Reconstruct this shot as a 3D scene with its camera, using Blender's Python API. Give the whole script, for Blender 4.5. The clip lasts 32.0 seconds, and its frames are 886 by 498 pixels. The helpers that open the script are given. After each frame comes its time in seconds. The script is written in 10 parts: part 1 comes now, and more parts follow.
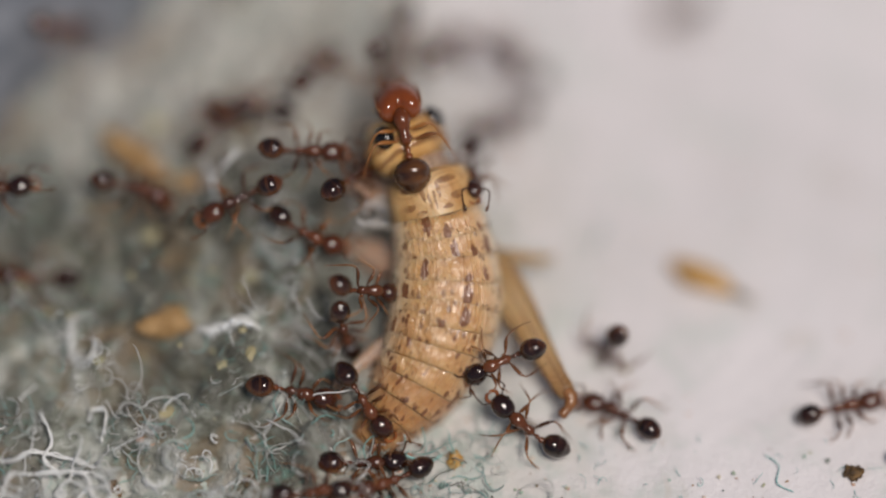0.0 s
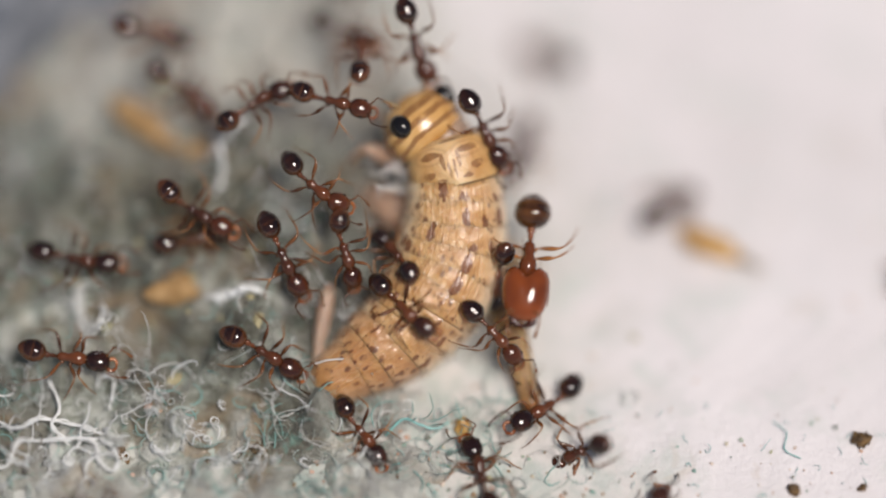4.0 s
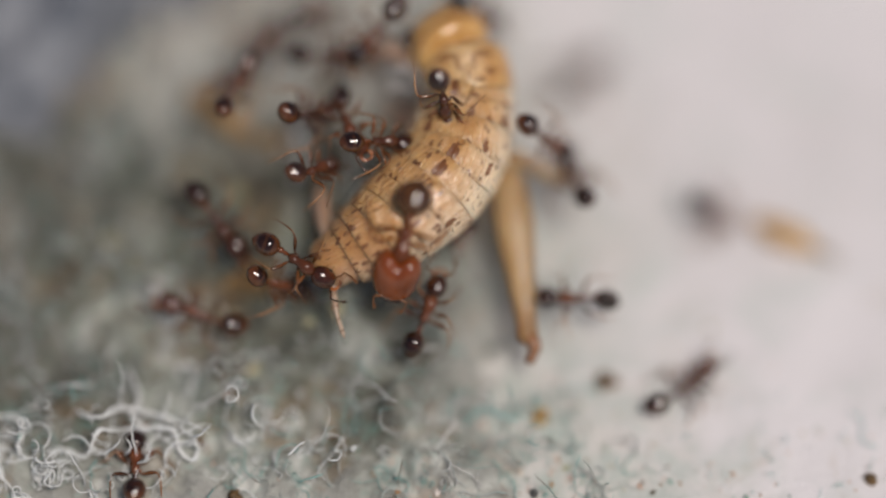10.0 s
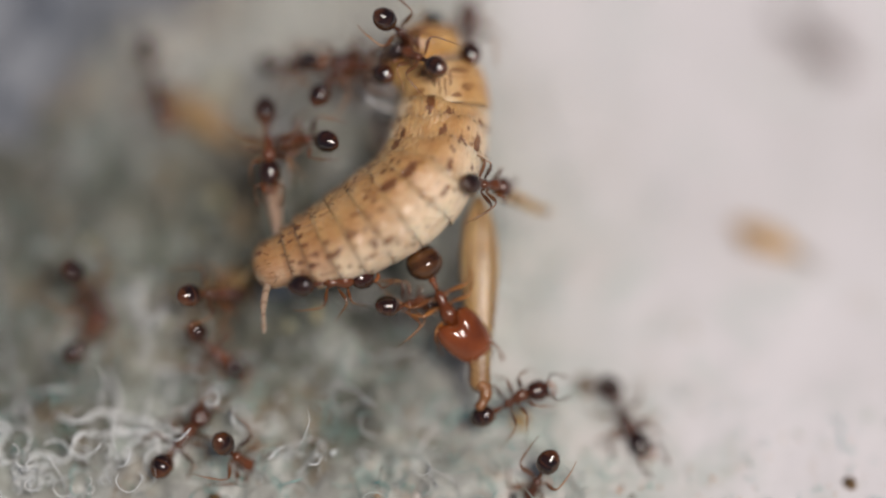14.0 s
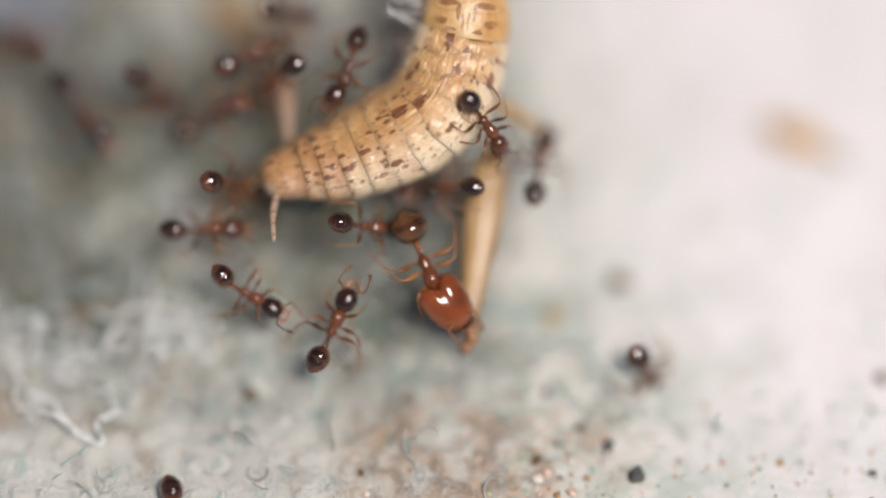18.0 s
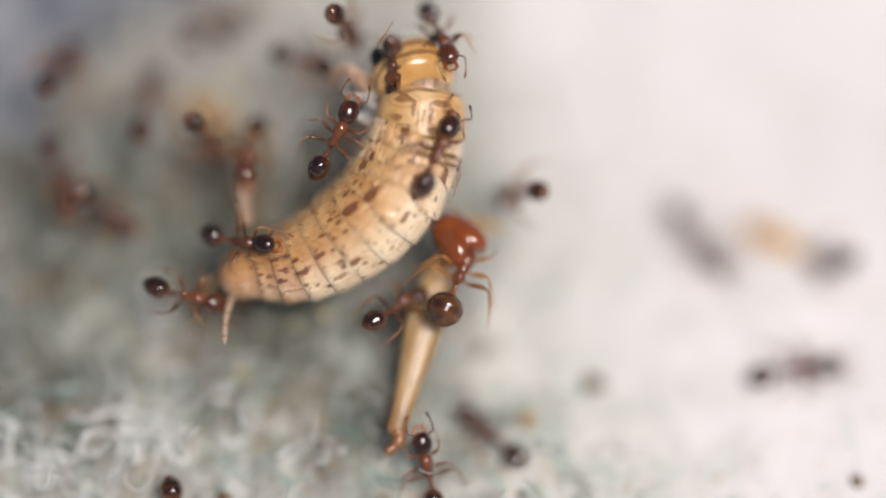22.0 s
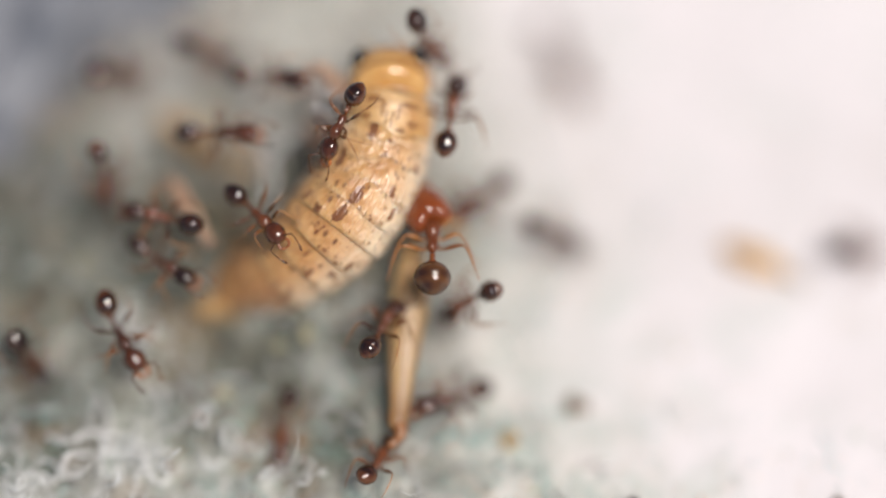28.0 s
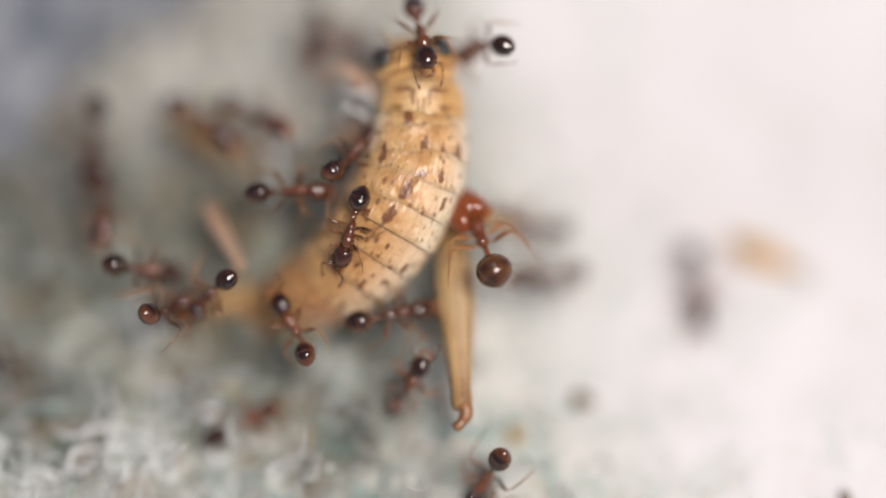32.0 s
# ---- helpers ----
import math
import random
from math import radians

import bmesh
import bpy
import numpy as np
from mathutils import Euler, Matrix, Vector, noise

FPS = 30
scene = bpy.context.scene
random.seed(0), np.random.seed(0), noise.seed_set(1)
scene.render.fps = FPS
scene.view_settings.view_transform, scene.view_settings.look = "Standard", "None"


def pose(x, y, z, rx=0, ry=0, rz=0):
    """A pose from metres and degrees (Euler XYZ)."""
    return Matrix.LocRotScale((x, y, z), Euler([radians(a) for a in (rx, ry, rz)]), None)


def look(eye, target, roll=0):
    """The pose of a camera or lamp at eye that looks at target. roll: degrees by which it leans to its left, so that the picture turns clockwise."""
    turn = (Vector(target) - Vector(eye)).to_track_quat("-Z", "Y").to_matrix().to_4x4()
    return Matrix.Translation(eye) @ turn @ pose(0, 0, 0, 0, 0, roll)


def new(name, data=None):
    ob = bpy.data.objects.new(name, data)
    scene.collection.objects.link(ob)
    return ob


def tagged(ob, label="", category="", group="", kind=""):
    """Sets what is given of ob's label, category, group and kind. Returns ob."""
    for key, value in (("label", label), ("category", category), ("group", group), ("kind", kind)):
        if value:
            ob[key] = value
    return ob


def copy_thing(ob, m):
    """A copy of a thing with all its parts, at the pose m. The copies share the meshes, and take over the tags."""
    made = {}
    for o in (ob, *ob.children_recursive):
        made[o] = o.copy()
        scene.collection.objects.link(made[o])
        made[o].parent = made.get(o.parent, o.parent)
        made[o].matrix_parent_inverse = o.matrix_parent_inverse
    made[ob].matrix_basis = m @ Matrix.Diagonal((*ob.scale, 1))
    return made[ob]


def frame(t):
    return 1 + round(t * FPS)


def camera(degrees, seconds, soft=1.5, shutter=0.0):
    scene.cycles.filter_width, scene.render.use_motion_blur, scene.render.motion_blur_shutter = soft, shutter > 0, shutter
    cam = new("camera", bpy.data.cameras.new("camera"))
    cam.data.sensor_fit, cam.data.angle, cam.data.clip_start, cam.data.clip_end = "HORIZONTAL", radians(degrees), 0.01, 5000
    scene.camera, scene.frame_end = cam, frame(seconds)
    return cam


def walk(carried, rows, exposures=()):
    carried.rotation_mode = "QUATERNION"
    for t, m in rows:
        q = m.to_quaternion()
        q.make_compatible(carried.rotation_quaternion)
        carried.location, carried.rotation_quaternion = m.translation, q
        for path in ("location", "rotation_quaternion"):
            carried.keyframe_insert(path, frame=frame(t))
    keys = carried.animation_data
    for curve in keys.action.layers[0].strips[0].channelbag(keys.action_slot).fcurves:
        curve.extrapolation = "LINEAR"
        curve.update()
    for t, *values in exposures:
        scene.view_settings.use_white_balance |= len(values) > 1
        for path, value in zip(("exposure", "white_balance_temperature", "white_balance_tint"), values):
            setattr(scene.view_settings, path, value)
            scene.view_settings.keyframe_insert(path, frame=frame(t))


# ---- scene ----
MM = 0.001


def at(x, y, z, rx=0, ry=0, rz=0):
    """A pose from millimetres and degrees."""
    return pose(x * MM, y * MM, z * MM, rx, ry, rz)


# ---- camera: a macro lens held over the ground, looking down at 62 degrees ----
cam = camera(6.0, 32.0, soft=2.2)
cam.data.dof.use_dof = True
cam.data.dof.focus_distance = 181 * MM
cam.data.dof.aperture_fstop = 7.0
EXPOSURES = [(0, -0.42), (1, -0.49), (2, -0.36), (5, -0.02), (6, -0.60), (7, -0.59), (8, -0.62), (9, -0.29), (10, -0.36), (11, -0.11), (12, 0.13),
             (13, -0.29), (14, -0.34), (15, -0.09), (18, 0.10), (19, 0.00), (20, 0.11), (21, 0.16), (22, 0.14), (23, 0.00), (24, -0.07), (25, 0.01), (28, 0.19), (29, 0.11), (30, -0.03), (32, 0.16)]
walk(cam, [
    (0, at(0.197, -84.865, 162.250, 28)), (0.5, at(0.197, -84.464, 162.463, 28)), (1, at(-0.049, -84.345, 162.526, 28)), 
    (1.5, at(0.013, -85.157, 162.095, 28)), (2, at(0.049, -85.937, 161.680, 28)), (2.5, at(-0.029, -85.917, 161.709, 28)), 
    (4.5, at(0.113, -85.472, 162.022, 28)), (5, at(0.415, -85.655, 161.943, 28)), (5.5, at(0.556, -85.866, 161.831, 28)), 
    (6, at(0.488, -85.881, 161.823, 28)), (6.5, at(0.240, -85.950, 161.786, 28)), (7, at(0.385, -85.564, 161.992, 28)), 
    (7.5, at(0.254, -85.432, 161.949, 28)), (8, at(0.208, -85.364, 161.871, 28)), (8.5, at(0.061, -86.120, 161.413, 28)), 
    (9, at(0.000, -85.866, 161.491, 28)), (9.5, at(-0.246, -86.272, 161.955, 28)), (10, at(-1.649, -86.098, 162.614, 28)), 
    (10.5, at(-1.872, -85.977, 162.678, 28)), (11, at(-1.381, -86.639, 162.326, 28)), (11.5, at(-1.802, -86.655, 162.318, 28)), 
    (12, at(-1.436, -86.671, 162.309, 28)), (12.5, at(-1.703, -85.930, 163.043, 28)), (13, at(-1.601, -85.088, 163.830, 28)), 
    (13.5, at(-1.199, -85.725, 163.265, 28)), (14, at(-1.216, -86.110, 162.835, 28)), (14.5, at(-0.973, -86.854, 162.580, 28)), 
    (15, at(-1.013, -87.422, 162.419, 28)), (15.5, at(-1.728, -87.951, 162.252, 28)), (17.5, at(-2.013, -88.575, 162.382, 28)), 
    (18, at(-1.945, -88.489, 162.532, 28)), (18.5, at(-1.995, -88.512, 162.474, 28)), (19, at(-2.117, -88.456, 162.459, 28)), 
    (19.5, at(-2.608, -88.321, 162.417, 28)), (20, at(-2.448, -88.394, 162.266, 28)), (20.5, at(-2.326, -88.121, 162.341, 28)), 
    (21, at(-1.976, -87.116, 162.809, 28)), (21.5, at(-1.639, -86.596, 163.085, 28)), (22, at(-1.388, -86.346, 163.218, 28)), 
    (22.5, at(-1.241, -86.570, 163.212, 28)), (23, at(-0.836, -86.839, 163.182, 28)), (23.5, at(-0.953, -86.760, 163.139, 28)), 
    (24, at(-1.076, -86.729, 163.071, 28)), (24.5, at(-1.076, -86.257, 163.350, 28)), (25, at(-1.199, -86.395, 163.306, 28)), 
    (25.5, at(-1.532, -86.519, 163.202, 28)), (27.5, at(-1.188, -85.850, 163.406, 28)), (28, at(-0.984, -85.891, 163.347, 28)), 
    (28.5, at(-1.132, -86.021, 163.335, 28)), (29, at(-0.997, -86.054, 163.375, 28)), (29.5, at(-1.490, -86.162, 163.317, 28)), 
    (30, at(-1.361, -85.868, 163.473, 28)), (30.5, at(-1.203, -85.960, 163.481, 28)), (31, at(-1.194, -85.899, 163.570, 28)), 
    (31.5, at(-1.130, -85.866, 163.559, 28)), (32, at(-1.128, -86.051, 163.432, 28)), 
], EXPOSURES)

# ---- light: bright soft daylight from behind the camera ----
world = bpy.data.worlds.new("world")
scene.world = world
world.use_nodes = True
wt = world.node_tree
sky = wt.nodes.new("ShaderNodeTexSky")
sky.sky_type = "NISHITA"
sky.sun_disc = False
sky.sun_elevation = radians(68)
sky.sun_rotation = radians(170)
wt.links.new(sky.outputs[0], wt.nodes["Background"].inputs[0])
wt.nodes["Background"].inputs[1].default_value = 0.048
sun = new("sun", bpy.data.lights.new("sun", "SUN"))
sun.data.energy = 3.85
sun.data.angle = radians(17)
sun.data.color = (1.0, 0.9, 0.83)
sun.matrix_world = look((0.27, -0.34, 1.0), (0, 0, 0))


# ---- materials ----
class Nodes:
    """Short hand for a node tree."""

    def __init__(self, name):
        self.m = bpy.data.materials.new(name)
        self.m.use_nodes = True
        self.t = self.m.node_tree
        self.b = self.t.nodes["Principled BSDF"]
        self.tc = self.t.nodes.new("ShaderNodeTexCoord")

    def put(self, value, socket):
        if hasattr(value, "is_output"):
            self.t.links.new(value, socket)
        else:
            socket.default_value = value

    def math(self, op, a, b=0.0, clamp=False):
        n = self.t.nodes.new("ShaderNodeMath")
        n.operation, n.use_clamp = op, clamp
        self.put(a, n.inputs[0])
        self.put(b, n.inputs[1])
        return n.outputs[0]

    def noise(self, scale, detail=4.0, rough=0.55, vector=None, distort=0.0):
        n = self.t.nodes.new("ShaderNodeTexNoise")
        n.inputs["Scale"].default_value = scale
        n.inputs["Detail"].default_value = detail
        n.inputs["Roughness"].default_value = rough
        n.inputs["Distortion"].default_value = distort
        self.t.links.new(vector if vector else self.tc.outputs["Object"], n.inputs["Vector"])
        return n.outputs[0]

    def voronoi(self, vector, scale=1.0, randomness=1.0):
        n = self.t.nodes.new("ShaderNodeTexVoronoi")
        n.inputs["Scale"].default_value = scale
        n.inputs["Randomness"].default_value = randomness
        self.t.links.new(vector, n.inputs["Vector"])
        return n.outputs["Distance"]

    def step(self, value, low, high):
        n = self.t.nodes.new("ShaderNodeMapRange")
        n.interpolation_type = "SMOOTHSTEP"
        self.put(value, n.inputs[0])
        n.inputs[1].default_value, n.inputs[2].default_value = low, high
        return n.outputs[0]

    def mix(self, fac, a, b):
        n = self.t.nodes.new("ShaderNodeMix")
        n.data_type = "RGBA"
        self.put(fac, n.inputs[0])
        for v, s in ((a, n.inputs[6]), (b, n.inputs[7])):
            self.put(v if hasattr(v, "is_output") else (*v, 1.0), s)
        return n.outputs[2]

    def ramp(self, fac, stops):
        n = self.t.nodes.new("ShaderNodeValToRGB")
        while len(n.color_ramp.elements) < len(stops):
            n.color_ramp.elements.new(0.5)
        for e, (p, c) in zip(n.color_ramp.elements, stops):
            e.position, e.color = p, (*c, 1.0)
        self.put(fac, n.inputs[0])
        return n.outputs[0]

    def split(self, vector):
        n = self.t.nodes.new("ShaderNodeSeparateXYZ")
        self.t.links.new(vector, n.inputs[0])
        return n.outputs

    def join(self, x, y, z):
        n = self.t.nodes.new("ShaderNodeCombineXYZ")
        for v, s in zip((x, y, z), n.inputs):
            self.put(v, s)
        return n.outputs[0]

    def random(self):
        return self.t.nodes.new("ShaderNodeObjectInfo").outputs["Random"]

    def island(self):
        return self.t.nodes.new("ShaderNodeNewGeometry").outputs["Random Per Island"]

    def done(self, colour, rough=0.5, bump=None, depth=0.00002, coat=0.0, flesh=0.0, spec=0.5, sheen=0.0, clear=0.0, wet=False, film=0.12):
        self.put(colour if hasattr(colour, "is_output") else (*colour, 1.0), self.b.inputs["Base Color"])
        self.put(rough, self.b.inputs["Roughness"])
        self.b.inputs["Coat Weight"].default_value = coat
        self.b.inputs["Coat Roughness"].default_value = film
        self.b.inputs["Specular IOR Level"].default_value = spec
        self.b.inputs["Sheen Weight"].default_value = sheen
        self.b.inputs["Subsurface Weight"].default_value = flesh
        self.b.inputs["Subsurface Radius"].default_value = (1.0, 0.75, 0.55)
        self.b.inputs["Subsurface Scale"].default_value = 0.0005
        self.b.inputs["Transmission Weight"].default_value = clear
        if bump is not None:
            n = self.t.nodes.new("ShaderNodeBump")
            n.inputs["Distance"].default_value = depth
            n.inputs["Strength"].default_value = 0.8
            self.t.links.new(bump, n.inputs["Height"])
            self.t.links.new(n.outputs[0], self.b.inputs["Normal"])
            if wet:
                self.t.links.new(n.outputs[0], self.b.inputs["Coat Normal"])
        return self.m


def chitin(name, dark, light, rough=0.16, scale=2500, flesh=0.0, coat=0.3):
    """Glossy insect shell: two browns mixed by mottling and by the ant."""
    n = Nodes(name)
    f = n.math("ADD", n.math("MULTIPLY", n.noise(scale), 0.75), n.math("MULTIPLY", n.random(), 0.35))
    fine = n.noise(scale * 9, 3)
    r = n.math("ADD", rough, n.math("MULTIPLY", fine, 0.12))
    return n.done(n.mix(n.step(f, 0.3, 0.85), dark, light), r, fine, 0.000006, coat, flesh)


def worker_gaster():
    """Blackish brown where the gut shows through, amber at the root, the flanks and the plates' hind margins."""
    n = Nodes("gaster_shell")
    x, y, z = n.split(n.tc.outputs["Object"])
    wave = n.math("SINE", n.math("MULTIPLY", x, 2 * math.pi / 0.00021))
    f = n.math("MULTIPLY", n.step(wave, 0.35, 1.0), n.step(n.math("ADD", n.noise(2200), n.math("MULTIPLY", n.random(), 0.35)), 0.5, 0.9))
    dx, dy = n.math("DIVIDE", n.math("ADD", x, 0.00078), 0.00030), n.math("DIVIDE", y, 0.00025)
    d = n.math("ADD", n.math("MULTIPLY", dx, dx), n.math("MULTIPLY", dy, dy))
    d = n.math("ADD", d, n.math("ADD", n.math("MULTIPLY", n.math("SUBTRACT", n.noise(2600, 3), 0.5), 0.9), n.math("MULTIPLY", n.math("SUBTRACT", n.random(), 0.5), 0.8)))
    base = n.mix(n.step(n.noise(1800), 0.35, 0.7), (0.008, 0.0035, 0.002), (0.034, 0.011, 0.005))
    base = n.mix(n.math("MULTIPLY", n.step(d, 0.6, 1.5), 0.7), base, (0.13, 0.042, 0.0125))
    col = n.mix(n.math("MULTIPLY", f, 0.3), base, (0.15, 0.056, 0.019))
    return n.done(col, n.math("ADD", 0.04, n.math("MULTIPLY", n.noise(20000), 0.06)), n.noise(20000), 0.000003, 0.6, film=0.05)


GASTER = worker_gaster()
HEAD_DARK = chitin("head_shell", (0.014, 0.005, 0.003), (0.10, 0.028, 0.009), 0.05, coat=0.5)
THORAX = chitin("thorax_shell", (0.036, 0.0115, 0.0055), (0.15, 0.046, 0.015), 0.08, coat=0.4)
LEG_BROWN = chitin("leg_shell", (0.042, 0.016, 0.007), (0.18, 0.070, 0.024), 0.18)
SHIN = chitin("shin_shell", (0.14, 0.060, 0.022), (0.37, 0.185, 0.075), 0.22)
JAW = chitin("jaw_shell", (0.14, 0.035, 0.008), (0.36, 0.12, 0.03), 0.2)
SOLDIER_HEAD = chitin("soldier_head_shell", (0.05, 0.0105, 0.0035), (0.22, 0.052, 0.011), 0.05, 1100, 0.0, 0.5)
SOLDIER_BODY = chitin("soldier_body_shell", (0.09, 0.022, 0.007), (0.22, 0.066, 0.017), 0.16, 1600)
SOLDIER_LEG = chitin("soldier_leg_shell", (0.16, 0.056, 0.014), (0.34, 0.14, 0.036), 0.25)
SOLDIER_JAW = chitin("soldier_jaw_shell", (0.03, 0.007, 0.003), (0.1, 0.02, 0.006), 0.15)
BLACK = chitin("black_eye", (0.006, 0.005, 0.005), (0.015, 0.012, 0.01), 0.08)


def banded_gaster():
    """Soldier's gaster: dark brown plates with amber hind margins."""
    n = Nodes("soldier_gaster_shell")
    x = n.split(n.tc.outputs["Object"])[0]
    wave = n.math("SINE", n.math("MULTIPLY", x, 2 * math.pi / 0.00032))
    f = n.math("MULTIPLY", n.math("ADD", n.math("MULTIPLY", n.step(wave, -0.6, 1.0), 0.5), n.step(n.noise(1400, 3), 0.35, 0.7)), 0.3)
    return n.done(n.mix(f, (0.028, 0.010, 0.005), (0.24, 0.10, 0.026)), 0.08, n.noise(20000), 0.000006, 0.3)


SOLDIER_GASTER = banded_gaster()


def tergite_material(name, along, speckle, blood=0.0, bare=0.6, gloss=0.22):
    """Straw-coloured translucent plates, freckled with brown spots and dashes, with an amber hind margin."""
    n = Nodes(name)
    u, v, w = n.split(n.tc.outputs["UV"])
    x, y, z = n.split(n.tc.outputs["Object"])
    rnd = n.math("MULTIPLY", n.random(), 70.0)
    warp = n.math("MULTIPLY", n.math("SUBTRACT", n.noise(4200, 3), 0.5), 0.55)

    def freckles(along, across, low, high, share):
        c = n.join(n.math("ADD", n.math("ADD", n.math("MULTIPLY", x, along), rnd), warp), n.math("ADD", n.math("MULTIPLY", y, across), warp), n.math("MULTIPLY", z, across))
        vo = n.t.nodes.new("ShaderNodeTexVoronoi")
        n.t.links.new(c, vo.inputs["Vector"])
        vo.inputs["Scale"].default_value = 1.0
        pick = n.step(n.split(vo.outputs["Color"])[0], share, share + 0.05)
        return n.math("MULTIPLY", n.math("SUBTRACT", 1.0, n.step(n.math("ADD", vo.outputs["Distance"], n.math("MULTIPLY", n.math("SUBTRACT", n.noise(1700, 2), 0.5), 0.7)), low, high)), n.math("SUBTRACT", 1.0, pick))

    def dashes(cells, row, wide, tall, chance):
        k = n.math("ADD", n.math("ADD", n.math("MULTIPLY", u, cells), n.math("MULTIPLY", warp, 0.6)), rnd)
        cell = n.math("FLOOR", k)
        wn = n.t.nodes.new("ShaderNodeTexWhiteNoise")
        wn.noise_dimensions = "2D"
        n.t.links.new(n.join(cell, n.math("ADD", rnd, row), 0.0), wn.inputs["Vector"])
        size = n.math("ADD", 0.35, n.math("MULTIPLY", wn.outputs["Value"], 1.15))
        shift = n.math("MULTIPLY", n.math("SUBTRACT", n.split(wn.outputs["Color"])[1], 0.5), 0.4)
        fu = n.math("DIVIDE", n.math("SUBTRACT", n.math("FRACT", k), 0.5), wide)
        fv = n.math("DIVIDE", n.math("SUBTRACT", n.math("ADD", n.math("ADD", v, shift), n.math("MULTIPLY", warp, 0.6)), row), tall)
        d = n.math("ADD", n.math("MULTIPLY", fu, fu), n.math("MULTIPLY", fv, fv))
        edge = n.math("SUBTRACT", n.math("SUBTRACT", size, chance), d)
        edge = n.math("ADD", edge, n.math("MULTIPLY", n.math("SUBTRACT", n.noise(11000, 3), 0.5), 1.5))
        return n.step(edge, -0.1, 0.4)

    side = n.math("ABSOLUTE", n.math("SUBTRACT", u, 0.5))
    upper = n.math("SUBTRACT", 1.0, n.step(side, 0.2, 0.27))
    spots = dashes(along * 0.75, 0.58, 0.23, 0.17, bare)
    spots = n.math("MAXIMUM", spots, n.math("MULTIPLY", dashes(along * 1.5, 0.36, 0.2, 0.07, 0.95), 0.8))
    spots = n.math("MULTIPLY", spots, upper)
    fs, fv = n.math("DIVIDE", n.math("SUBTRACT", n.math("ADD", side, n.math("MULTIPLY", n.math("SUBTRACT", n.noise(5200, 3), 0.5), 0.06)), 0.205), 0.017), n.math("DIVIDE", n.math("SUBTRACT", n.math("ADD", v, n.math("MULTIPLY", warp, 1.1)), 0.56), 0.19)
    blotch = n.math("SUBTRACT", 1.0, n.step(n.math("ADD", n.math("MULTIPLY", fs, fs), n.math("MULTIPLY", fv, fv)), 0.5, 1.3))
    spots = n.math("MAXIMUM", spots, n.math("MULTIPLY", n.math("MULTIPLY", blotch, n.step(n.noise(800, 2), 0.45, 0.65)), 0.65))
    specks = n.math("MULTIPLY", freckles(3600.0, 6200.0, 0.20, 0.44, 0.55), n.step(n.noise(1700, 3), 0.38, 0.52))
    seam = n.math("MULTIPLY", n.step(n.math("ADD", v, n.math("MULTIPLY", n.math("SUBTRACT", n.noise(2400, 3), 0.5), 0.3)), 0.72, 0.95), n.step(n.noise(3500, 3), 0.32, 0.58))
    tone, blush = n.noise(1000, 5, 0.6), n.noise(420, 3, 0.5)
    base = n.ramp(tone, [(0.28, (0.42, 0.20, 0.065)), (0.5, (0.60, 0.36, 0.15)), (0.72, (0.76, 0.56, 0.32))])
    base = n.mix(n.math("MULTIPLY", n.step(blush, 0.42, 0.62), 0.55), base, (0.46, 0.215, 0.06))
    base = n.mix(n.math("MULTIPLY", n.step(n.math("ADD", side, n.math("MULTIPLY", warp, 0.03)), 0.08, 0.23), 0.9), base, (0.85, 0.70, 0.50))
    base = n.mix(n.math("MULTIPLY", n.step(n.noise(700, 4, 0.6), 0.3, 0.65), blood), base, (0.37, 0.15, 0.045))
    smear = n.math("MULTIPLY", n.step(n.noise(620, 5, 0.7, None, 1.2), 0.44, 0.66), n.math("SUBTRACT", 1.0, n.step(side, 0.12, 0.26)))
    base = n.mix(n.math("MULTIPLY", smear, 0.65), base, (0.33, 0.145, 0.045))
    grime = n.step(n.noise(2600, 5, 0.7, None, 0.8), 0.54, 0.72)
    base = n.mix(n.math("MULTIPLY", grime, 0.3), base, (0.38, 0.20, 0.085))
    col = n.mix(n.math("MULTIPLY", spots, 0.9), base, (0.165, 0.054, 0.016))
    col = n.mix(n.math("MULTIPLY", specks, speckle), col, (0.13, 0.045, 0.015))
    col = n.mix(n.math("MULTIPLY", seam, 0.55), col, (0.30, 0.12, 0.035))
    vein = n.math("ABSOLUTE", n.math("SUBTRACT", n.noise(2600, 2, 0.5, None, 1.5), 0.5))
    vein = n.math("SUBTRACT", 1.0, n.step(vein, 0.006, 0.022))
    col = n.mix(n.math("MULTIPLY", vein, 0.16), col, (0.24, 0.10, 0.035))
    lines = n.noise(1.0, 3, 0.6, n.join(n.math("MULTIPLY", x, 900.0), n.math("MULTIPLY", u, 75.0), rnd), 0.5)
    col = n.mix(n.math("MULTIPLY", n.step(lines, 0.56, 0.72), 0.38), col, (0.36, 0.165, 0.05))
    grain, crease = n.noise(9000, 4), n.noise(1500, 3, 0.5, None, 0.6)
    height = n.math("ADD", n.math("ADD", n.math("MULTIPLY", grain, 0.10), n.math("MULTIPLY", lines, 0.7)), n.math("MULTIPLY", crease, 1.7))
    return n.done(col, n.math("ADD", 0.30, n.math("MULTIPLY", n.step(n.noise(900, 3), 0.35, 0.65), 0.25)), height, 0.00009, gloss, 0.65, wet=True, film=0.12)


PLATE = tergite_material("cricket_plate", 21.0, 0.8, 0.0, 0.35, 0.45)
PLATE_FINE = tergite_material("cricket_hind_plate", 26.0, 0.9, 0.25, 0.45, 0.6)
PLATE_REAR = tergite_material("cricket_rear_plate", 28.0, 0.95, 0.8, 0.5, 0.9)


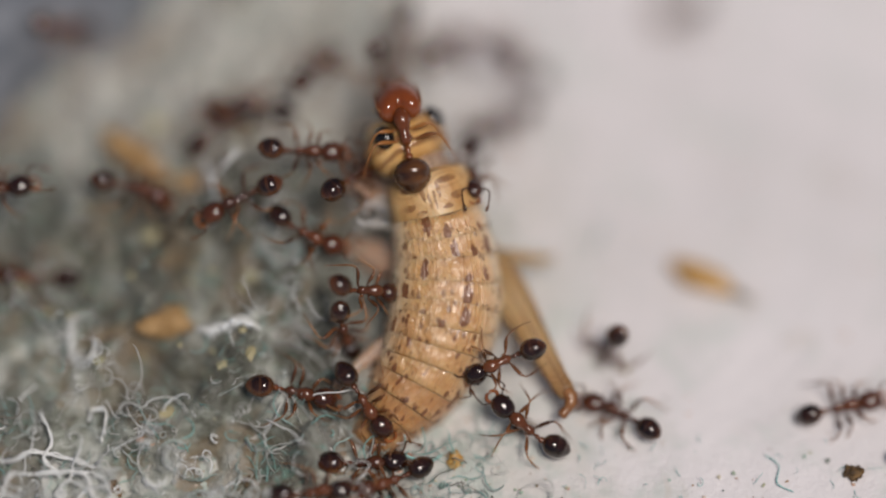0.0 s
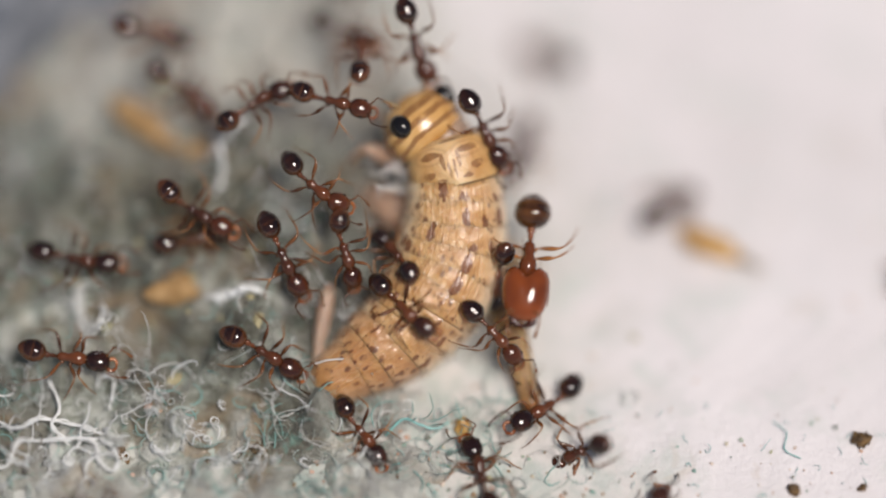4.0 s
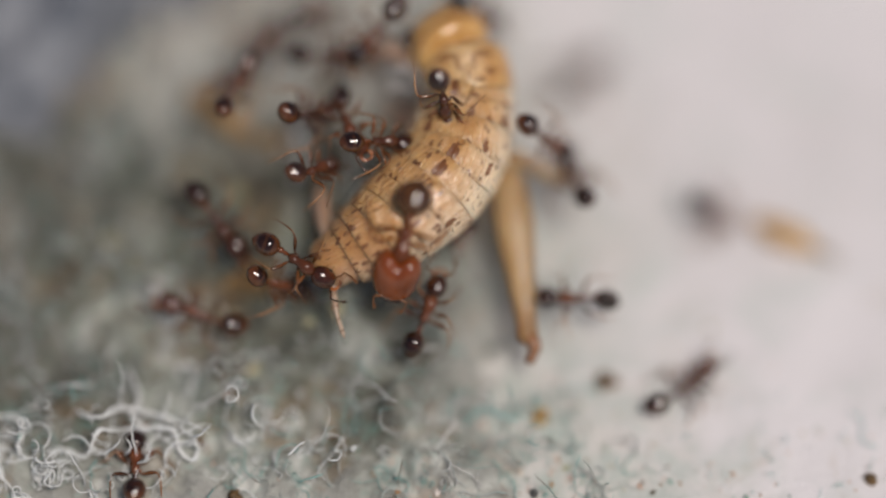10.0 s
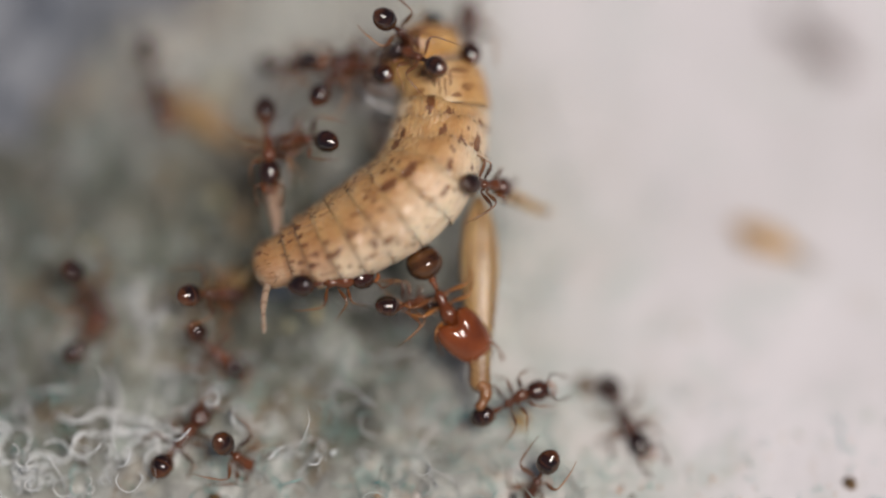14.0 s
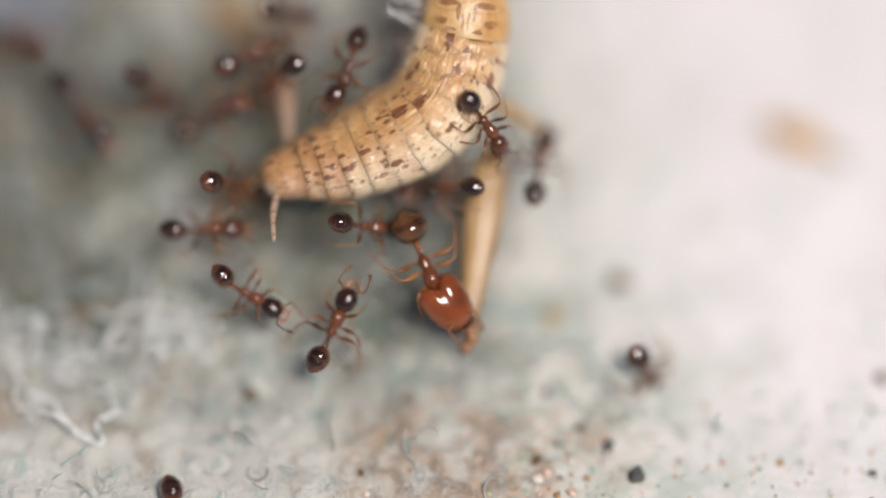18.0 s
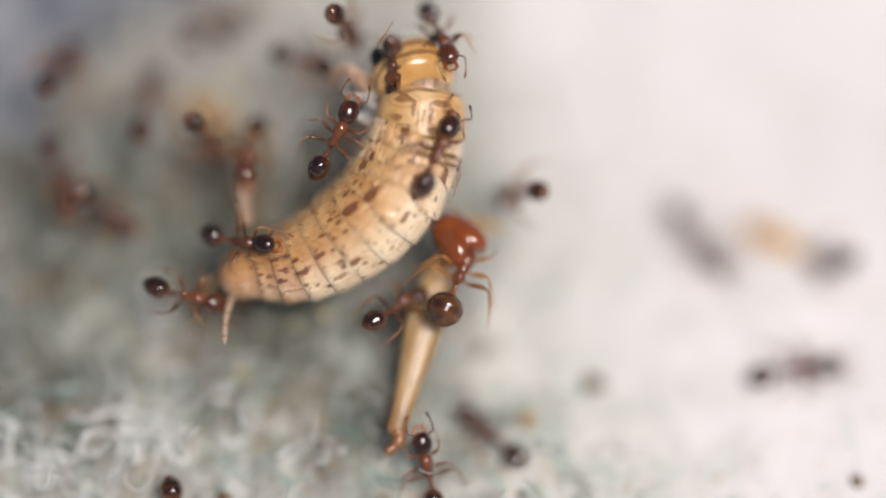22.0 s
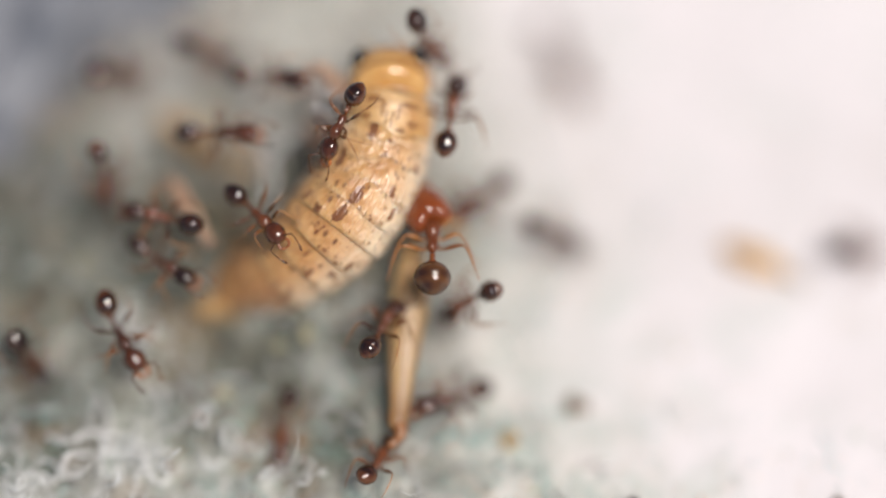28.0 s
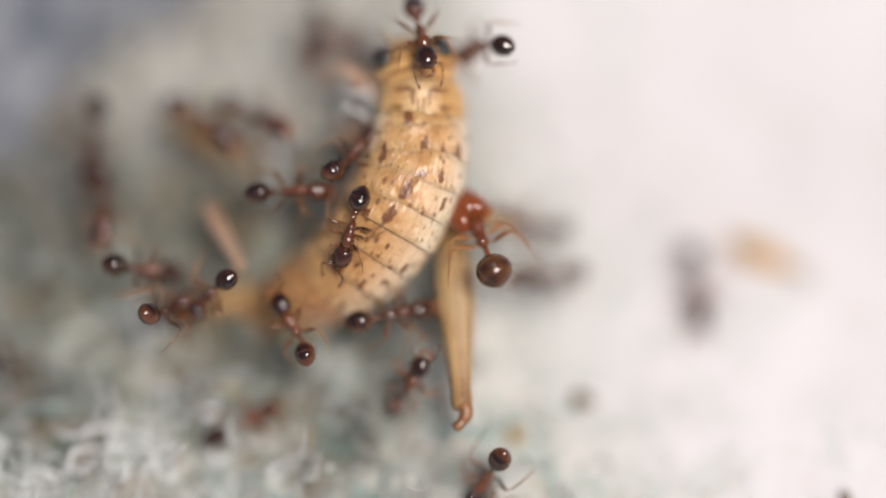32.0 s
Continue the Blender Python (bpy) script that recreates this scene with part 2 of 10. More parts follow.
def head_material():
    n = Nodes("cricket_head_shell")
    x, y, z = n.split(n.tc.outputs["Object"])
    x = n.math("ADD", x, n.math("MULTIPLY", n.math("SUBTRACT", n.noise(1500, 2), 0.5), 0.00022))
    band = None
    for c, wdt in ((0.00030, 0.000065), (0.0, 0.00005), (-0.00028, 0.00004)):
        d = n.math("ABSOLUTE", n.math("SUBTRACT", x, c))
        b = n.math("SUBTRACT", 1.0, n.step(d, wdt, wdt * 1.8))
        band = b if band is None else n.math("MAXIMUM", band, b)
    base = n.ramp(n.noise(1200, 4), [(0.3, (0.46, 0.235, 0.065)), (0.7, (0.68, 0.43, 0.17))])
    col = n.mix(n.math("MULTIPLY", n.math("MULTIPLY", band, n.step(n.noise(2500, 3), 0.25, 0.5)), 0.75), base, (0.19, 0.075, 0.026))
    return n.done(col, 0.18, n.noise(12000), 0.00001, 0.4, 0.25)


def pronotum_material():
    """Straw saddle with a mirrored pair of brown patches, a forked mid mark and dark rims."""
    n = Nodes("cricket_saddle_shell")
    x, y, z = n.split(n.tc.outputs["Object"])
    wob = n.math("MULTIPLY", n.math("SUBTRACT", n.noise(3500, 3), 0.5), 0.00016)
    ax = n.math("ADD", x, wob)
    ay = n.math("ADD", n.math("ABSOLUTE", y), wob)

    def patch(cx, cy, rx, ry):
        dx = n.math("DIVIDE", n.math("SUBTRACT", ax, cx * MM), rx * MM)
        dy = n.math("DIVIDE", n.math("SUBTRACT", ay, cy * MM), ry * MM)
        return n.math("SUBTRACT", 1.0, n.step(n.math("ADD", n.math("MULTIPLY", dx, dx), n.math("MULTIPLY", dy, dy)), 0.6, 1.2))

    marks = patch(0.17, 0.40, 0.085, 0.24)
    for a in ((0.0, 0.17, 0.2, 0.05), (-0.22, 0.52, 0.08, 0.14), (-0.2, 0.06, 0.22, 0.035), (-0.4, 0.3, 0.05, 0.12)):
        marks = n.math("MAXIMUM", marks, patch(*a))
    rim = n.math("MAXIMUM", n.math("SUBTRACT", 1.0, n.step(n.math("ABSOLUTE", n.math("SUBTRACT", x, -0.00058)), 0.000012, 0.000035)),
                 n.math("SUBTRACT", 1.0, n.step(n.math("ABSOLUTE", n.math("SUBTRACT", x, 0.00043)), 0.00002, 0.00005)))
    base = n.ramp(n.noise(1300, 4), [(0.3, (0.45, 0.235, 0.075)), (0.7, (0.64, 0.41, 0.18))])
    base = n.mix(n.math("MULTIPLY", n.math("SUBTRACT", 1.0, n.step(ay, 0.0001, 0.00055)), 0.45), base, (0.76, 0.58, 0.34))
    ring = n.math("SUBTRACT", n.math("SUBTRACT", patch(0.16, 0.40, 0.20, 0.40), patch(0.16, 0.40, 0.15, 0.33)), 0.0, True)
    col = n.mix(n.math("MULTIPLY", n.math("MULTIPLY", n.math("MAXIMUM", marks, n.math("MULTIPLY", ring, 0.35)), n.step(n.noise(3000, 3), 0.2, 0.5)), 0.75), base, (0.17, 0.064, 0.02))
    col = n.mix(n.math("MULTIPLY", n.step(n.noise(2400, 4, 0.65, None, 0.8), 0.52, 0.7), 0.4), col, (0.36, 0.17, 0.055))
    col = n.mix(n.math("MULTIPLY", n.math("MULTIPLY", rim, n.step(n.noise(1500, 3), 0.36, 0.6)), 0.75), col, (0.10, 0.042, 0.02))
    return n.done(col, 0.42, n.math("ADD", n.math("MULTIPLY", n.noise(9000), 0.12), n.noise(1600, 3, 0.5, None, 0.6)), 0.00010, 0.06, 0.5, wet=True, film=0.2)


CRICKET_HEAD, SADDLE = head_material(), pronotum_material()


def limb_material(name, a, b, flesh=0.45):
    """Straw-coloured limb with brown keels along it and fine chevrons."""
    n = Nodes(name)
    x, y, z = n.split(n.tc.outputs["Object"])
    chev = n.math("SINE", n.math("ADD", n.math("MULTIPLY", x, 42000.0), n.math("MULTIPLY", n.math("ABSOLUTE", y), 30000.0)))
    f = n.math("MULTIPLY", n.step(chev, 0.55, 0.95), n.step(n.noise(2800), 0.46, 0.6))
    keel = n.math("SINE", n.math("ADD", n.math("MULTIPLY", y, 26000.0), n.math("MULTIPLY", n.noise(900), 1.4)))
    f = n.math("MAXIMUM", f, n.math("MULTIPLY", n.step(keel, 0.55, 0.95), 1.0))
    base = n.ramp(n.noise(1400, 4), [(0.3, a), (0.7, b)])
    base = n.mix(n.math("MULTIPLY", n.step(x, 0.0022, 0.0034), 0.6), base, (0.36, 0.17, 0.06))
    return n.done(n.mix(n.math("MULTIPLY", f, 0.62), base, (0.24, 0.095, 0.025)), n.math("ADD", 0.26, n.math("MULTIPLY", n.noise(5000, 3), 0.2)), n.noise(3500, 4), 0.00003, 0.12, flesh, 0.5, 0.0, 0.5)


LIMB = limb_material("cricket_limb", (0.56, 0.345, 0.135), (0.76, 0.56, 0.29))
LIMB_PALE = limb_material("cricket_pale_limb", (0.62, 0.40, 0.27), (0.78, 0.58, 0.44), 0.55)
HOOK = chitin("cricket_hook", (0.2, 0.08, 0.025), (0.42, 0.2, 0.07), 0.34)


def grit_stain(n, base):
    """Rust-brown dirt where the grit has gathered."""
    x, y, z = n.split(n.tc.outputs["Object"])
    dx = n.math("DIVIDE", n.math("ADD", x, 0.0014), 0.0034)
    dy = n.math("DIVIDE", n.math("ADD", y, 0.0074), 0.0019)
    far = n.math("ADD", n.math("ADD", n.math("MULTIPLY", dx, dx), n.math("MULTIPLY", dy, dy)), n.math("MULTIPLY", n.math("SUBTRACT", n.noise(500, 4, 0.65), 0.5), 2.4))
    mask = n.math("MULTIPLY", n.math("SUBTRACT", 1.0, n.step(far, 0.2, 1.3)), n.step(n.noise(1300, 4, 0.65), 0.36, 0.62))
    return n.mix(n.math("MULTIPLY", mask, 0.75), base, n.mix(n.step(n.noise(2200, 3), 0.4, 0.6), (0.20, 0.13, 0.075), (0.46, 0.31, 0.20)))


def ground_material():
    """Chalky off-white painted surface, dusted grey-green beside the lint and stained, with fine grit."""
    n = Nodes("chalky_ground")
    big, mid, fine = n.noise(110, 5, 0.6), n.noise(520, 5, 0.65, None, 0.4), n.noise(6000, 4, 0.7)
    base = n.ramp(big, [(0.3, (0.615, 0.595, 0.595)), (0.55, (0.712, 0.69, 0.70)), (0.75, (0.762, 0.74, 0.745))])
    x, y, z = n.split(n.tc.outputs["Object"])
    reach = n.math("ADD", n.math("ADD", x, n.math("MULTIPLY", y, 0.42)), n.math("MULTIPLY", n.math("SUBTRACT", n.noise(260, 4, 0.65), 0.5), 0.007))
    dust = n.math("SUBTRACT", 1.0, n.step(n.math("ADD", reach, n.math("MULTIPLY", n.math("SUBTRACT", n.noise(900, 4, 0.6), 0.5), 0.008)), -0.0015, 0.0055))
    dust = n.math("MULTIPLY", dust, n.math("SUBTRACT", 1.0, n.step(n.math("MAXIMUM", n.math("ABSOLUTE", x), n.math("ABSOLUTE", y)), 0.018, 0.04)))
    base = n.mix(n.math("MULTIPLY", dust, 0.78), base, n.mix(n.step(n.noise(1100, 4, 0.6), 0.4, 0.62), (0.56, 0.55, 0.505), (0.36, 0.425, 0.37)))
    green = n.math("MULTIPLY", n.step(mid, 0.52, 0.68), 0.4)
    base = n.mix(green, base, (0.46, 0.54, 0.49))
    brown = n.math("MULTIPLY", n.step(n.noise(800, 3, 0.6, None, 0.8), 0.62, 0.74), 0.35)
    base = n.mix(brown, base, (0.50, 0.43, 0.35))
    base = n.mix(n.math("MULTIPLY", n.step(fine, 0.6, 0.75), 0.3), base, (0.52, 0.51, 0.50))
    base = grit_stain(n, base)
    return n.done(base, 0.8, n.math("ADD", n.math("MULTIPLY", mid, 1.4), fine), 0.00006, 0.0, 0.0, 0.3)


def lint_material():
    n = Nodes("felted_lint")
    big, mid, fine = n.noise(560, 6, 0.75, None, 0.9), n.noise(1500, 5, 0.7, None, 1.2), n.noise(7000, 4, 0.7)
    base = n.ramp(big, [(0.36, (0.045, 0.045, 0.033)), (0.46, (0.14, 0.147, 0.118)), (0.54, (0.32, 0.35, 0.30)), (0.63, (0.64, 0.67, 0.62))])
    x, y, z = n.split(n.tc.outputs["Object"])
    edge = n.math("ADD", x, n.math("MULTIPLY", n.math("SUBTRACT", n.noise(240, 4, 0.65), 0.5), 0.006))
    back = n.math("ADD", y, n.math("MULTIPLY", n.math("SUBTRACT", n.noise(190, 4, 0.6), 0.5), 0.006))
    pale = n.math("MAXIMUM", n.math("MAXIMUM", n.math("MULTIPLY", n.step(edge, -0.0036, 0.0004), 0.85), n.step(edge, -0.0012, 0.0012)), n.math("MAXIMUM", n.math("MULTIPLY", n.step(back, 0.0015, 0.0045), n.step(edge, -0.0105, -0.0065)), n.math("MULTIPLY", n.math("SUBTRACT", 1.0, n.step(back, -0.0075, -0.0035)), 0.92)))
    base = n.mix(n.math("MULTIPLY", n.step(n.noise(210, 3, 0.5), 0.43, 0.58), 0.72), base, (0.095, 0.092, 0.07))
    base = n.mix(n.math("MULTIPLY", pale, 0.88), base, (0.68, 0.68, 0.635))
    base = n.mix(n.math("MULTIPLY", n.step(mid, 0.54, 0.7), 0.55), base, (0.15, 0.37, 0.32))
    base = n.mix(n.math("MULTIPLY", n.step(fine, 0.56, 0.72), 0.4), base, (0.6, 0.6, 0.58))
    # Darker band: lint's own tone plus shade of cricket and ants, painted in.
    shade_band = n.math("MULTIPLY", n.math("MULTIPLY", n.step(back, -0.0048, -0.0022), n.math("SUBTRACT", 1.0, n.step(back, 0.001, 0.0035))), n.math("MULTIPLY", n.step(edge, -0.0085, -0.006), n.math("SUBTRACT", 1.0, n.step(edge, -0.003, 0.0))))
    base = n.mix(n.math("MULTIPLY", n.math("MULTIPLY", shade_band, n.step(n.noise(330, 4, 0.6), 0.3, 0.6)), 0.75), base, (0.085, 0.08, 0.055))
    base = n.mix(n.math("MULTIPLY", n.step(n.noise(650, 3, 0.6, None, 0.5), 0.5, 0.68), 0.55), base, (0.27, 0.175, 0.085))
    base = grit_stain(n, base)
    return n.done(base, 0.95, n.math("ADD", n.math("MULTIPLY", mid, 1.6), fine), 0.00022, 0.0, 0.0, 0.15, 0.2)


def fibre_material():
    n = Nodes("lint_fibre")
    clump = n.math("MULTIPLY", n.math("SUBTRACT", n.noise(420, 3, 0.6), 0.34), 2.2)
    col = n.ramp(n.math("ADD", n.math("MULTIPLY", n.island(), 0.5), n.math("MULTIPLY", clump, 0.6), True), [(0.0, (0.72, 0.71, 0.68)), (0.22, (0.54, 0.54, 0.50)), (0.42, (0.44, 0.50, 0.46)),
                              (0.55, (0.17, 0.42, 0.38)), (0.66, (0.24, 0.40, 0.36)), (0.72, (0.20, 0.18, 0.14)), (0.9, (0.10, 0.08, 0.06)), (1.0, (0.52, 0.40, 0.2))])
    return n.done(n.mix(n.math("MULTIPLY", n.noise(3000), 0.25), col, (0.4, 0.42, 0.4)), 0.55, None, 0.0, 0.0, 0.15, 0.4)


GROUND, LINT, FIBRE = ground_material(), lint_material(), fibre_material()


def plain(name, a, b, rough, scale=1500, depth=0.00004, flesh=0.0):
    n = Nodes(name)
    f = n.noise(scale, 5, 0.65)
    return n.done(n.mix(n.step(f, 0.3, 0.7), a, b), rough, n.noise(scale * 4), depth, 0.0, flesh)


WHITE_FIBRE = plain("white_thread", (0.72, 0.74, 0.72), (0.85, 0.86, 0.84), 0.5, 3000, 0.00001, 0.2)
TEAL_FIBRE = plain("teal_thread", (0.16, 0.42, 0.40), (0.34, 0.58, 0.55), 0.6)
SHADE_SLATE = plain("slate_cloth", (0.10, 0.115, 0.14), (0.26, 0.275, 0.30), 0.9, 700, 0.0002)
HUSK = plain("amber_husk", (0.36, 0.19, 0.045), (0.62, 0.38, 0.12), 0.35, 1800, 0.00003, 0.2)
FLAKE = plain("dull_husk", (0.27, 0.155, 0.055), (0.46, 0.30, 0.14), 0.75, 2500, 0.00008, 0.1)
FLECK = plain("lint_fleck", (0.36, 0.31, 0.17), (0.28, 0.29, 0.19), 0.7, 900)
HUSK_TIP = plain("grey_husk_tip", (0.16, 0.14, 0.12), (0.34, 0.31, 0.27), 0.6)
CRUMB = plain("brown_crumb", (0.035, 0.02, 0.009), (0.2, 0.115, 0.04), 0.6, 5000)
SPECK = plain("dark_speck", (0.04, 0.042, 0.04), (0.11, 0.115, 0.11), 0.5, 6000)
SHRED = plain("clear_skin", (0.70, 0.66, 0.60), (0.86, 0.84, 0.80), 0.15, 4000, 0.00002, 0.4)
PITH = plain("white_pith", (0.76, 0.72, 0.66), (0.86, 0.83, 0.78), 0.6)


def grit_material():
    n = Nodes("grit_grain")
    col = n.ramp(n.island(), [(0.0, (0.42, 0.23, 0.13)), (0.2, (0.60, 0.44, 0.36)), (0.35, (0.36, 0.21, 0.09)), (0.5, (0.13, 0.10, 0.07)),
                              (0.62, (0.24, 0.42, 0.39)), (0.8, (0.34, 0.36, 0.22)), (1.0, (0.70, 0.58, 0.50))])
    return n.done(col, 0.6, n.noise(9000), 0.00002)


GRIT = grit_material()
SAND = [plain("pink_sand", (0.52, 0.34, 0.25), (0.72, 0.58, 0.50), 0.6, 4000), plain("orange_sand", (0.32, 0.16, 0.06), (0.52, 0.32, 0.16), 0.6, 4000),
        plain("pale_sand", (0.60, 0.52, 0.46), (0.74, 0.70, 0.65), 0.6, 4000), plain("brown_sand", (0.07, 0.045, 0.025), (0.22, 0.13, 0.06), 0.6, 4000)]


# ---- mesh helpers: shapes are drawn in millimetres ----
def mesh_of(name, bm, material):
    bm.transform(Matrix.Scale(MM, 4))
    bmesh.ops.recalc_face_normals(bm, faces=bm.faces)
    me = bpy.data.meshes.new(name)
    bm.to_mesh(me)
    bm.free()
    me.materials.append(material)
    me.polygons.foreach_set("use_smooth", [True] * len(me.polygons))
    return me


def part(name, bm, material, parent=None, label="", where=None):
    """One mesh object, under a thing or a part, at a pose in its space."""
    me = bm if isinstance(bm, bpy.types.Mesh) else mesh_of(name, bm, material)
    ob = new(name, me)
    ob.parent = parent
    if where:
        ob.matrix_basis = where
    return tagged(ob, label)


def loft(bm, rings, caps=True):
    """Skin between closed rings of equal count."""
    vs = [[bm.verts.new(p) for p in r] for r in rings]
    k = len(vs[0])
    for a, b in zip(vs, vs[1:]):
        for i in range(k):
            bm.faces.new((a[i], a[(i + 1) % k], b[(i + 1) % k], b[i]))
    if caps:
        bm.faces.new(vs[0])
        bm.faces.new(vs[-1][::-1])
    return vs


def body(bm, stations, n=14):
    """A body along x: stations of (x, half width, half height, centre z)."""
    loft(bm, [[(x, w * math.cos(2 * math.pi * i / n), z + h * math.sin(2 * math.pi * i / n)) for i in range(n)] for x, w, h, z in stations])
    return bm


def tube(bm, pts, radii, n=6):
    """A round limb through points."""
    pts = [Vector(p) for p in pts]
    rings, side = [], None
    for i, p in enumerate(pts):
        d = (pts[min(i + 1, len(pts) - 1)] - pts[max(i - 1, 0)]).normalized()
        ref = side if side else (Vector((0, 0, 1)) if abs(d.z) < 0.9 else Vector((1, 0, 0)))
        side = (ref - d * ref.dot(d)).normalized()
        o = d.cross(side)
        r = radii[i] if not isinstance(radii, float) else radii
        rings.append([p + side * (r * math.cos(2 * math.pi * k / n)) + o * (r * math.sin(2 * math.pi * k / n)) for k in range(n)])
    loft(bm, rings)
    return bm


def ovoid(bm, c, r, n=12, m=8, twist=None):
    """An egg shape round c with half sizes r."""
    rings = []
    for j in range(m + 1):
        a = math.pi * (0.04 + 0.92 * j / m)
        rings.append([(c[0] - r[0] * math.cos(a), c[1] + r[1] * math.sin(a) * math.cos(2 * math.pi * i / n),
                       c[2] + r[2] * math.sin(a) * math.sin(2 * math.pi * i / n)) for i in range(n)])
    if twist:
        rings = [[twist @ Vector(p) for p in ring] for ring in rings]
    loft(bm, rings)
    return bm


def bezier(p, n):
    """Points along a Catmull-Rom line through p."""
    p = [Vector(a) for a in p]
    q = [2 * p[0] - p[1], *p, 2 * p[-1] - p[-2]]
    out = []
    for i in range(len(p) - 1):
        a, b, c, d = q[i:i + 4]
        for k in range(n):
            s = k / n
            out.append(0.5 * (2 * b + (c - a) * s + (2 * a - 5 * b + 4 * c - d) * s * s + (3 * b - a - 3 * c + d) * s ** 3))
    return out + [p[-1]]


def smooth(x, a, b):
    t = np.clip((x - a) / (b - a), 0, 1)
    return t * t * (3 - 2 * t)


def mound(x, y):
    """Height of the lint pile over the ground, in millimetres."""
    m = smooth(-x, -0.4, 3.2) * smooth(y, -5.5, 3) * (1 - 0.6 * smooth(y, 5, 11)) * (1 - 0.4 * smooth(-x, 4, 8.5))
    lump = np.sin(1.9 * x + 0.7) * np.sin(1.6 * y + 1.1) + 0.6 * np.sin(3.7 * x + 2.1 * y) + 0.5 * np.sin(2.9 * y - 4.3 * x + 1)
    return 1.45 * m + 0.22 * lump * smooth(-x, -0.2, 2) * smooth(y, -7, -4)


def sheet(name, xs, ys, height, material):
    """A sheet over a grid of xs and ys, in millimetres."""
    gx, gy = np.meshgrid(xs, ys)
    v = np.stack([gx, gy, height(gx, gy)], -1).reshape(-1, 3) * MM
    nx, ny = len(xs), len(ys)
    i = (np.arange(ny - 1)[:, None] * nx + np.arange(nx - 1)[None]).ravel()
    me = bpy.data.meshes.new(name)
    me.from_pydata(v.tolist(), [], np.stack([i, i + 1, i + nx + 1, i + nx], 1).tolist())
    me.materials.append(material)
    me.polygons.foreach_set("use_smooth", [True] * len(me.polygons))
    return new(name, me)


# ---- the setting ----
rng = np.random.default_rng(7)
fine = np.arange(-17, 17.01, 0.14)
far = 17 * np.geomspace(1.06, 180, 34)
axis = np.concatenate([-far[::-1], fine, far])


def ground_height(x, y):
    near = smooth(-np.abs(x), -60, -15) * smooth(-np.abs(y), -60, -15)
    return near * (0.02 * np.sin(2.3 * x + 0.9 * y) * np.sin(1.7 * y - 0.6 * x) + 0.012 * np.sin(7.1 * x + 3 * np.sin(1.3 * y)) * np.sin(6.3 * y + 1)) - 0.03


tagged(sheet("ground", axis, axis, ground_height, GROUND), "chalky off-white painted ground with faint green stains", "ground", kind="structure")


def lint_height(x, y):
    rag = 0.5 * np.sin(2.3 * y + 1.2 * np.sin(3.1 * y)) + 0.3 * np.sin(6.7 * y + 2)
    edge = np.minimum(smooth(-x + rag, -1.2, 1.6), smooth(y + 0.5 * np.sin(2.1 * x), -13, -10)) * smooth(-y, -16, -9)
    rough = 0.42 * np.sin(5.1 * x + 2 * np.sin(3.3 * y)) * np.sin(4.7 * y + 1.7 * np.sin(2.9 * x)) + 0.17 * np.sin(11.3 * x + 3 * np.sin(6.1 * y)) * np.sin(10.1 * y + 2)
    heap = mound(x, y)
    return heap + rough * edge * (0.22 + 0.78 * smooth(heap, 0.1, 1.2)) + 0.12 * edge - 0.30 * (1 - edge) - 0.02


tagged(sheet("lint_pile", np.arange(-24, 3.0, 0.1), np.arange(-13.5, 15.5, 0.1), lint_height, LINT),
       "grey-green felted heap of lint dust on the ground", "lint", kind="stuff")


# Added dark lump: its slate colour stands in for shade beyond the lint.
def shade_lump_height(x, y):
    edge = smooth(y - (3.5 + 0.9 * (x + 8.5)) + 0.35 * np.sin(1.7 * x), 0, 2.6) * smooth(-x, 4.6, 6.6)
    return 2.6 * edge * (0.8 + 0.25 * np.sin(0.9 * x + 0.5 * y)) + np.maximum(mound(x, y), 0) * edge - 0.6 * (1 - edge)


tagged(sheet("slate_cloth", np.arange(-60, -2.3, 0.25), np.arange(2.5, 40, 0.25), shade_lump_height, SHADE_SLATE),
       "dark slate-blue lump standing in for shade behind the lint", "cloth")


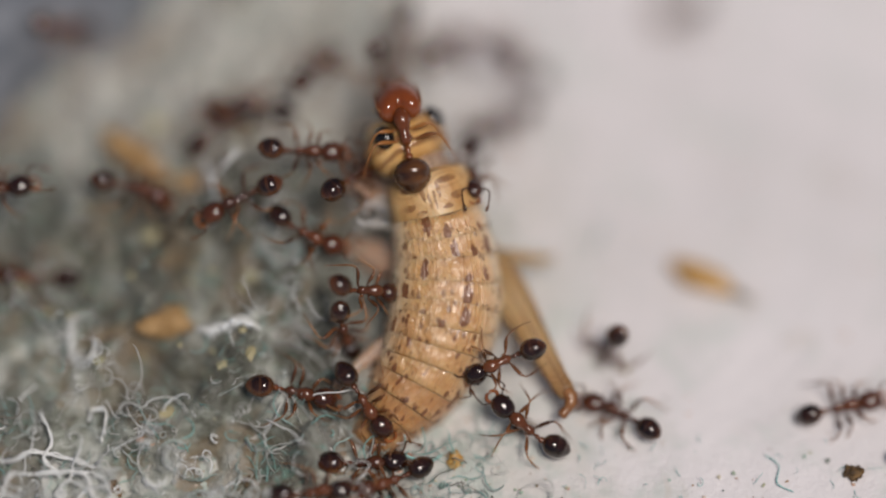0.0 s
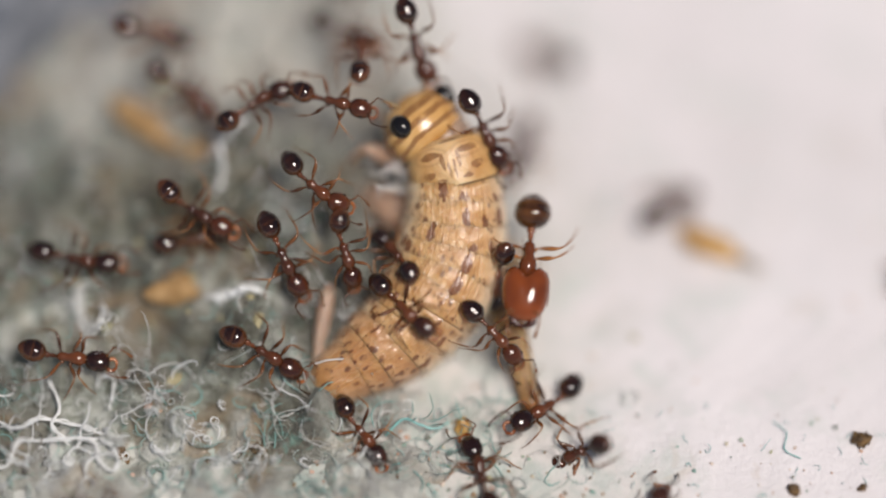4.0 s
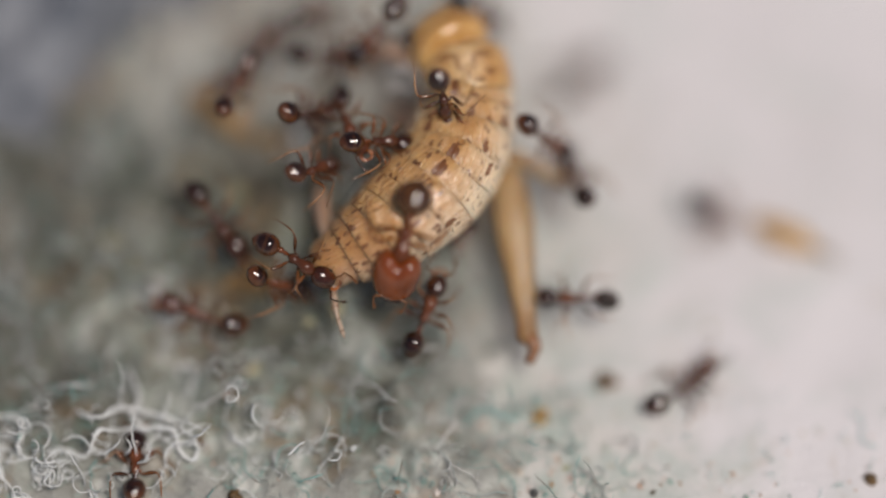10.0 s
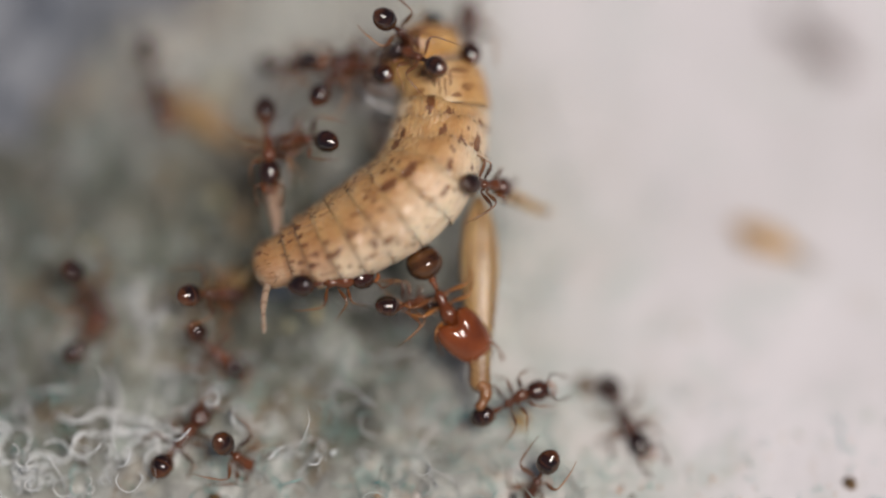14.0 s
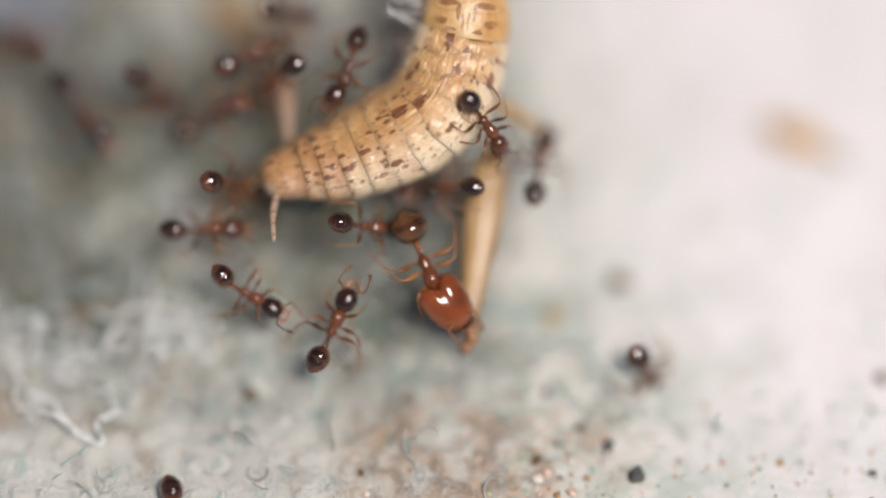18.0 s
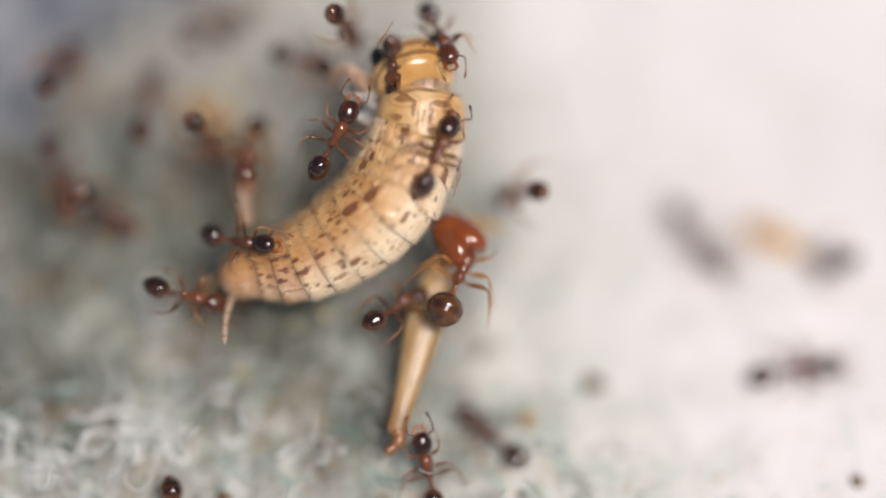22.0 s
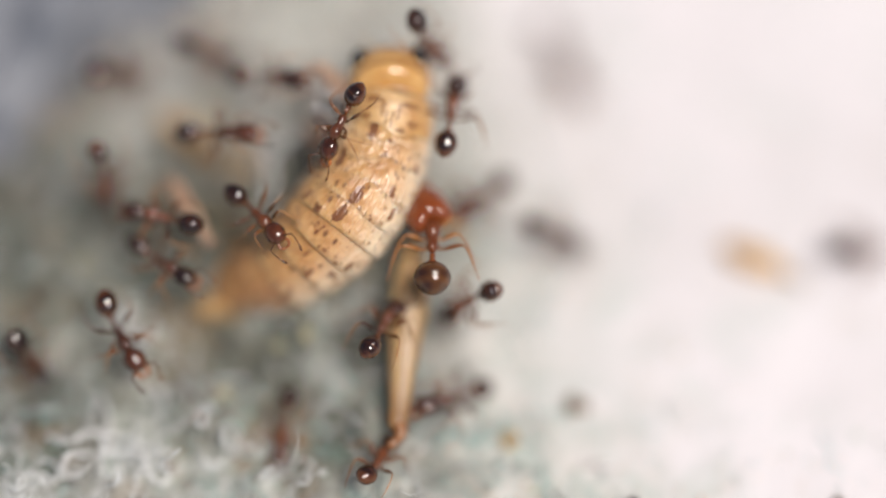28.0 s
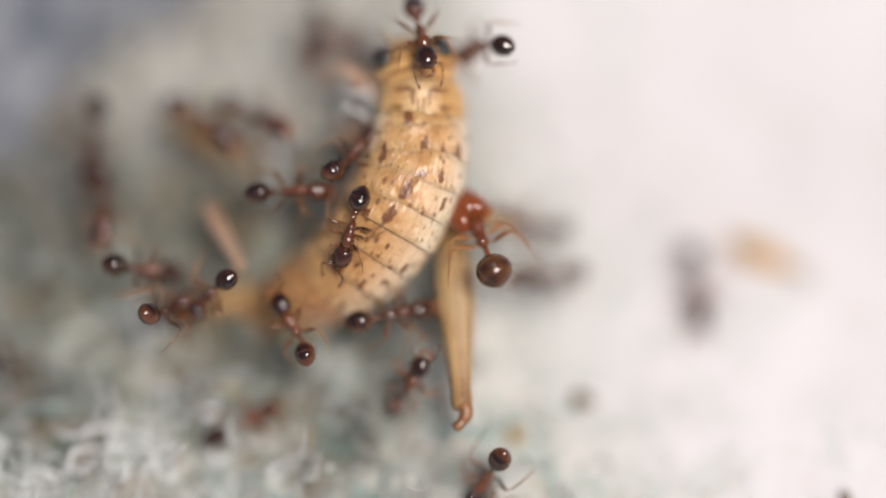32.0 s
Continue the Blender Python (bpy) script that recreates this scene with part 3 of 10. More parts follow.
def fibres(name, count, place, length, radius, curl, material, label, lift=0.0, n=13):
    """Loose curled threads in one object: a wandering tube of three sides each."""
    root = place(count)
    L = rng.uniform(*length, count) / n
    head = rng.uniform(0, 2 * np.pi, count)
    pitch = rng.normal(0.25, 0.5, count)
    bend, climb = rng.normal(0, curl, count), rng.normal(-0.05, 0.10, count)
    r = rng.uniform(*radius, count)
    p, pts = root.copy(), []
    for k in range(n):
        pts.append(p.copy())
        d = np.stack([np.cos(head) * np.cos(pitch), np.sin(head) * np.cos(pitch), np.sin(pitch)], 1)
        p = p + d * L[:, None]
        head = head + bend + rng.normal(0, 0.22, count)
        bend = bend + rng.normal(0, 0.05, count)
        pitch = np.clip(pitch * 0.93 + climb + rng.normal(0, 0.16, count), -0.9, 1.0)
        floor = np.maximum(mound(p[:, 0], p[:, 1]), 0) + 0.02 + lift
        p[:, 2] = np.maximum(p[:, 2], floor)
    pts = np.stack(pts, 1)
    t = np.gradient(pts, axis=1)
    t /= np.linalg.norm(t, axis=2, keepdims=True) + 1e-9
    s = np.cross(t, [0.13, 0.21, 0.97])
    s /= np.linalg.norm(s, axis=2, keepdims=True) + 1e-9
    o = np.cross(t, s)
    taper = np.interp(np.linspace(0, 1, n), [0, 0.1, 0.85, 1], [0.5, 1, 0.9, 0.35])[None, :, None]
    ring = [pts + (s * math.cos(a) + o * math.sin(a)) * r[:, None, None] * taper for a in (0, 2.094, 4.189)]
    v = np.stack(ring, 2).reshape(-1, 3) * MM
    b = (np.arange(count)[:, None] * n + np.arange(n - 1)[None]).ravel() * 3
    f = np.concatenate([np.stack([b + i, b + (i + 1) % 3, b + 3 + (i + 1) % 3, b + 3 + i], 1) for i in range(3)])
    me = bpy.data.meshes.new(name)
    me.from_pydata(v.tolist(), [], f.tolist())
    me.materials.append(material)
    me.polygons.foreach_set("use_smooth", [True] * len(me.polygons))
    return tagged(new(name, me), label, "lint", kind="stuff")


def on_pile(x0, x1, y0, y1, power=1.0):
    def place(c):
        x = x1 - (x1 - x0) * rng.uniform(0, 1, c) ** power
        y = rng.uniform(y0, y1, c)
        return np.stack([x, y, np.maximum(mound(x, y), 0) + rng.uniform(0, 0.12, c)], 1)
    return place


def clumped(x0, x1, y0, y1):
    """Places on the heap, gathered in clumps, thinning out past its edge."""
    def place(c):
        k = c * 4
        x, y = rng.uniform(x0, x1, k), rng.uniform(y0, y1, k)
        d = np.sin(1.7 * x + 2 * np.sin(0.9 * y)) * np.sin(1.5 * y + 1.3 * np.sin(1.1 * x)) + 0.7 * np.sin(3.9 * x + 1.2) * np.sin(4.3 * y)
        keep = np.argsort(-(3.4 * d + rng.gumbel(0, 0.7, k) - 3.0 * smooth(x + 0.25 * np.sin(3 * y), -1.2, 3.4) - 2.6 * smooth(-y - 0.15 * x, 5.2, 7.2) - 2.4 * smooth(y, -3.3, -2.0)))[:c]
        x, y = x[keep], y[keep]
        return np.stack([x, y, np.maximum(mound(x, y), 0) + rng.uniform(0, 0.25, c) * (x < 0.5)], 1)
    return place


fibres("lint_fibres", 1700, clumped(-14, 4.0, -11, 9), (0.4, 1.5), (0.006, 0.024), 0.26, FIBRE, "tangled white, grey and teal lint fibres")
fibres("thick_lint_fibres", 90, clumped(-12, 0.0, -5.2, 6), (0.6, 1.9), (0.01, 0.028), 0.36, WHITE_FIBRE, "coarse curled white lint threads")


def tufts(spots, spread):
    """Places gathered round a few spots on the heap."""
    def place(c):
        s = np.array(spots)[rng.integers(0, len(spots), c)]
        q = s + rng.normal(0, spread, (c, 2))
        return np.stack([q[:, 0], q[:, 1], np.maximum(mound(q[:, 0], q[:, 1]), 0) + rng.uniform(0.05, 0.5, c)], 1)
    return place


fibres("white_curls", 120, tufts([(-10.9, -4.4), (-10.0, -5.2), (-8.6, -4.7), (-7.5, -4.6), (-10.3, -5.6), (-5.6, -4.4), (-4.2, -4.6)], 0.5), (0.5, 1.6), (0.014, 0.036), 0.42, WHITE_FIBRE, "loose white thread curls on the heap's foot", 0.15, 18)
fibres("white_fuzz", 200, tufts([(-3.2, -0.6), (-3.9, -0.3), (-2.9, 0.4), (-4.7, 2.2), (-2.2, 2.6), (-1.4, 3.4), (-3.4, 1.4), (-2.6, -1.2), (-1.8, 4.6), (-1.0, 5.2), (-2.6, 4.3), (-0.4, 4.4), (-7.5, -1.7), (-7.7, -1.3), (-7.35, -2.1)], 0.4), (0.4, 1.3), (0.006, 0.015), 0.4, WHITE_FIBRE, "fuzzy tufts of fine white fibre round the cricket", 0.1, 14)
puffs = [(float(a), float(b)) for a, b in clumped(-12, -1.5, -3.2, 5)(40)[:, :2]]
fibres("lint_puffs", 380, tufts(puffs, 0.2), (0.3, 1.1), (0.004, 0.013), 0.6, WHITE_FIBRE, "tight white puffs of curled lint", 0.02, 15)
fibres("teal_fibres", 210, on_pile(-9, 9.5, -9, -3.2, 1.0), (0.1, 0.5), (0.004, 0.010), 0.25, TEAL_FIBRE, "fine teal threads shed over the ground")


def grains(name, count, place, size, material, label, category):
    """Small uneven stones, joined: squashed octahedra with shaken corners."""
    c = place(count)
    s = rng.gamma(2.0, 0.5, count) * (size[1] - size[0]) * 0.5 + size[0]
    base = np.array([(1, 0, 0), (-1, 0, 0), (0, 1, 0), (0, -1, 0), (0, 0, 0.8), (0, 0, -0.6), (0.6, 0.6, 0.4), (-0.6, 0.6, 0.4), (-0.6, -0.6, 0.4), (0.6, -0.6, 0.4)], float)
    tri = [(4, 0, 6), (4, 6, 2), (4, 2, 7), (4, 7, 1), (4, 1, 8), (4, 8, 3), (4, 3, 9), (4, 9, 0), (5, 6, 0), (5, 2, 6), (5, 7, 2), (5, 1, 7), (5, 8, 1), (5, 3, 8), (5, 9, 3), (5, 0, 9)]
    v = base[None] * (1 + rng.normal(0, 0.22, (count, 10, 3)))
    a = rng.uniform(0, 2 * np.pi, count)
    x = v[..., 0] * np.cos(a)[:, None] * 1.3 - v[..., 1] * np.sin(a)[:, None]
    y = v[..., 0] * np.sin(a)[:, None] * 1.3 + v[..., 1] * np.cos(a)[:, None]
    v = np.stack([x, y, v[..., 2] * 0.8], -1) * s[:, None, None] + c[:, None] + np.array([0, 0, 0.25])[None, None] * s[:, None, None]
    f = (np.arange(count)[:, None, None] * 10 + np.array(tri)[None]).reshape(-1, 3)
    me = bpy.data.meshes.new(name)
    me.from_pydata((v.reshape(-1, 3) * MM).tolist(), [], f.tolist())
    me.materials.append(material)
    return tagged(new(name, me), label, category, kind="stuff")


def strewn(c):
    """Dense below the heap, thinning out over the open ground."""
    x = np.where(rng.uniform(0, 1, c) < 0.6, rng.normal(-1.3, 1.9, c), rng.uniform(-8, 10, c))
    y = np.where(rng.uniform(0, 1, c) < 0.7, rng.normal(-6.6, 1.5, c), rng.uniform(-10, 6, c))
    return np.stack([x, y, np.maximum(mound(x, y), 0)], 1)


grains("grit", 1900, strewn, (0.010, 0.048), GRIT, "scattered sandy grit of pink, brown and green grains", "grit")


def flecked(c):
    x, y = rng.uniform(-9, -3, c), rng.normal(0.3, 1.6, c)
    return np.stack([x, y, np.maximum(mound(x, y), 0) + 0.25], 1)


grains("lint_flecks", 45, flecked, (0.04, 0.14), FLECK, "yellow-green flecks caught in the lint", "fleck")


# ---- the threads, husks and crumbs that lie on the ground ----
def thread(name, pts, r, material, label, cat="thread"):
    """A frayed thread: a few crinkled strands that wander round one line and part at its ends."""
    line = bezier(pts, 8)
    root, last, bm = Vector(pts[0]), len(line) - 1, bmesh.new()
    strands = 5 if material == WHITE_FIBRE else 1
    for j in range(strands):
        cut = 0 if j == 0 else random.randint(0, 4)
        run = []
        for i in range(cut, last + 1 - (random.randint(0, 4) if j else 0)):
            end = max(0.0, 1 - 6 * min(i, last - i) / last)
            run.append(line[i] - root + Vector(noise.noise_vector(line[i] * 2.6 + Vector((j * 5.1, j, 2)))) * r * (1.5 + 3 * end) * (strands > 1) + Vector(noise.noise_vector(line[i] * 6 + Vector((0, j * 3.3, 1)))) * r * 0.7)
        thin = (0.85 if j == 0 else 0.55) if strands > 1 else 1.0
        tube(bm, run, [r * thin * (0.75 + 0.5 * random.random()) * (0.5 if i in (0, len(run) - 1) else 1) for i in range(len(run))], 5)
    ob = part(name, bm, material)
    ob.matrix_basis = at(*pts[0])
    return tagged(ob, label, cat)


def over(x, y, up):
    return (x, y, max(0.0, float(mound(np.float64(x), np.float64(y)))) + up)


for k in range(4):
    jx, jy = [random.uniform(-.16, .16) for _ in range(2)]
    thread("white_thread", [over(-7.35 + jx, -0.55 + jy, .1), over(-7.75 + jy, -0.95 + jx, .35), over(-7.8 + jx, -1.55 + jy, .3), over(-7.5, -1.95 + jx, .4), over(-7.2 + jy, -1.70, .45), over(-7.35 + jx, -1.25, .35)], 0.015,
           WHITE_FIBRE, "curled white thread in a loose loop on lint")
thread("white_thread", [over(-10.23, -4.80, 0.19), over(-9.81, -4.69, 0.28), over(-9.32, -4.83, 0.32), over(-9.03, -4.42, 0.38), over(-8.48, -4.26, 0.38), over(-7.51, -4.30, 0.38), over(-7.32, -4.73, 0.32), over(-7.04, -4.94, 0.28),
                        over(-6.92, -4.60, 0.38), over(-7.24, -4.32, 0.44)], 0.04, WHITE_FIBRE, "long wavy white thread hooked at its end")
thread("white_thread", [over(-10.60, -4.94, 0.19), over(-10.76, -4.67, 0.32), over(-10.65, -4.19, 0.38), over(-10.98, -3.87, 0.38), over(-11.34, -4.05, 0.38), over(-11.40, -4.46, 0.32), over(-11.15, -4.69, 0.28), over(-11.20, -5.07, 0.23),
                        over(-10.95, -5.55, 0.13)], 0.036, WHITE_FIBRE, "white thread with a round loop at its end")
thread("white_thread", [over(-9.52, -3.91, 0.28), over(-9.03, -4.12, 0.38), over(-8.61, -3.78, 0.44), over(-7.88, -3.87, 0.38), over(-7.27, -4.09, 0.28)], 0.038, WHITE_FIBRE, "thin wavy white thread on lint")
thread("white_thread", [over(-10.94, -5.62, 0.10), over(-10.39, -5.89, 0.23), over(-10.14, -6.33, 0.28), over(-9.77, -6.70, 0.23), over(-9.26, -6.92, 0.23), over(-9.39, -6.43, 0.28), over(-9.00, -6.19, 0.28), over(-9.19, -5.62, 0.19)], 0.04,
       WHITE_FIBRE, "tangled white thread at the foot of the lint")
thread("white_thread", [over(-8.44, -2.81, .3), over(-8.19, -3.50, 0.44), over(-8.34, -3.91, 0.44), over(-8.00, -4.26, 0.32)], 0.036, WHITE_FIBRE, "short curved white thread on lint")
thread("white_thread", [over(-7.40, -3.01, .3), over(-7.35, -2.74, .4), over(-7.04, -2.78, .4), over(-7.10, -3.43, 0.28)], 0.034, WHITE_FIBRE, "short curled white thread on lint")
for k in range(3):
    jx, jy = [random.uniform(-.2, .2) for _ in range(2)]
    thread("white_thread", [over(-4.9 + jx, -1.00 + jy, .2), over(-4.6 + jy, -1.25 + jx, .35), over(-4.2 + jx, -1.05 - jy, .3), over(-3.8 - jy, -1.25 + jx, .25)], 0.025, WHITE_FIBRE, "pale frayed thread lying across lint")
thread("white_thread", [over(-5.05, -1.10, .3), over(-4.7, -1.15, .45), over(-4.3, -1.10, .45), over(-3.95, -1.20, .3)], 0.085, WHITE_FIBRE, "thick frayed white thread beside a husk flake")
thread("white_thread", [over(-5.0, 2.55, .5), over(-4.8, 2.05, .6), over(-4.7, 1.55, .5), over(-4.9, 1.15, .4)], 0.045, WHITE_FIBRE, "frayed white thread standing up from the lint")
thread("white_thread", [over(-5.0, 1.95, .4), over(-4.4, 2.25, .7), over(-4.1, 2.65, .6)], 0.035, WHITE_FIBRE, "frayed white thread standing up from the lint")
thread("white_thread", [over(.2, 4.60, .2), over(.8, 4.10, 1.0), over(1.0, 3.40, .8), over(1.3, 2.75, .2)], 0.03, WHITE_FIBRE, "fine white thread bowed over the ground")
thread("teal_thread", [over(7.1, -3.6, 0.03), over(7.4, -3.9, 0.07), over(7.35, -4.3, 0.06), over(7.7, -4.5, 0.03)], 0.013, TEAL_FIBRE, "thin teal thread on the pale ground")
thread("teal_thread", [over(-1.2, -4.0, 0.10), over(-.8, -3.7, 0.28), over(-.2, -3.9, 0.23), over(.2, -3.6, 0.03)], 0.03, TEAL_FIBRE, "thin teal thread on the pale ground")


def husk(name, where, length, width, material, label, category, tip=None):
    """A pointed seed husk with a keel, lying on its side."""
    bm = body(bmesh.new(), [(length * (s - 0.5), width * 0.5 * max(0.06, math.sin(math.pi * s ** 0.8) ** 0.8), width * 0.36 * max(0.06, math.sin(math.pi * s ** 0.8) ** 0.8), width * 0.3)
                            for s in (0, 0.06, 0.15, 0.28, 0.42, 0.56, 0.7, 0.83, 0.93, 1)], 12)
    for v in bm.verts:
        v.co.y += 0.03 * width * math.sin(3 * v.co.x / length * math.pi)
        v.co += Vector(noise.noise_vector(v.co * 3.1)) * width * (0.22 if material == FLAKE else 0.05)
    thing = new(name)
    thing.matrix_basis = where
    part("hull", bm, material, thing)
    if tip:
        part("tip", body(bmesh.new(), [(length * 0.40, width * .22, width * .16, width * .3), (length * 0.52, width * .15, width * .12, width * .25), (length * 0.7, 0.02, 0.02, width * .15)], 8), tip, thing, "dark withered tip")
    return tagged(thing, label, category)


husk("seed_husk", at(5.87, 0.60, 0.0, 0, 0, -27), 1.75, 0.62, HUSK, "amber seed husk with a grey withered tip", "seed", HUSK_TIP)
husk("husk_flake", at(*over(-5.8, -0.75, -.1), 25, 8, 12), 1.3, 0.75, FLAKE, "dull amber husk flake half sunk in lint", "husk")
husk("husk_flake", at(*over(-6.4, 2.9, .15), 0, 5, -38), 2.0, 0.75, FLAKE, "dull amber husk flake half sunk in lint", "husk")
husk("husk_flake", at(*over(-5.4, 2.3, .15), 0, 5, -10), 1.0, 0.5, FLAKE, "small amber husk flake on lint", "husk")


def crumb(name, x, y, r, material, label, category, seed=0, flat=0.6):
    bm = bmesh.new()
    bmesh.ops.create_icosphere(bm, subdivisions=3 if r > 0.1 else 2, radius=r)
    for v in bm.verts:
        k = noise.noise(v.co / r * 1.1 + Vector((seed * 7.3, seed, 2)))
        v.co *= 1 + 0.8 * k + 0.5 * noise.noise(v.co / r * 3.1 + Vector((seed, 3, seed * 2.1)))
        v.co.z *= flat
    ob = part(name, bm, material)
    ob.matrix_basis = at(*over(x, y, r * flat * 0.75))
    return tagged(ob, label, category)


crumb("crumb", 9.0, -4.05, 0.17, CRUMB, "dark brown organic crumb on pale ground", "crumb", 1)
crumb("crumb", 7.55, -5.25, 0.12, CRUMB, "brown flaky crumb on pale ground", "crumb", 2)
crumb("crumb", 9.0, -5.2, 0.09, CRUMB, "tiny brown crumb on pale ground", "crumb", 3)
crumb("crumb", 0.44, -3.76, 0.17, HUSK, "amber crumb at the edge of the lint", "crumb", 4)
crumb("crumb", -6.93, -4.5, 0.19, CRUMB, "brown crumb caught in a white thread", "crumb", 5)
crumb("crumb", -6.1, -5.7, 0.16, CRUMB, "brown crumb on the lint edge", "crumb", 6)
crumb("crumb", 1.9, -2.9, 0.2, CRUMB, "greenish brown crumb on pale ground", "crumb", 7, 0.35)
crumb("crumb", -3.9, -4.3, 0.16, CRUMB, "brown crumb on the lint edge", "crumb", 8)
for i, (x, y, r) in enumerate([(-0.59, -2.14, .13), (-9.07, -3.92, .12), (-8.9, -4.9, .1), (2.2, -7.6, .15), (-2.3, -2.6, .13), (1.6, -6.9, .12), (.3, -5.6, .1)]):
    crumb("speck", x, y, r, SPECK, "small blackish speck of dirt", "speck", 20 + i, 0.7)
for i in range(80):
    cx, cy = ((-2.4, -5.8), (-2.0, -7.0), (-3.2, -7.7), (-0.6, -7.6), (0.7, -7.1))[i % 5]
    crumb("sand_grain", float(rng.normal(cx, 0.6)), float(rng.normal(cy, 0.5)), float(rng.uniform(.03, .11)), SAND[i % 3 if i % 7 else 3], "rough sand grain among the grit", "grain", 40 + i, 0.5)


# ---- ants ----
def ant_leg(side, reach, yaw, thick):
    """A bent limb from the hip outwards: coxa and swollen femur, then a thin shin and foot."""
    thigh, shin = (yaw * 0.35, yaw * 1.55) if abs(yaw) > 0.3 else (0.3, -0.55)

    def reached(p, length, angle, up):
        return (p[0] + length * reach * math.sin(angle), p[1] + side * length * reach * math.cos(angle), up)

    hip = reached((0, 0, 0), 0.10, yaw, -0.05)
    knee = reached(hip, 0.36, thigh, 0.17)
    ankle = reached(knee, 0.34, shin, -0.14)
    foot = reached(ankle, 0.24, shin * 1.2, -0.27)
    line = bezier([(0, 0, 0), hip, knee, ankle, foot], 5)
    rad = [0.048, 0.05, 0.046, 0.036, 0.027, 0.026, 0.040, 0.052, 0.054, 0.038, 0.022, 0.021, 0.025, 0.027, 0.024, 0.017, 0.013, 0.012, 0.011, 0.010, 0.007]
    femur = tube(bmesh.new(), line[:11], [r * thick for r in rad[:11]], 8)
    lower = tube(bmesh.new(), line[10:], [r * thick for r in rad[10:]], 6)
    return femur, lower


def antenna(bm, side, x, z, scape, flag, thick):
    pts = bezier([(x, side * 0.1, z), (x + 0.1, side * (0.1 + scape * 0.6), z + 0.13), (x + 0.16, side * (0.12 + scape), z + 0.1),
                  (x + 0.16 + flag * 0.55, side * (0.1 + scape), z - 0.05), (x + 0.16 + flag, side * (0.05 + scape * 0.9), z - 0.16)], 5)
    k = len(pts)
    return tube(bm, pts, [thick * (0.8 if i < k * 0.45 else (0.65 if i < k * 0.78 else 1.25)) for i in range(k - 1)] + [thick * 0.4], 6)


def make_ant(name, soldier, label):
    thing = new(name)
    z = 0.36 if not soldier else 0.5
    if soldier:
        hs = [(0.40, .14, .14), (0.44, .34, .25), (0.54, .48, .33), (0.74, .54, .37), (0.98, .54, .365), (1.2, .51, .33), (1.4, .45, .27), (1.54, .36, .21), (1.62, .25, .14), (1.66, .12, .08)]
        hs = [(0.40 + (x - 0.40) * 1.1, w * 1.08, h * 1.08) for x, w, h in hs]
        head_m, body_m, leg_m, shin_m, gas_m = SOLDIER_HEAD, SOLDIER_BODY, SOLDIER_LEG, SOLDIER_LEG, SOLDIER_GASTER
    else:
        hs = [(0.45, .06, .06), (0.48, .15, .13), (0.55, .21, .18), (0.66, .245, .2), (0.78, .245, .2), (0.89, .21, .17), (0.97, .15, .12), (1.0, .06, .05)]
        head_m, body_m, leg_m, shin_m, gas_m = HEAD_DARK, THORAX, LEG_BROWN, SHIN, GASTER
    bm = body(bmesh.new(), [(x, w, h, z) for x, w, h in hs], 36 if soldier else 20)
    if soldier:  # cleft between the two lobes behind
        for v in bm.verts:
            back = max(0.0, 1 - (v.co.x - 0.42) / 0.42)
            v.co.x += 0.26 * back * max(0.0, 1 - abs(v.co.y) / 0.3)
            if v.co.z > z and v.co.x < 1.25:
                v.co.z -= 0.055 * math.exp(-(v.co.y / 0.07) ** 2)
            v.co.z -= 0.10 * back * max(0.0, 1 - abs(v.co.y) / 0.2) * (1 if v.co.z > z else 0)
    head = part("head", bm, head_m, thing)
    hx, hw = (1.26, .57) if soldier else (0.78, .24)
    for s in (1, -1):
        er = 0.05 if soldier else 0.045
        part("eye", ovoid(bmesh.new(), (hx, s * hw * 0.9, z + 0.07), (er, er * 0.6, er)), BLACK, head)
        jx, jl = (1.62, .26) if soldier else (0.94, .2)
        bm = bmesh.new()
        tube(bm, bezier([(jx, s * (0.2 if soldier else .1), z - 0.06), (jx + jl * .6, s * (0.26 if soldier else .14), z - 0.08), (jx + jl, s * 0.06, z - 0.1), (jx + jl * .95, s * -0.01, z - .1)], 4),
             [(0.085 if soldier else 0.045) * k for k in (1, 1, 1, .95, .95, .9, .9, .85, .8, .7, .55, .4, .2)], 8)
        part("mandible", bm, SOLDIER_JAW if soldier else JAW, head)
        part("antenna", antenna(bmesh.new(), s, 1.5 if soldier else 0.9, z + 0.1, 0.28 if soldier else .2, 0.55 if soldier else .42, 0.035 if soldier else .026), leg_m, head)
    k = 1.35 if soldier else 1.0
    part("thorax", body(bmesh.new(), [(.50 * k, .05 * k, .06 * k, z), (.46 * k, .10 * k, .10 * k, z), (.38 * k, .15 * k, .14 * k, z + .02), (.27 * k, .165 * k, .16 * k, z + .03), (.16 * k, .13 * k, .13 * k, z + .02),
                                      (.07 * k, .095 * k, .10 * k, z - .01), (-.03 * k, .105 * k, .115 * k, z), (-.13 * k, .10 * k, .11 * k, z), (-.2 * k, .05 * k, .06 * k, z - .04)], 14), body_m, thing)
    part("waist", body(bmesh.new(), [(-.18 * k, .03 * k, .03 * k, z - .05), (-.24 * k, .04 * k, .06 * k, z - .03), (-.29 * k, .06 * k, .1 * k, z), (-.33 * k, .04 * k, .05 * k, z - .03),
                                     (-.38 * k, .075 * k, .08 * k, z - .01), (-.43 * k, .075 * k, .08 * k, z), (-.48 * k, .04 * k, .04 * k, z)], 10), body_m, thing)
    gs = [(-.44, .05), (-.47, .13), (-.54, .205), (-.64, .25), (-.74, .265), (-.75, .258), (-.85, .25), (-.94, .21), (-.945, .202), (-1.02, .15), (-1.08, .07), (-1.1, .02)]
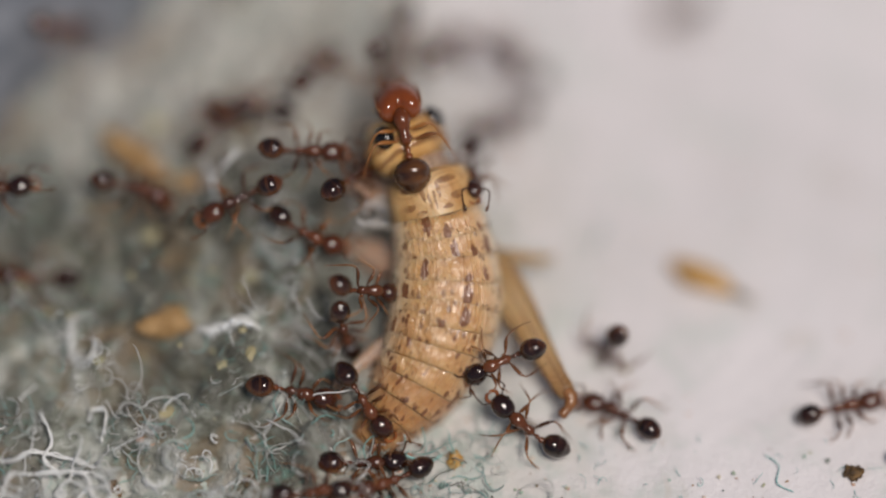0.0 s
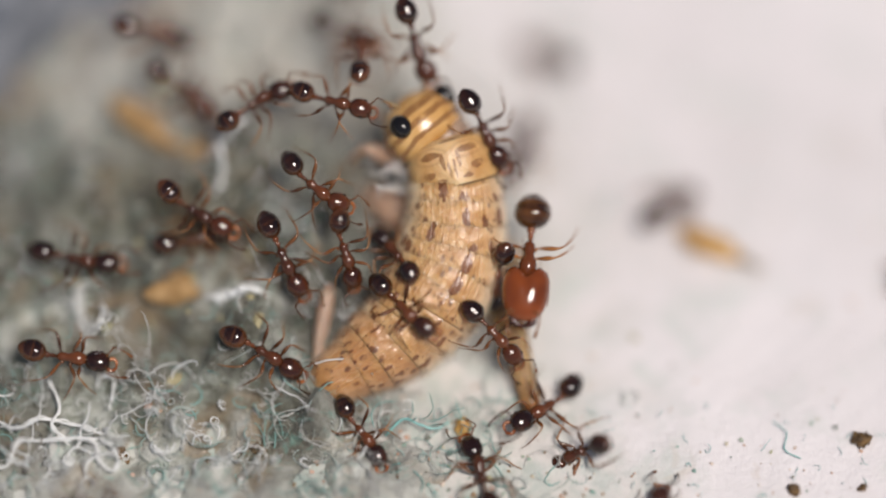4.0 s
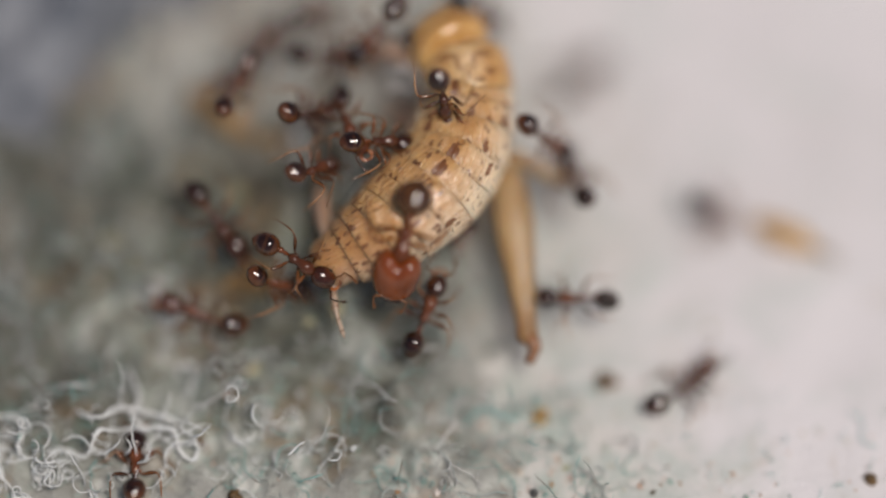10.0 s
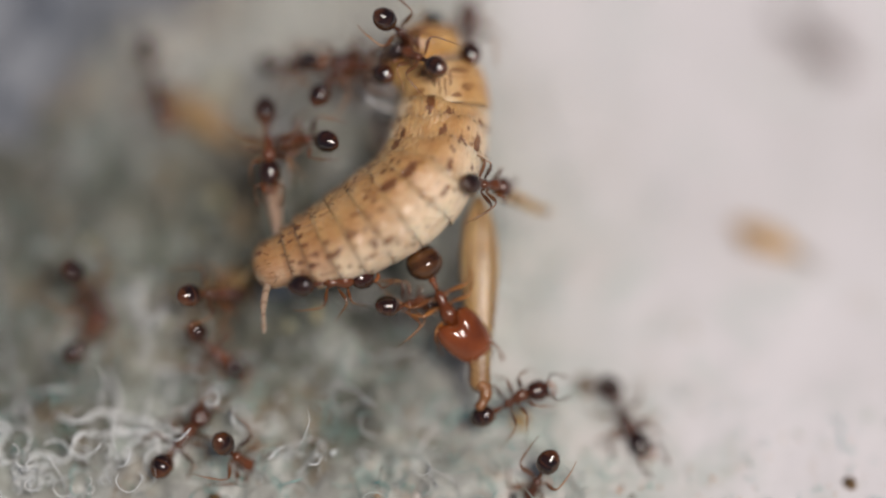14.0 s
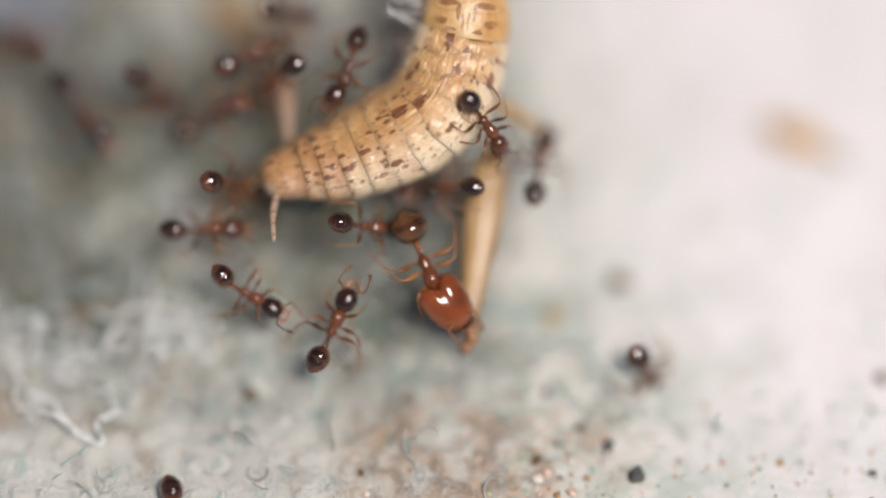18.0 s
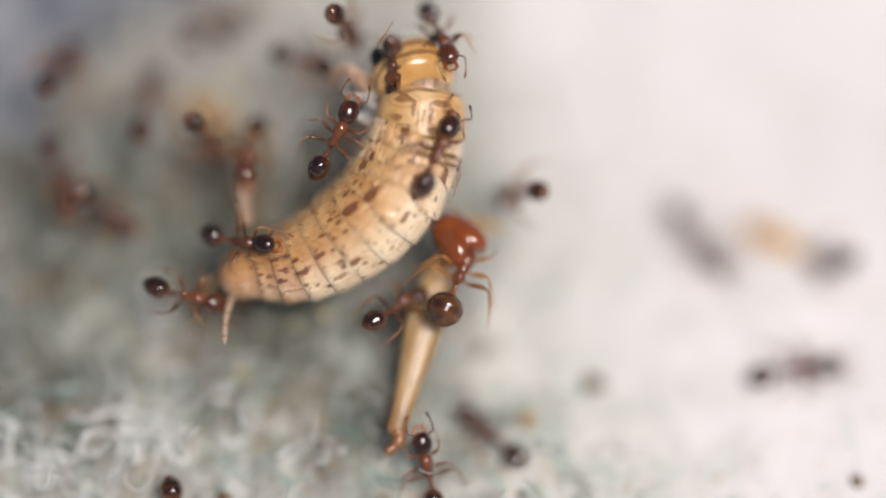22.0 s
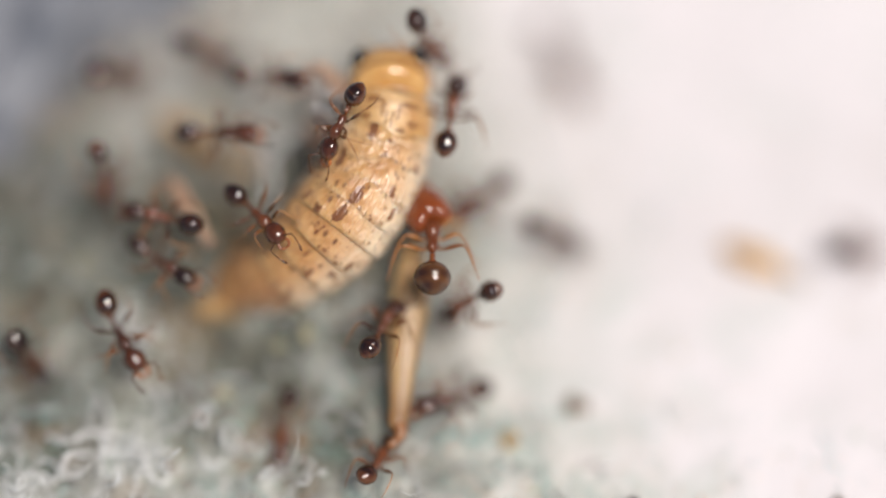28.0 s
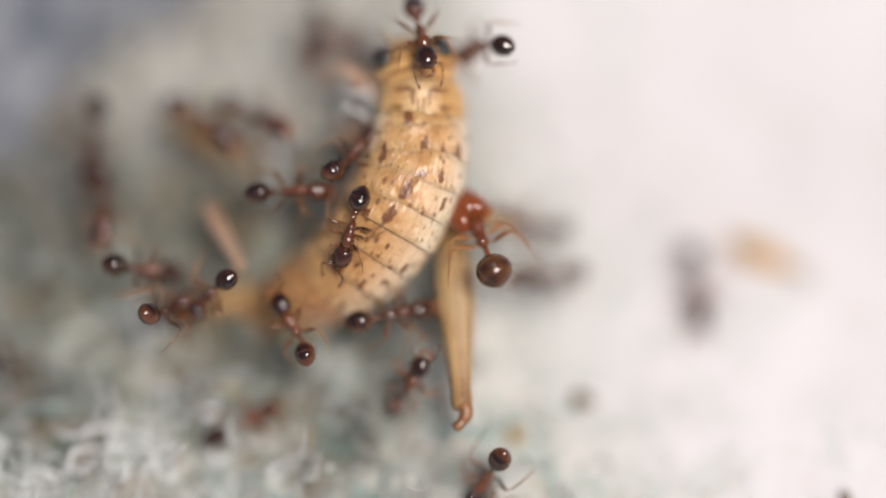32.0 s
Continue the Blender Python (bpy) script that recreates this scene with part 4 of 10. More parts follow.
    part("gaster", body(bmesh.new(), [(x * k, r * k * (1.3 if soldier else 1), r * k * (1.1 if soldier else .92), z + .03) for x, r in gs], 18), gas_m, thing)
    for x, yaw, reach in ((.3, .75, .82), (.13, -.05, .9), (-.04, -.8, 1.12)):
        for s in (1, -1):
            femur, lower = ant_leg(s, reach * (1.3 if soldier else 1.0), yaw, 1.1 if soldier else 0.88)
            leg = part("leg", femur, leg_m, thing, "", at(x * k, s * .09 * k, z - .06))
            part("shin", lower, shin_m, leg)
    return tagged(thing, label, "ant", "soldier ants" if soldier else "worker ants")


WORKER = "small glossy dark-brown worker ant with amber legs"
ants = [make_ant("worker_ant", False, WORKER)]
for i in range(42 - 1):
    ants.append(copy_thing(ants[0], at(0, 0, 0)))


def bent(pivot, pitch, yaw):
    """A turn about a joint on the ant's axis."""
    return at(pivot, 0, 0.36) @ pose(0, 0, 0, 0, pitch, yaw) @ at(-pivot, 0, -0.36)


for a in ants:
    a.scale = [random.uniform(0.86, 0.98)] * 3
    for c in a.children:
        if c.name.startswith("head"):
            c.matrix_basis = bent(0.48, random.uniform(-6, 24), random.uniform(-20, 20))
        elif c.name.startswith("gaster"):
            c.matrix_basis = bent(-0.46, random.uniform(-14, 20), random.uniform(-20, 20))
soldiers = [make_ant("soldier_ant", True, "large reddish soldier ant with a huge glossy head")]
soldiers.append(copy_thing(soldiers[0], at(0, 0, 0)))
soldiers[0].scale = [0.87] * 3
soldiers[1].scale = [0.84] * 3


# ---- the dead cricket ----
RADIUS = ([0, .5, 1, 1.5, 2, 2.5, 3, 3.5, 4], [.80, .88, .95, 1.08, 1.22, 1.22, 1.10, .92, .58])


def girth(q):
    return float(np.interp(q, *RADIUS))


def ring_mesh(q, half, back, tuck=1.0):
    """One back plate with its belly: a shell that flares over the next, with a map round and along it."""
    st = [(half * 1.1 * tuck, girth(q - .19) * .95 * (.9 + .1 * tuck)), (half * .7 * tuck, girth(q - .12) * .978 * (.94 + .06 * tuck)), (half * .25, girth(q - .04) * 1.003), (-half * .25, girth(q + .05) * 1.012),
          (-half * .7, girth(q + .11) * 1.011), (-half * .98, girth(q + .15) * 1.003), (-half * 1.06, girth(q + .16) * .985), (-half * 1.0, girth(q + .16) * .95)]
    if back:  # the last plate closes in a dome
        st = st[:5] + [(-half * (1 + 1.2 * math.sin(k)), girth(q + .13) * math.cos(k)) for k in (.25, .55, .85, 1.1, 1.35)]
    n = 36
    bm = bmesh.new()
    uv = bm.loops.layers.uv.new("UVMap")
    rows = []
    for k, (x, r) in enumerate(st):
        row = []
        for i in range(n + 1):
            a = -math.pi / 2 - 2 * math.pi * i / n
            up = math.sin(a)
            wob = 1 + 0.02 * noise.noise(Vector((math.cos(a) * 2, up * 2, q * 5 + x * 3)))
            row.append(((x, r * math.cos(a) * wob, r * up * (.86 if up > 0 else .72) * wob), (i / n, k / (len(st) - 1))))
        rows.append(row)
    vs = [[bm.verts.new(p[0]) for p in row[:-1]] for row in rows]
    for k in range(len(st) - 1):
        for i in range(n):
            f = bm.faces.new((vs[k][i], vs[k][(i + 1) % n], vs[k + 1][(i + 1) % n], vs[k + 1][i]))
            for lp, (a, b) in zip(f.loops, ((k, i), (k, i + 1), (k + 1, i + 1), (k + 1, i))):
                lp[uv].uv = rows[a][b][1]
    if back:
        bm.faces.new(vs[-1])
    return bm


cricket = tagged(new("cricket"), "dead straw-coloured cricket nymph, brown-spotted and limp on the lint", "insect")
cricket_parts = {}
bm = body(bmesh.new(), [(-.54, .62, .54, 0), (-.42, .80, .68, 0), (-.2, .90, .76, 0), (.05, .93, .79, 0), (.28, .86, .75, -.02), (.50, .70, .63, -.06), (.68, .47, .46, -.12), (.77, .22, .24, -.18)], 28)
ch = part("head", bm, CRICKET_HEAD, cricket)
cricket_parts["head"] = ch
for s in (1, -1):
    part("eye", ovoid(bmesh.new(), (.16, s * .62, .45), (.28, .235, .255), 20, 14), BLACK, ch, "glossy black eye")
    part("antenna", tube(bmesh.new(), bezier([(.42, s * .28, .3), (.62, s * .42, .5), (.85, s * .6, .55)], 8), [.05] * 4 + [.03] * 12 + [.02], 6), LIMB, ch)
    part("palp", tube(bmesh.new(), bezier([(.6, s * .2, -.3), (.85, s * .36, -.45), (.9, s * .42, -.75)], 5), [.06] * 8 + [.075, .07, .03], 8), LIMB_PALE, ch)
part("mouthparts", ovoid(bmesh.new(), (.62, 0, -.38), (.2, .3, .25), 14, 8), HOOK, ch)

bm = body(bmesh.new(), [(.50, .60, .52, 0), (.49, .72, .64, 0), (.43, .82, .74, 0), (.30, .895, .81, 0), (.08, .95, .85, 0), (-.2, .975, .865, 0), (-.42, .98, .87, 0), (-.54, .97, .862, 0), (-.61, .945, .845, 0), (-.58, .9, .8, 0)], 36)
pr = part("pronotum", bm, SADDLE, cricket, "straw saddle plate with brown markings")
part("neck", ovoid(bmesh.new(), (.5, 0, -.06), (.55, .62, .54), 20, 10), LIMB_PALE, pr, "pale soft neck skin")
part("foreleg", tube(bmesh.new(), bezier([(.2, .7, -.5), (.45, 1.25, -.35), (.75, 1.7, -.1), (.55, 2.1, -.6), (.5, 2.3, -1.2)], 5),
                     [.16, .18, .2, .2, .2, .2, .19, .17, .15, .13, .10, .09, .09, .085, .08, .075, .07, .06, .05, .05, .04], 10), LIMB_PALE, pr)
for i in range(9):  # torn shreds of clear skin
    p = Vector((random.uniform(-.7, .3), random.uniform(.85, 1.1), random.uniform(-.5, -.1)))
    d = Vector((random.uniform(-.5, .5), random.uniform(.3, .8), random.uniform(-.3, .5)))
    bend = Vector((random.uniform(-.3, .3), random.uniform(-.1, .3), random.uniform(-.3, .3)))
    part("skin_shred", tube(bmesh.new(), bezier([p, p + d * .5 + bend, p + d], 6), [.035, .03, .03, .025, .03, .02, .03, .025, .02, .02, .015, .012, .006], 5), SHRED, pr)
spots_q = [1.5, 1.76, 2.02, 2.28, 2.54, 2.8, 3.06, 3.32, 3.58, 3.84, 1.26]
for k, q in enumerate(spots_q):
    ob = part("tergite", ring_mesh(q, .44 if k < 8 or k == 10 else .36, k == 9, .35 if k == 10 else 1.0), PLATE if k < 4 or k > 9 else (PLATE_FINE if k < 7 else PLATE_REAR), cricket)
    cricket_parts["r%d" % k] = ob
    # fine bristles along the hind margin
    bm = bmesh.new()
    for a in np.linspace(0.15, math.pi - 0.15, 9):
        r = girth(q + .14)
        p = Vector((-.30, r * math.cos(a), r * math.sin(a) * .86))
        d = Vector((-.5, math.cos(a) * .6, math.sin(a) * .6)).normalized() * random.uniform(.12, .22)
        tube(bm, [p, p + d * .6, p + d], [.008, .006, .002], 3)
    part("bristles", bm, LEG_BROWN, ob)
tip = cricket_parts["r9"]
part("tail_tip", ovoid(bmesh.new(), (-.3, 0, -.02), (.3, .42, .32), 14, 8), LIMB_PALE, tip)
for s in (1, -1):
    line = [(-.2, .1, -.05), (-.6, .3, -.1), (-1.0, .38, -.35), (-1.35, .3, -.6)] if s > 0 else [(-.2, -.15, -.05), (-.5, -.45, -.05), (-.75, -.95, -.2), (-.9, -1.55, -.45)]
    part("cercus", tube(bmesh.new(), bezier(line, 6), [.10] * 7 + [.08] * 6 + [.055] * 5 + [.015], 8), LIMB if s > 0 else LIMB_PALE, tip)
part("hind_thigh", body(bmesh.new(), [(.1, .1, .1, 0), (.2, .25, .2, 0), (.5, .36, .28, 0), (.9, .38, .3, 0), (1.3, .26, .22, 0), (1.6, .12, .1, 0)], 14), LIMB_PALE, cricket_parts["r1"],
     "pale swollen thigh", at(-.1, 0.75, -.4, 10, 15, 60))


def spindle(pts, n=12):
    return body(bmesh.new(), pts, n)


hind = part("hind_leg", spindle([(-.75, .1, .08, 0), (-.5, .2, .14, 0), (-.1, .34, .18, 0), (.45, .41, .2, 0), (.95, .42, .2, 0), (1.5, .365, .18, 0), (2.1, .295, .15, 0), (2.7, .245, .13, 0), (3.05, .215, .12, 0), (3.25, .23, .14, 0), (3.42, .2, .13, 0), (3.52, .09, .06, 0)], 16),
            LIMB, cricket, "translucent straw-coloured hind thigh")
stub = part("shin_stub", tube(bmesh.new(), bezier([(3.36, .02, 0), (3.54, .04, 0), (3.68, -.1, -.02), (3.78, -.36, -.03)], 5), [.16] * 5 + [.14] * 5 + [.115, .11, .105, .11, .12] + [.08], 10), HOOK, hind, "broken brown shin stub")
for s in (1, -1):
    for i in range(7):
        x = .9 + i * .36
        w = .33 - .06 * i * .55
        part("spine", tube(bmesh.new(), [(x, s * w * .95, .03), (x + .08, s * (w + .05), .05), (x + .15, s * (w + .08), .06)], [.012, .009, .003], 4), LEG_BROWN, hind)
cricket_parts["hind_leg"] = hind
mid = part("middle_leg", spindle([(0, .09, .08, 0), (.15, .14, .12, 0), (.6, .15, .13, 0), (1.0, .11, .1, 0), (1.2, .12, .1, 0), (1.3, .05, .05, 0)]), LIMB, cricket)
part("shin", tube(bmesh.new(), bezier([(1.2, 0, 0), (1.4, .05, -.05), (1.52, .1, -.2)], 4), [.08] * 5 + [.06, .055, .05, .03], 8), LIMB, mid)
cricket_parts["middle_leg"] = mid
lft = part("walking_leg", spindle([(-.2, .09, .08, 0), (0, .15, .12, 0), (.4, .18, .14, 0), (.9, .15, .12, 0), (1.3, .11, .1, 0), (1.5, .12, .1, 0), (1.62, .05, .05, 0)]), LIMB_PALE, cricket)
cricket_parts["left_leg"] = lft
part("pith_crumb", ovoid(bmesh.new(), (-.45, .15, .1), (.1, .08, .08)), PITH, tip, "tiny white crumb")


def stride():
    """Each leg of each ant swings to and fro about its hip."""
    for k, a in enumerate(ants + soldiers):
        legs = [c for c in a.children if c.name.startswith("leg")]
        rate = 1.3 + 0.5 * ((k * 37) % 10) / 10
        for i, leg in enumerate(legs):
            rest = leg.matrix_basis.copy()
            ph = math.pi * ((i // 2 + i) % 2) + k
            walk(leg, [(t * 0.25, rest @ pose(0, 0, 0, 4 * math.sin(rate * t * 1.7 + ph + i), 0, 17 * math.sin(rate * t * 1.57 + ph))) for t in range(129)])


def motions():
    """Every moving thing, keyed from start to end; places in millimetres."""
    walk(cricket, [(0, at(-0.06, 1.56, 2.23, -9, -23, 109)), (1, at(-0.06, 1.65, 2.28, -10, -23, 112)), (2, at(-0.09, 1.97, 2.34, -14, -24, 122)), 
        (5, at(0.29, 1.35, 2.35, -6, -27, 103)), (6, at(-0.00, 1.93, 2.66, -8, -24, 108)), (7, at(-0.23, 2.34, 2.64, -8, -22, 106)), 
        (8, at(-0.59, 2.79, 2.31, -8, -19, 107)), (9, at(-0.61, 3.17, 2.46, -8, -21, 107)), (10, at(-1.15, 2.94, 3.37, -3, -17, 97)), 
        (11, at(-1.19, 2.66, 3.38, -2, -17, 93)), (12, at(-1.24, 2.73, 3.42, -1, -17, 93)), (13, at(-1.28, 2.59, 3.53, -1, -8, 92)), 
        (14, at(-1.21, 2.40, 3.68, -3, -11, 95)), (15, at(-1.31, 1.82, 3.81, -4, -26, 98)), (18, at(-1.44, 1.38, 4.30, 4, -27, 82)), 
        (19, at(-1.67, 1.71, 4.47, 4, -27, 82)), (20, at(-1.82, 1.78, 4.38, 2, -27, 85)), (21, at(-1.71, 1.64, 4.24, 3, -26, 84)), 
        (22, at(-1.85, 1.53, 4.21, 4, -24, 82)), (23, at(-1.98, 1.68, 4.38, 1, -24, 87)), (24, at(-2.03, 1.79, 4.27, 1, -20, 89)), 
        (25, at(-2.04, 2.14, 4.10, 2, -15, 87)), (28, at(-2.12, 2.21, 3.78, 6, -19, 77)), (29, at(-2.13, 2.47, 3.94, 5, -18, 78)), 
        (30, at(-2.07, 2.58, 3.93, 6, -18, 77)), (31, at(-1.84, 2.70, 4.12, 5, -18, 80)), (32, at(-1.60, 2.27, 4.01, 1, -19, 88))])
    walk(cricket_parts["head"], [(0, at(1.21, 0.20, -0.09, 28, 9, 12)), (1, at(1.19, 0.39, -0.09, 26, 9, 22)), (2, at(0.91, 0.59, -0.08, 27, 9, 37)), 
        (5, at(0.88, 0.28, -0.08, 24, 10, 21)), (6, at(0.88, 0.32, -0.13, 23, 17, 25)), (7, at(0.76, 0.32, -0.11, 21, 22, 30)), 
        (8, at(0.77, 0.23, 0.14, 8, 9, 21)), (9, at(0.55, 0.24, 0.08, -3, 34, 24)), (10, at(0.69, 0.33, -0.01, -7, 42, 22)), 
        (11, at(0.68, 0.31, -0.08, -8, 48, 21)), (12, at(0.68, 0.37, -0.08, -9, 48, 25)), (13, at(0.85, 0.20, -0.11, -8, 50, 9)), 
        (14, at(0.78, 0.39, -0.04, -12, 44, 21)), (15, at(0.74, 0.37, 0.01, -1, 42, 28)), (18, at(0.83, 0.27, -0.07, 0, 47, 19)), 
        (19, at(0.89, 0.23, -0.07, 0, 47, 15)), (20, at(0.84, 0.26, -0.07, 0, 47, 18)), (21, at(0.77, 0.38, -0.05, -1, 46, 27)), 
        (22, at(0.84, 0.29, -0.09, -2, 48, 19)), (23, at(0.81, 0.27, -0.09, -2, 48, 18)), (24, at(0.83, 0.25, -0.10, -4, 49, 16)), 
        (25, at(0.78, 0.28, -0.09, -7, 48, 16)), (28, at(0.76, 0.17, -0.07, -3, 44, 12)), (29, at(0.70, 0.15, -0.06, -3, 37, 12)), 
        (30, at(0.69, 0.17, -0.02, -3, 27, 14)), (31, at(0.63, 0.18, -0.03, -3, 21, 16)), (32, at(0.76, 0.15, -0.02, -2, 13, 12))])
    walk(cricket_parts["r10"], [(0, at(-0.56, 0.03, -0.02, 0, -4, -5)), (1, at(-0.57, 0.08, -0.03, 1, -4, -13)), (2, at(-0.52, 0.12, -0.02, 0, -4, -20)), 
        (5, at(-0.49, 0.04, -0.02, 0, -4, -8)), (6, at(-0.46, 0.05, -0.03, 0, -7, -11)), (7, at(-0.48, 0.05, -0.03, 1, -5, -9)), 
        (8, at(-0.51, 0.02, 0.03, 0, 4, -4)), (9, at(-0.40, 0.02, -0.01, 0, -2, -5)), (10, at(-0.48, 0.05, -0.01, 1, -1, -9)), 
        (11, at(-0.54, 0.04, -0.02, 1, -3, -6)), (12, at(-0.53, 0.06, -0.02, 1, -3, -10)), (13, at(-0.56, 0.01, -0.02, 0, -4, -2)), 
        (14, at(-0.51, 0.06, -0.01, 2, -1, -10)), (15, at(-0.48, 0.06, -0.00, 0, 0, -10)), (18, at(-0.54, 0.03, -0.02, 0, -3, -5)), 
        (19, at(-0.57, 0.02, -0.02, 0, -3, -4)), (20, at(-0.55, 0.03, -0.02, 0, -3, -5)), (21, at(-0.55, 0.07, -0.01, 0, -2, -11)), 
        (22, at(-0.49, 0.04, -0.02, 0, -3, -8)), (23, at(-0.47, 0.04, -0.02, 0, -3, -7)), (24, at(-0.43, 0.03, -0.02, 0, -3, -7)), 
        (25, at(-0.48, 0.04, -0.01, 1, -1, -8)), (28, at(-0.44, 0.02, -0.01, 0, -3, -4)), (29, at(-0.51, 0.01, -0.01, 0, -1, -2)), 
        (30, at(-0.48, 0.03, 0.00, 1, 1, -5)), (31, at(-0.52, 0.03, -0.00, 0, 0, -4)), (32, at(-0.45, 0.01, 0.00, 0, 1, -2))])
    walk(cricket_parts["r0"], [(0, at(-1.05, 0.09, -0.07, 1, -5, -8)), (1, at(-1.07, 0.23, -0.07, 1, -5, -18)), (2, at(-1.01, 0.34, -0.06, 0, -4, -27)), 
        (5, at(-0.94, 0.12, -0.06, -1, -5, -12)), (6, at(-0.88, 0.15, -0.09, -1, -8, -16)), (7, at(-0.93, 0.14, -0.08, -1, -6, -14)), 
        (8, at(-1.00, 0.08, 0.07, -2, 6, -8)), (9, at(-0.79, 0.07, -0.01, -4, 1, -10)), (10, at(-0.94, 0.15, -0.02, -4, -1, -14)), 
        (11, at(-1.08, 0.12, -0.05, -7, -4, -11)), (12, at(-1.07, 0.18, -0.05, -8, -4, -14)), (13, at(-1.11, 0.04, -0.06, -9, -5, -5)), 
        (14, at(-1.01, 0.17, -0.02, -6, -2, -16)), (15, at(-0.95, 0.16, -0.00, -10, 0, -16)), (18, at(-1.06, 0.10, -0.05, -11, -4, -9)), 
        (19, at(-1.12, 0.08, -0.05, -11, -3, -7)), (20, at(-1.08, 0.10, -0.05, -11, -4, -9)), (21, at(-1.09, 0.20, -0.03, -10, -2, -15)), 
        (22, at(-0.96, 0.12, -0.05, -10, -4, -12)), (23, at(-0.91, 0.11, -0.05, -10, -4, -12)), (24, at(-0.83, 0.10, -0.04, -9, -5, -12)), 
        (25, at(-0.95, 0.12, -0.02, -7, -3, -12)), (28, at(-0.86, 0.07, -0.04, -5, -4, -8)), (29, at(-1.01, 0.04, -0.02, -6, -2, -5)), 
        (30, at(-0.94, 0.08, 0.01, -5, 0, -7)), (31, at(-1.04, 0.07, -0.00, -5, -1, -6)), (32, at(-0.88, 0.04, 0.01, -5, 0, -5))])
    walk(cricket_parts["r1"], [(0, at(-1.58, 0.19, -0.11, 1, -4, -13)), (1, at(-1.62, 0.42, -0.12, 1, -4, -22)), (2, at(-1.55, 0.63, -0.10, -1, -3, -31)), 
        (5, at(-1.43, 0.26, -0.10, -3, -4, -19)), (6, at(-1.35, 0.31, -0.16, -3, -7, -22)), (7, at(-1.44, 0.29, -0.13, -3, -5, -21)), 
        (8, at(-1.54, 0.19, 0.14, -7, 8, -16)), (9, at(-1.23, 0.19, 0.03, -13, 8, -20)), (10, at(-1.46, 0.31, -0.02, -16, 0, -21)), 
        (11, at(-1.67, 0.27, -0.09, -21, -4, -19)), (12, at(-1.66, 0.37, -0.09, -26, -4, -21)), (13, at(-1.72, 0.14, -0.12, -25, -6, -14)), 
        (14, at(-1.55, 0.37, -0.04, -23, -3, -24)), (15, at(-1.46, 0.34, 0.00, -29, 1, -25)), (18, at(-1.64, 0.23, -0.08, -29, -3, -17)), 
        (19, at(-1.72, 0.19, -0.08, -29, -3, -14)), (20, at(-1.66, 0.23, -0.08, -29, -3, -16)), (21, at(-1.68, 0.39, -0.06, -29, -3, -20)), 
        (22, at(-1.47, 0.27, -0.09, -28, -5, -19)), (23, at(-1.39, 0.24, -0.09, -28, -6, -19)), (24, at(-1.27, 0.22, -0.09, -27, -7, -20)), 
        (25, at(-1.46, 0.26, -0.07, -22, -7, -19)), (28, at(-1.33, 0.15, -0.07, -16, -5, -13)), (29, at(-1.57, 0.11, -0.05, -16, -4, -10)), 
        (30, at(-1.48, 0.16, -0.00, -15, -2, -10)), (31, at(-1.63, 0.16, -0.02, -15, -2, -10)), (32, at(-1.36, 0.11, -0.00, -15, -2, -12))])
    walk(cricket_parts["r2"], [(0, at(-2.05, 0.32, -0.14, 1, -2, -19)), (1, at(-2.09, 0.63, -0.14, 1, -1, -26)), (2, at(-2.03, 0.94, -0.12, -2, 0, -34)), 
        (5, at(-1.87, 0.45, -0.12, -5, 0, -30)), (6, at(-1.78, 0.52, -0.20, -5, -2, -30)), (7, at(-1.91, 0.52, -0.17, -5, -2, -31)), 
        (8, at(-2.01, 0.38, 0.22, -11, 10, -30)), (9, at(-1.64, 0.40, 0.14, -19, 20, -35)), (10, at(-1.91, 0.53, -0.01, -24, 4, -32)), 
        (11, at(-2.17, 0.50, -0.12, -32, -2, -35)), (12, at(-2.17, 0.60, -0.12, -40, -3, -31)), (13, at(-2.24, 0.34, -0.18, -36, -7, -30)), 
        (14, at(-2.00, 0.63, -0.07, -35, -4, -39)), (15, at(-1.86, 0.60, 0.01, -45, 2, -43)), (18, at(-2.12, 0.44, -0.11, -45, -2, -32)), 
        (19, at(-2.23, 0.38, -0.11, -45, -2, -29)), (20, at(-2.14, 0.43, -0.11, -45, -2, -30)), (21, at(-2.18, 0.60, -0.09, -45, -2, -28)), 
        (22, at(-1.93, 0.47, -0.14, -44, -6, -29)), (23, at(-1.81, 0.44, -0.14, -43, -7, -32)), (24, at(-1.68, 0.41, -0.16, -42, -10, -31)), 
        (25, at(-1.91, 0.46, -0.15, -35, -14, -29)), (28, at(-1.77, 0.28, -0.12, -25, -6, -20)), (29, at(-2.09, 0.24, -0.09, -24, -7, -20)), 
        (30, at(-2.00, 0.27, -0.04, -24, -6, -14)), (31, at(-2.15, 0.28, -0.05, -23, -6, -17)), (32, at(-1.83, 0.25, -0.03, -22, -6, -22))])
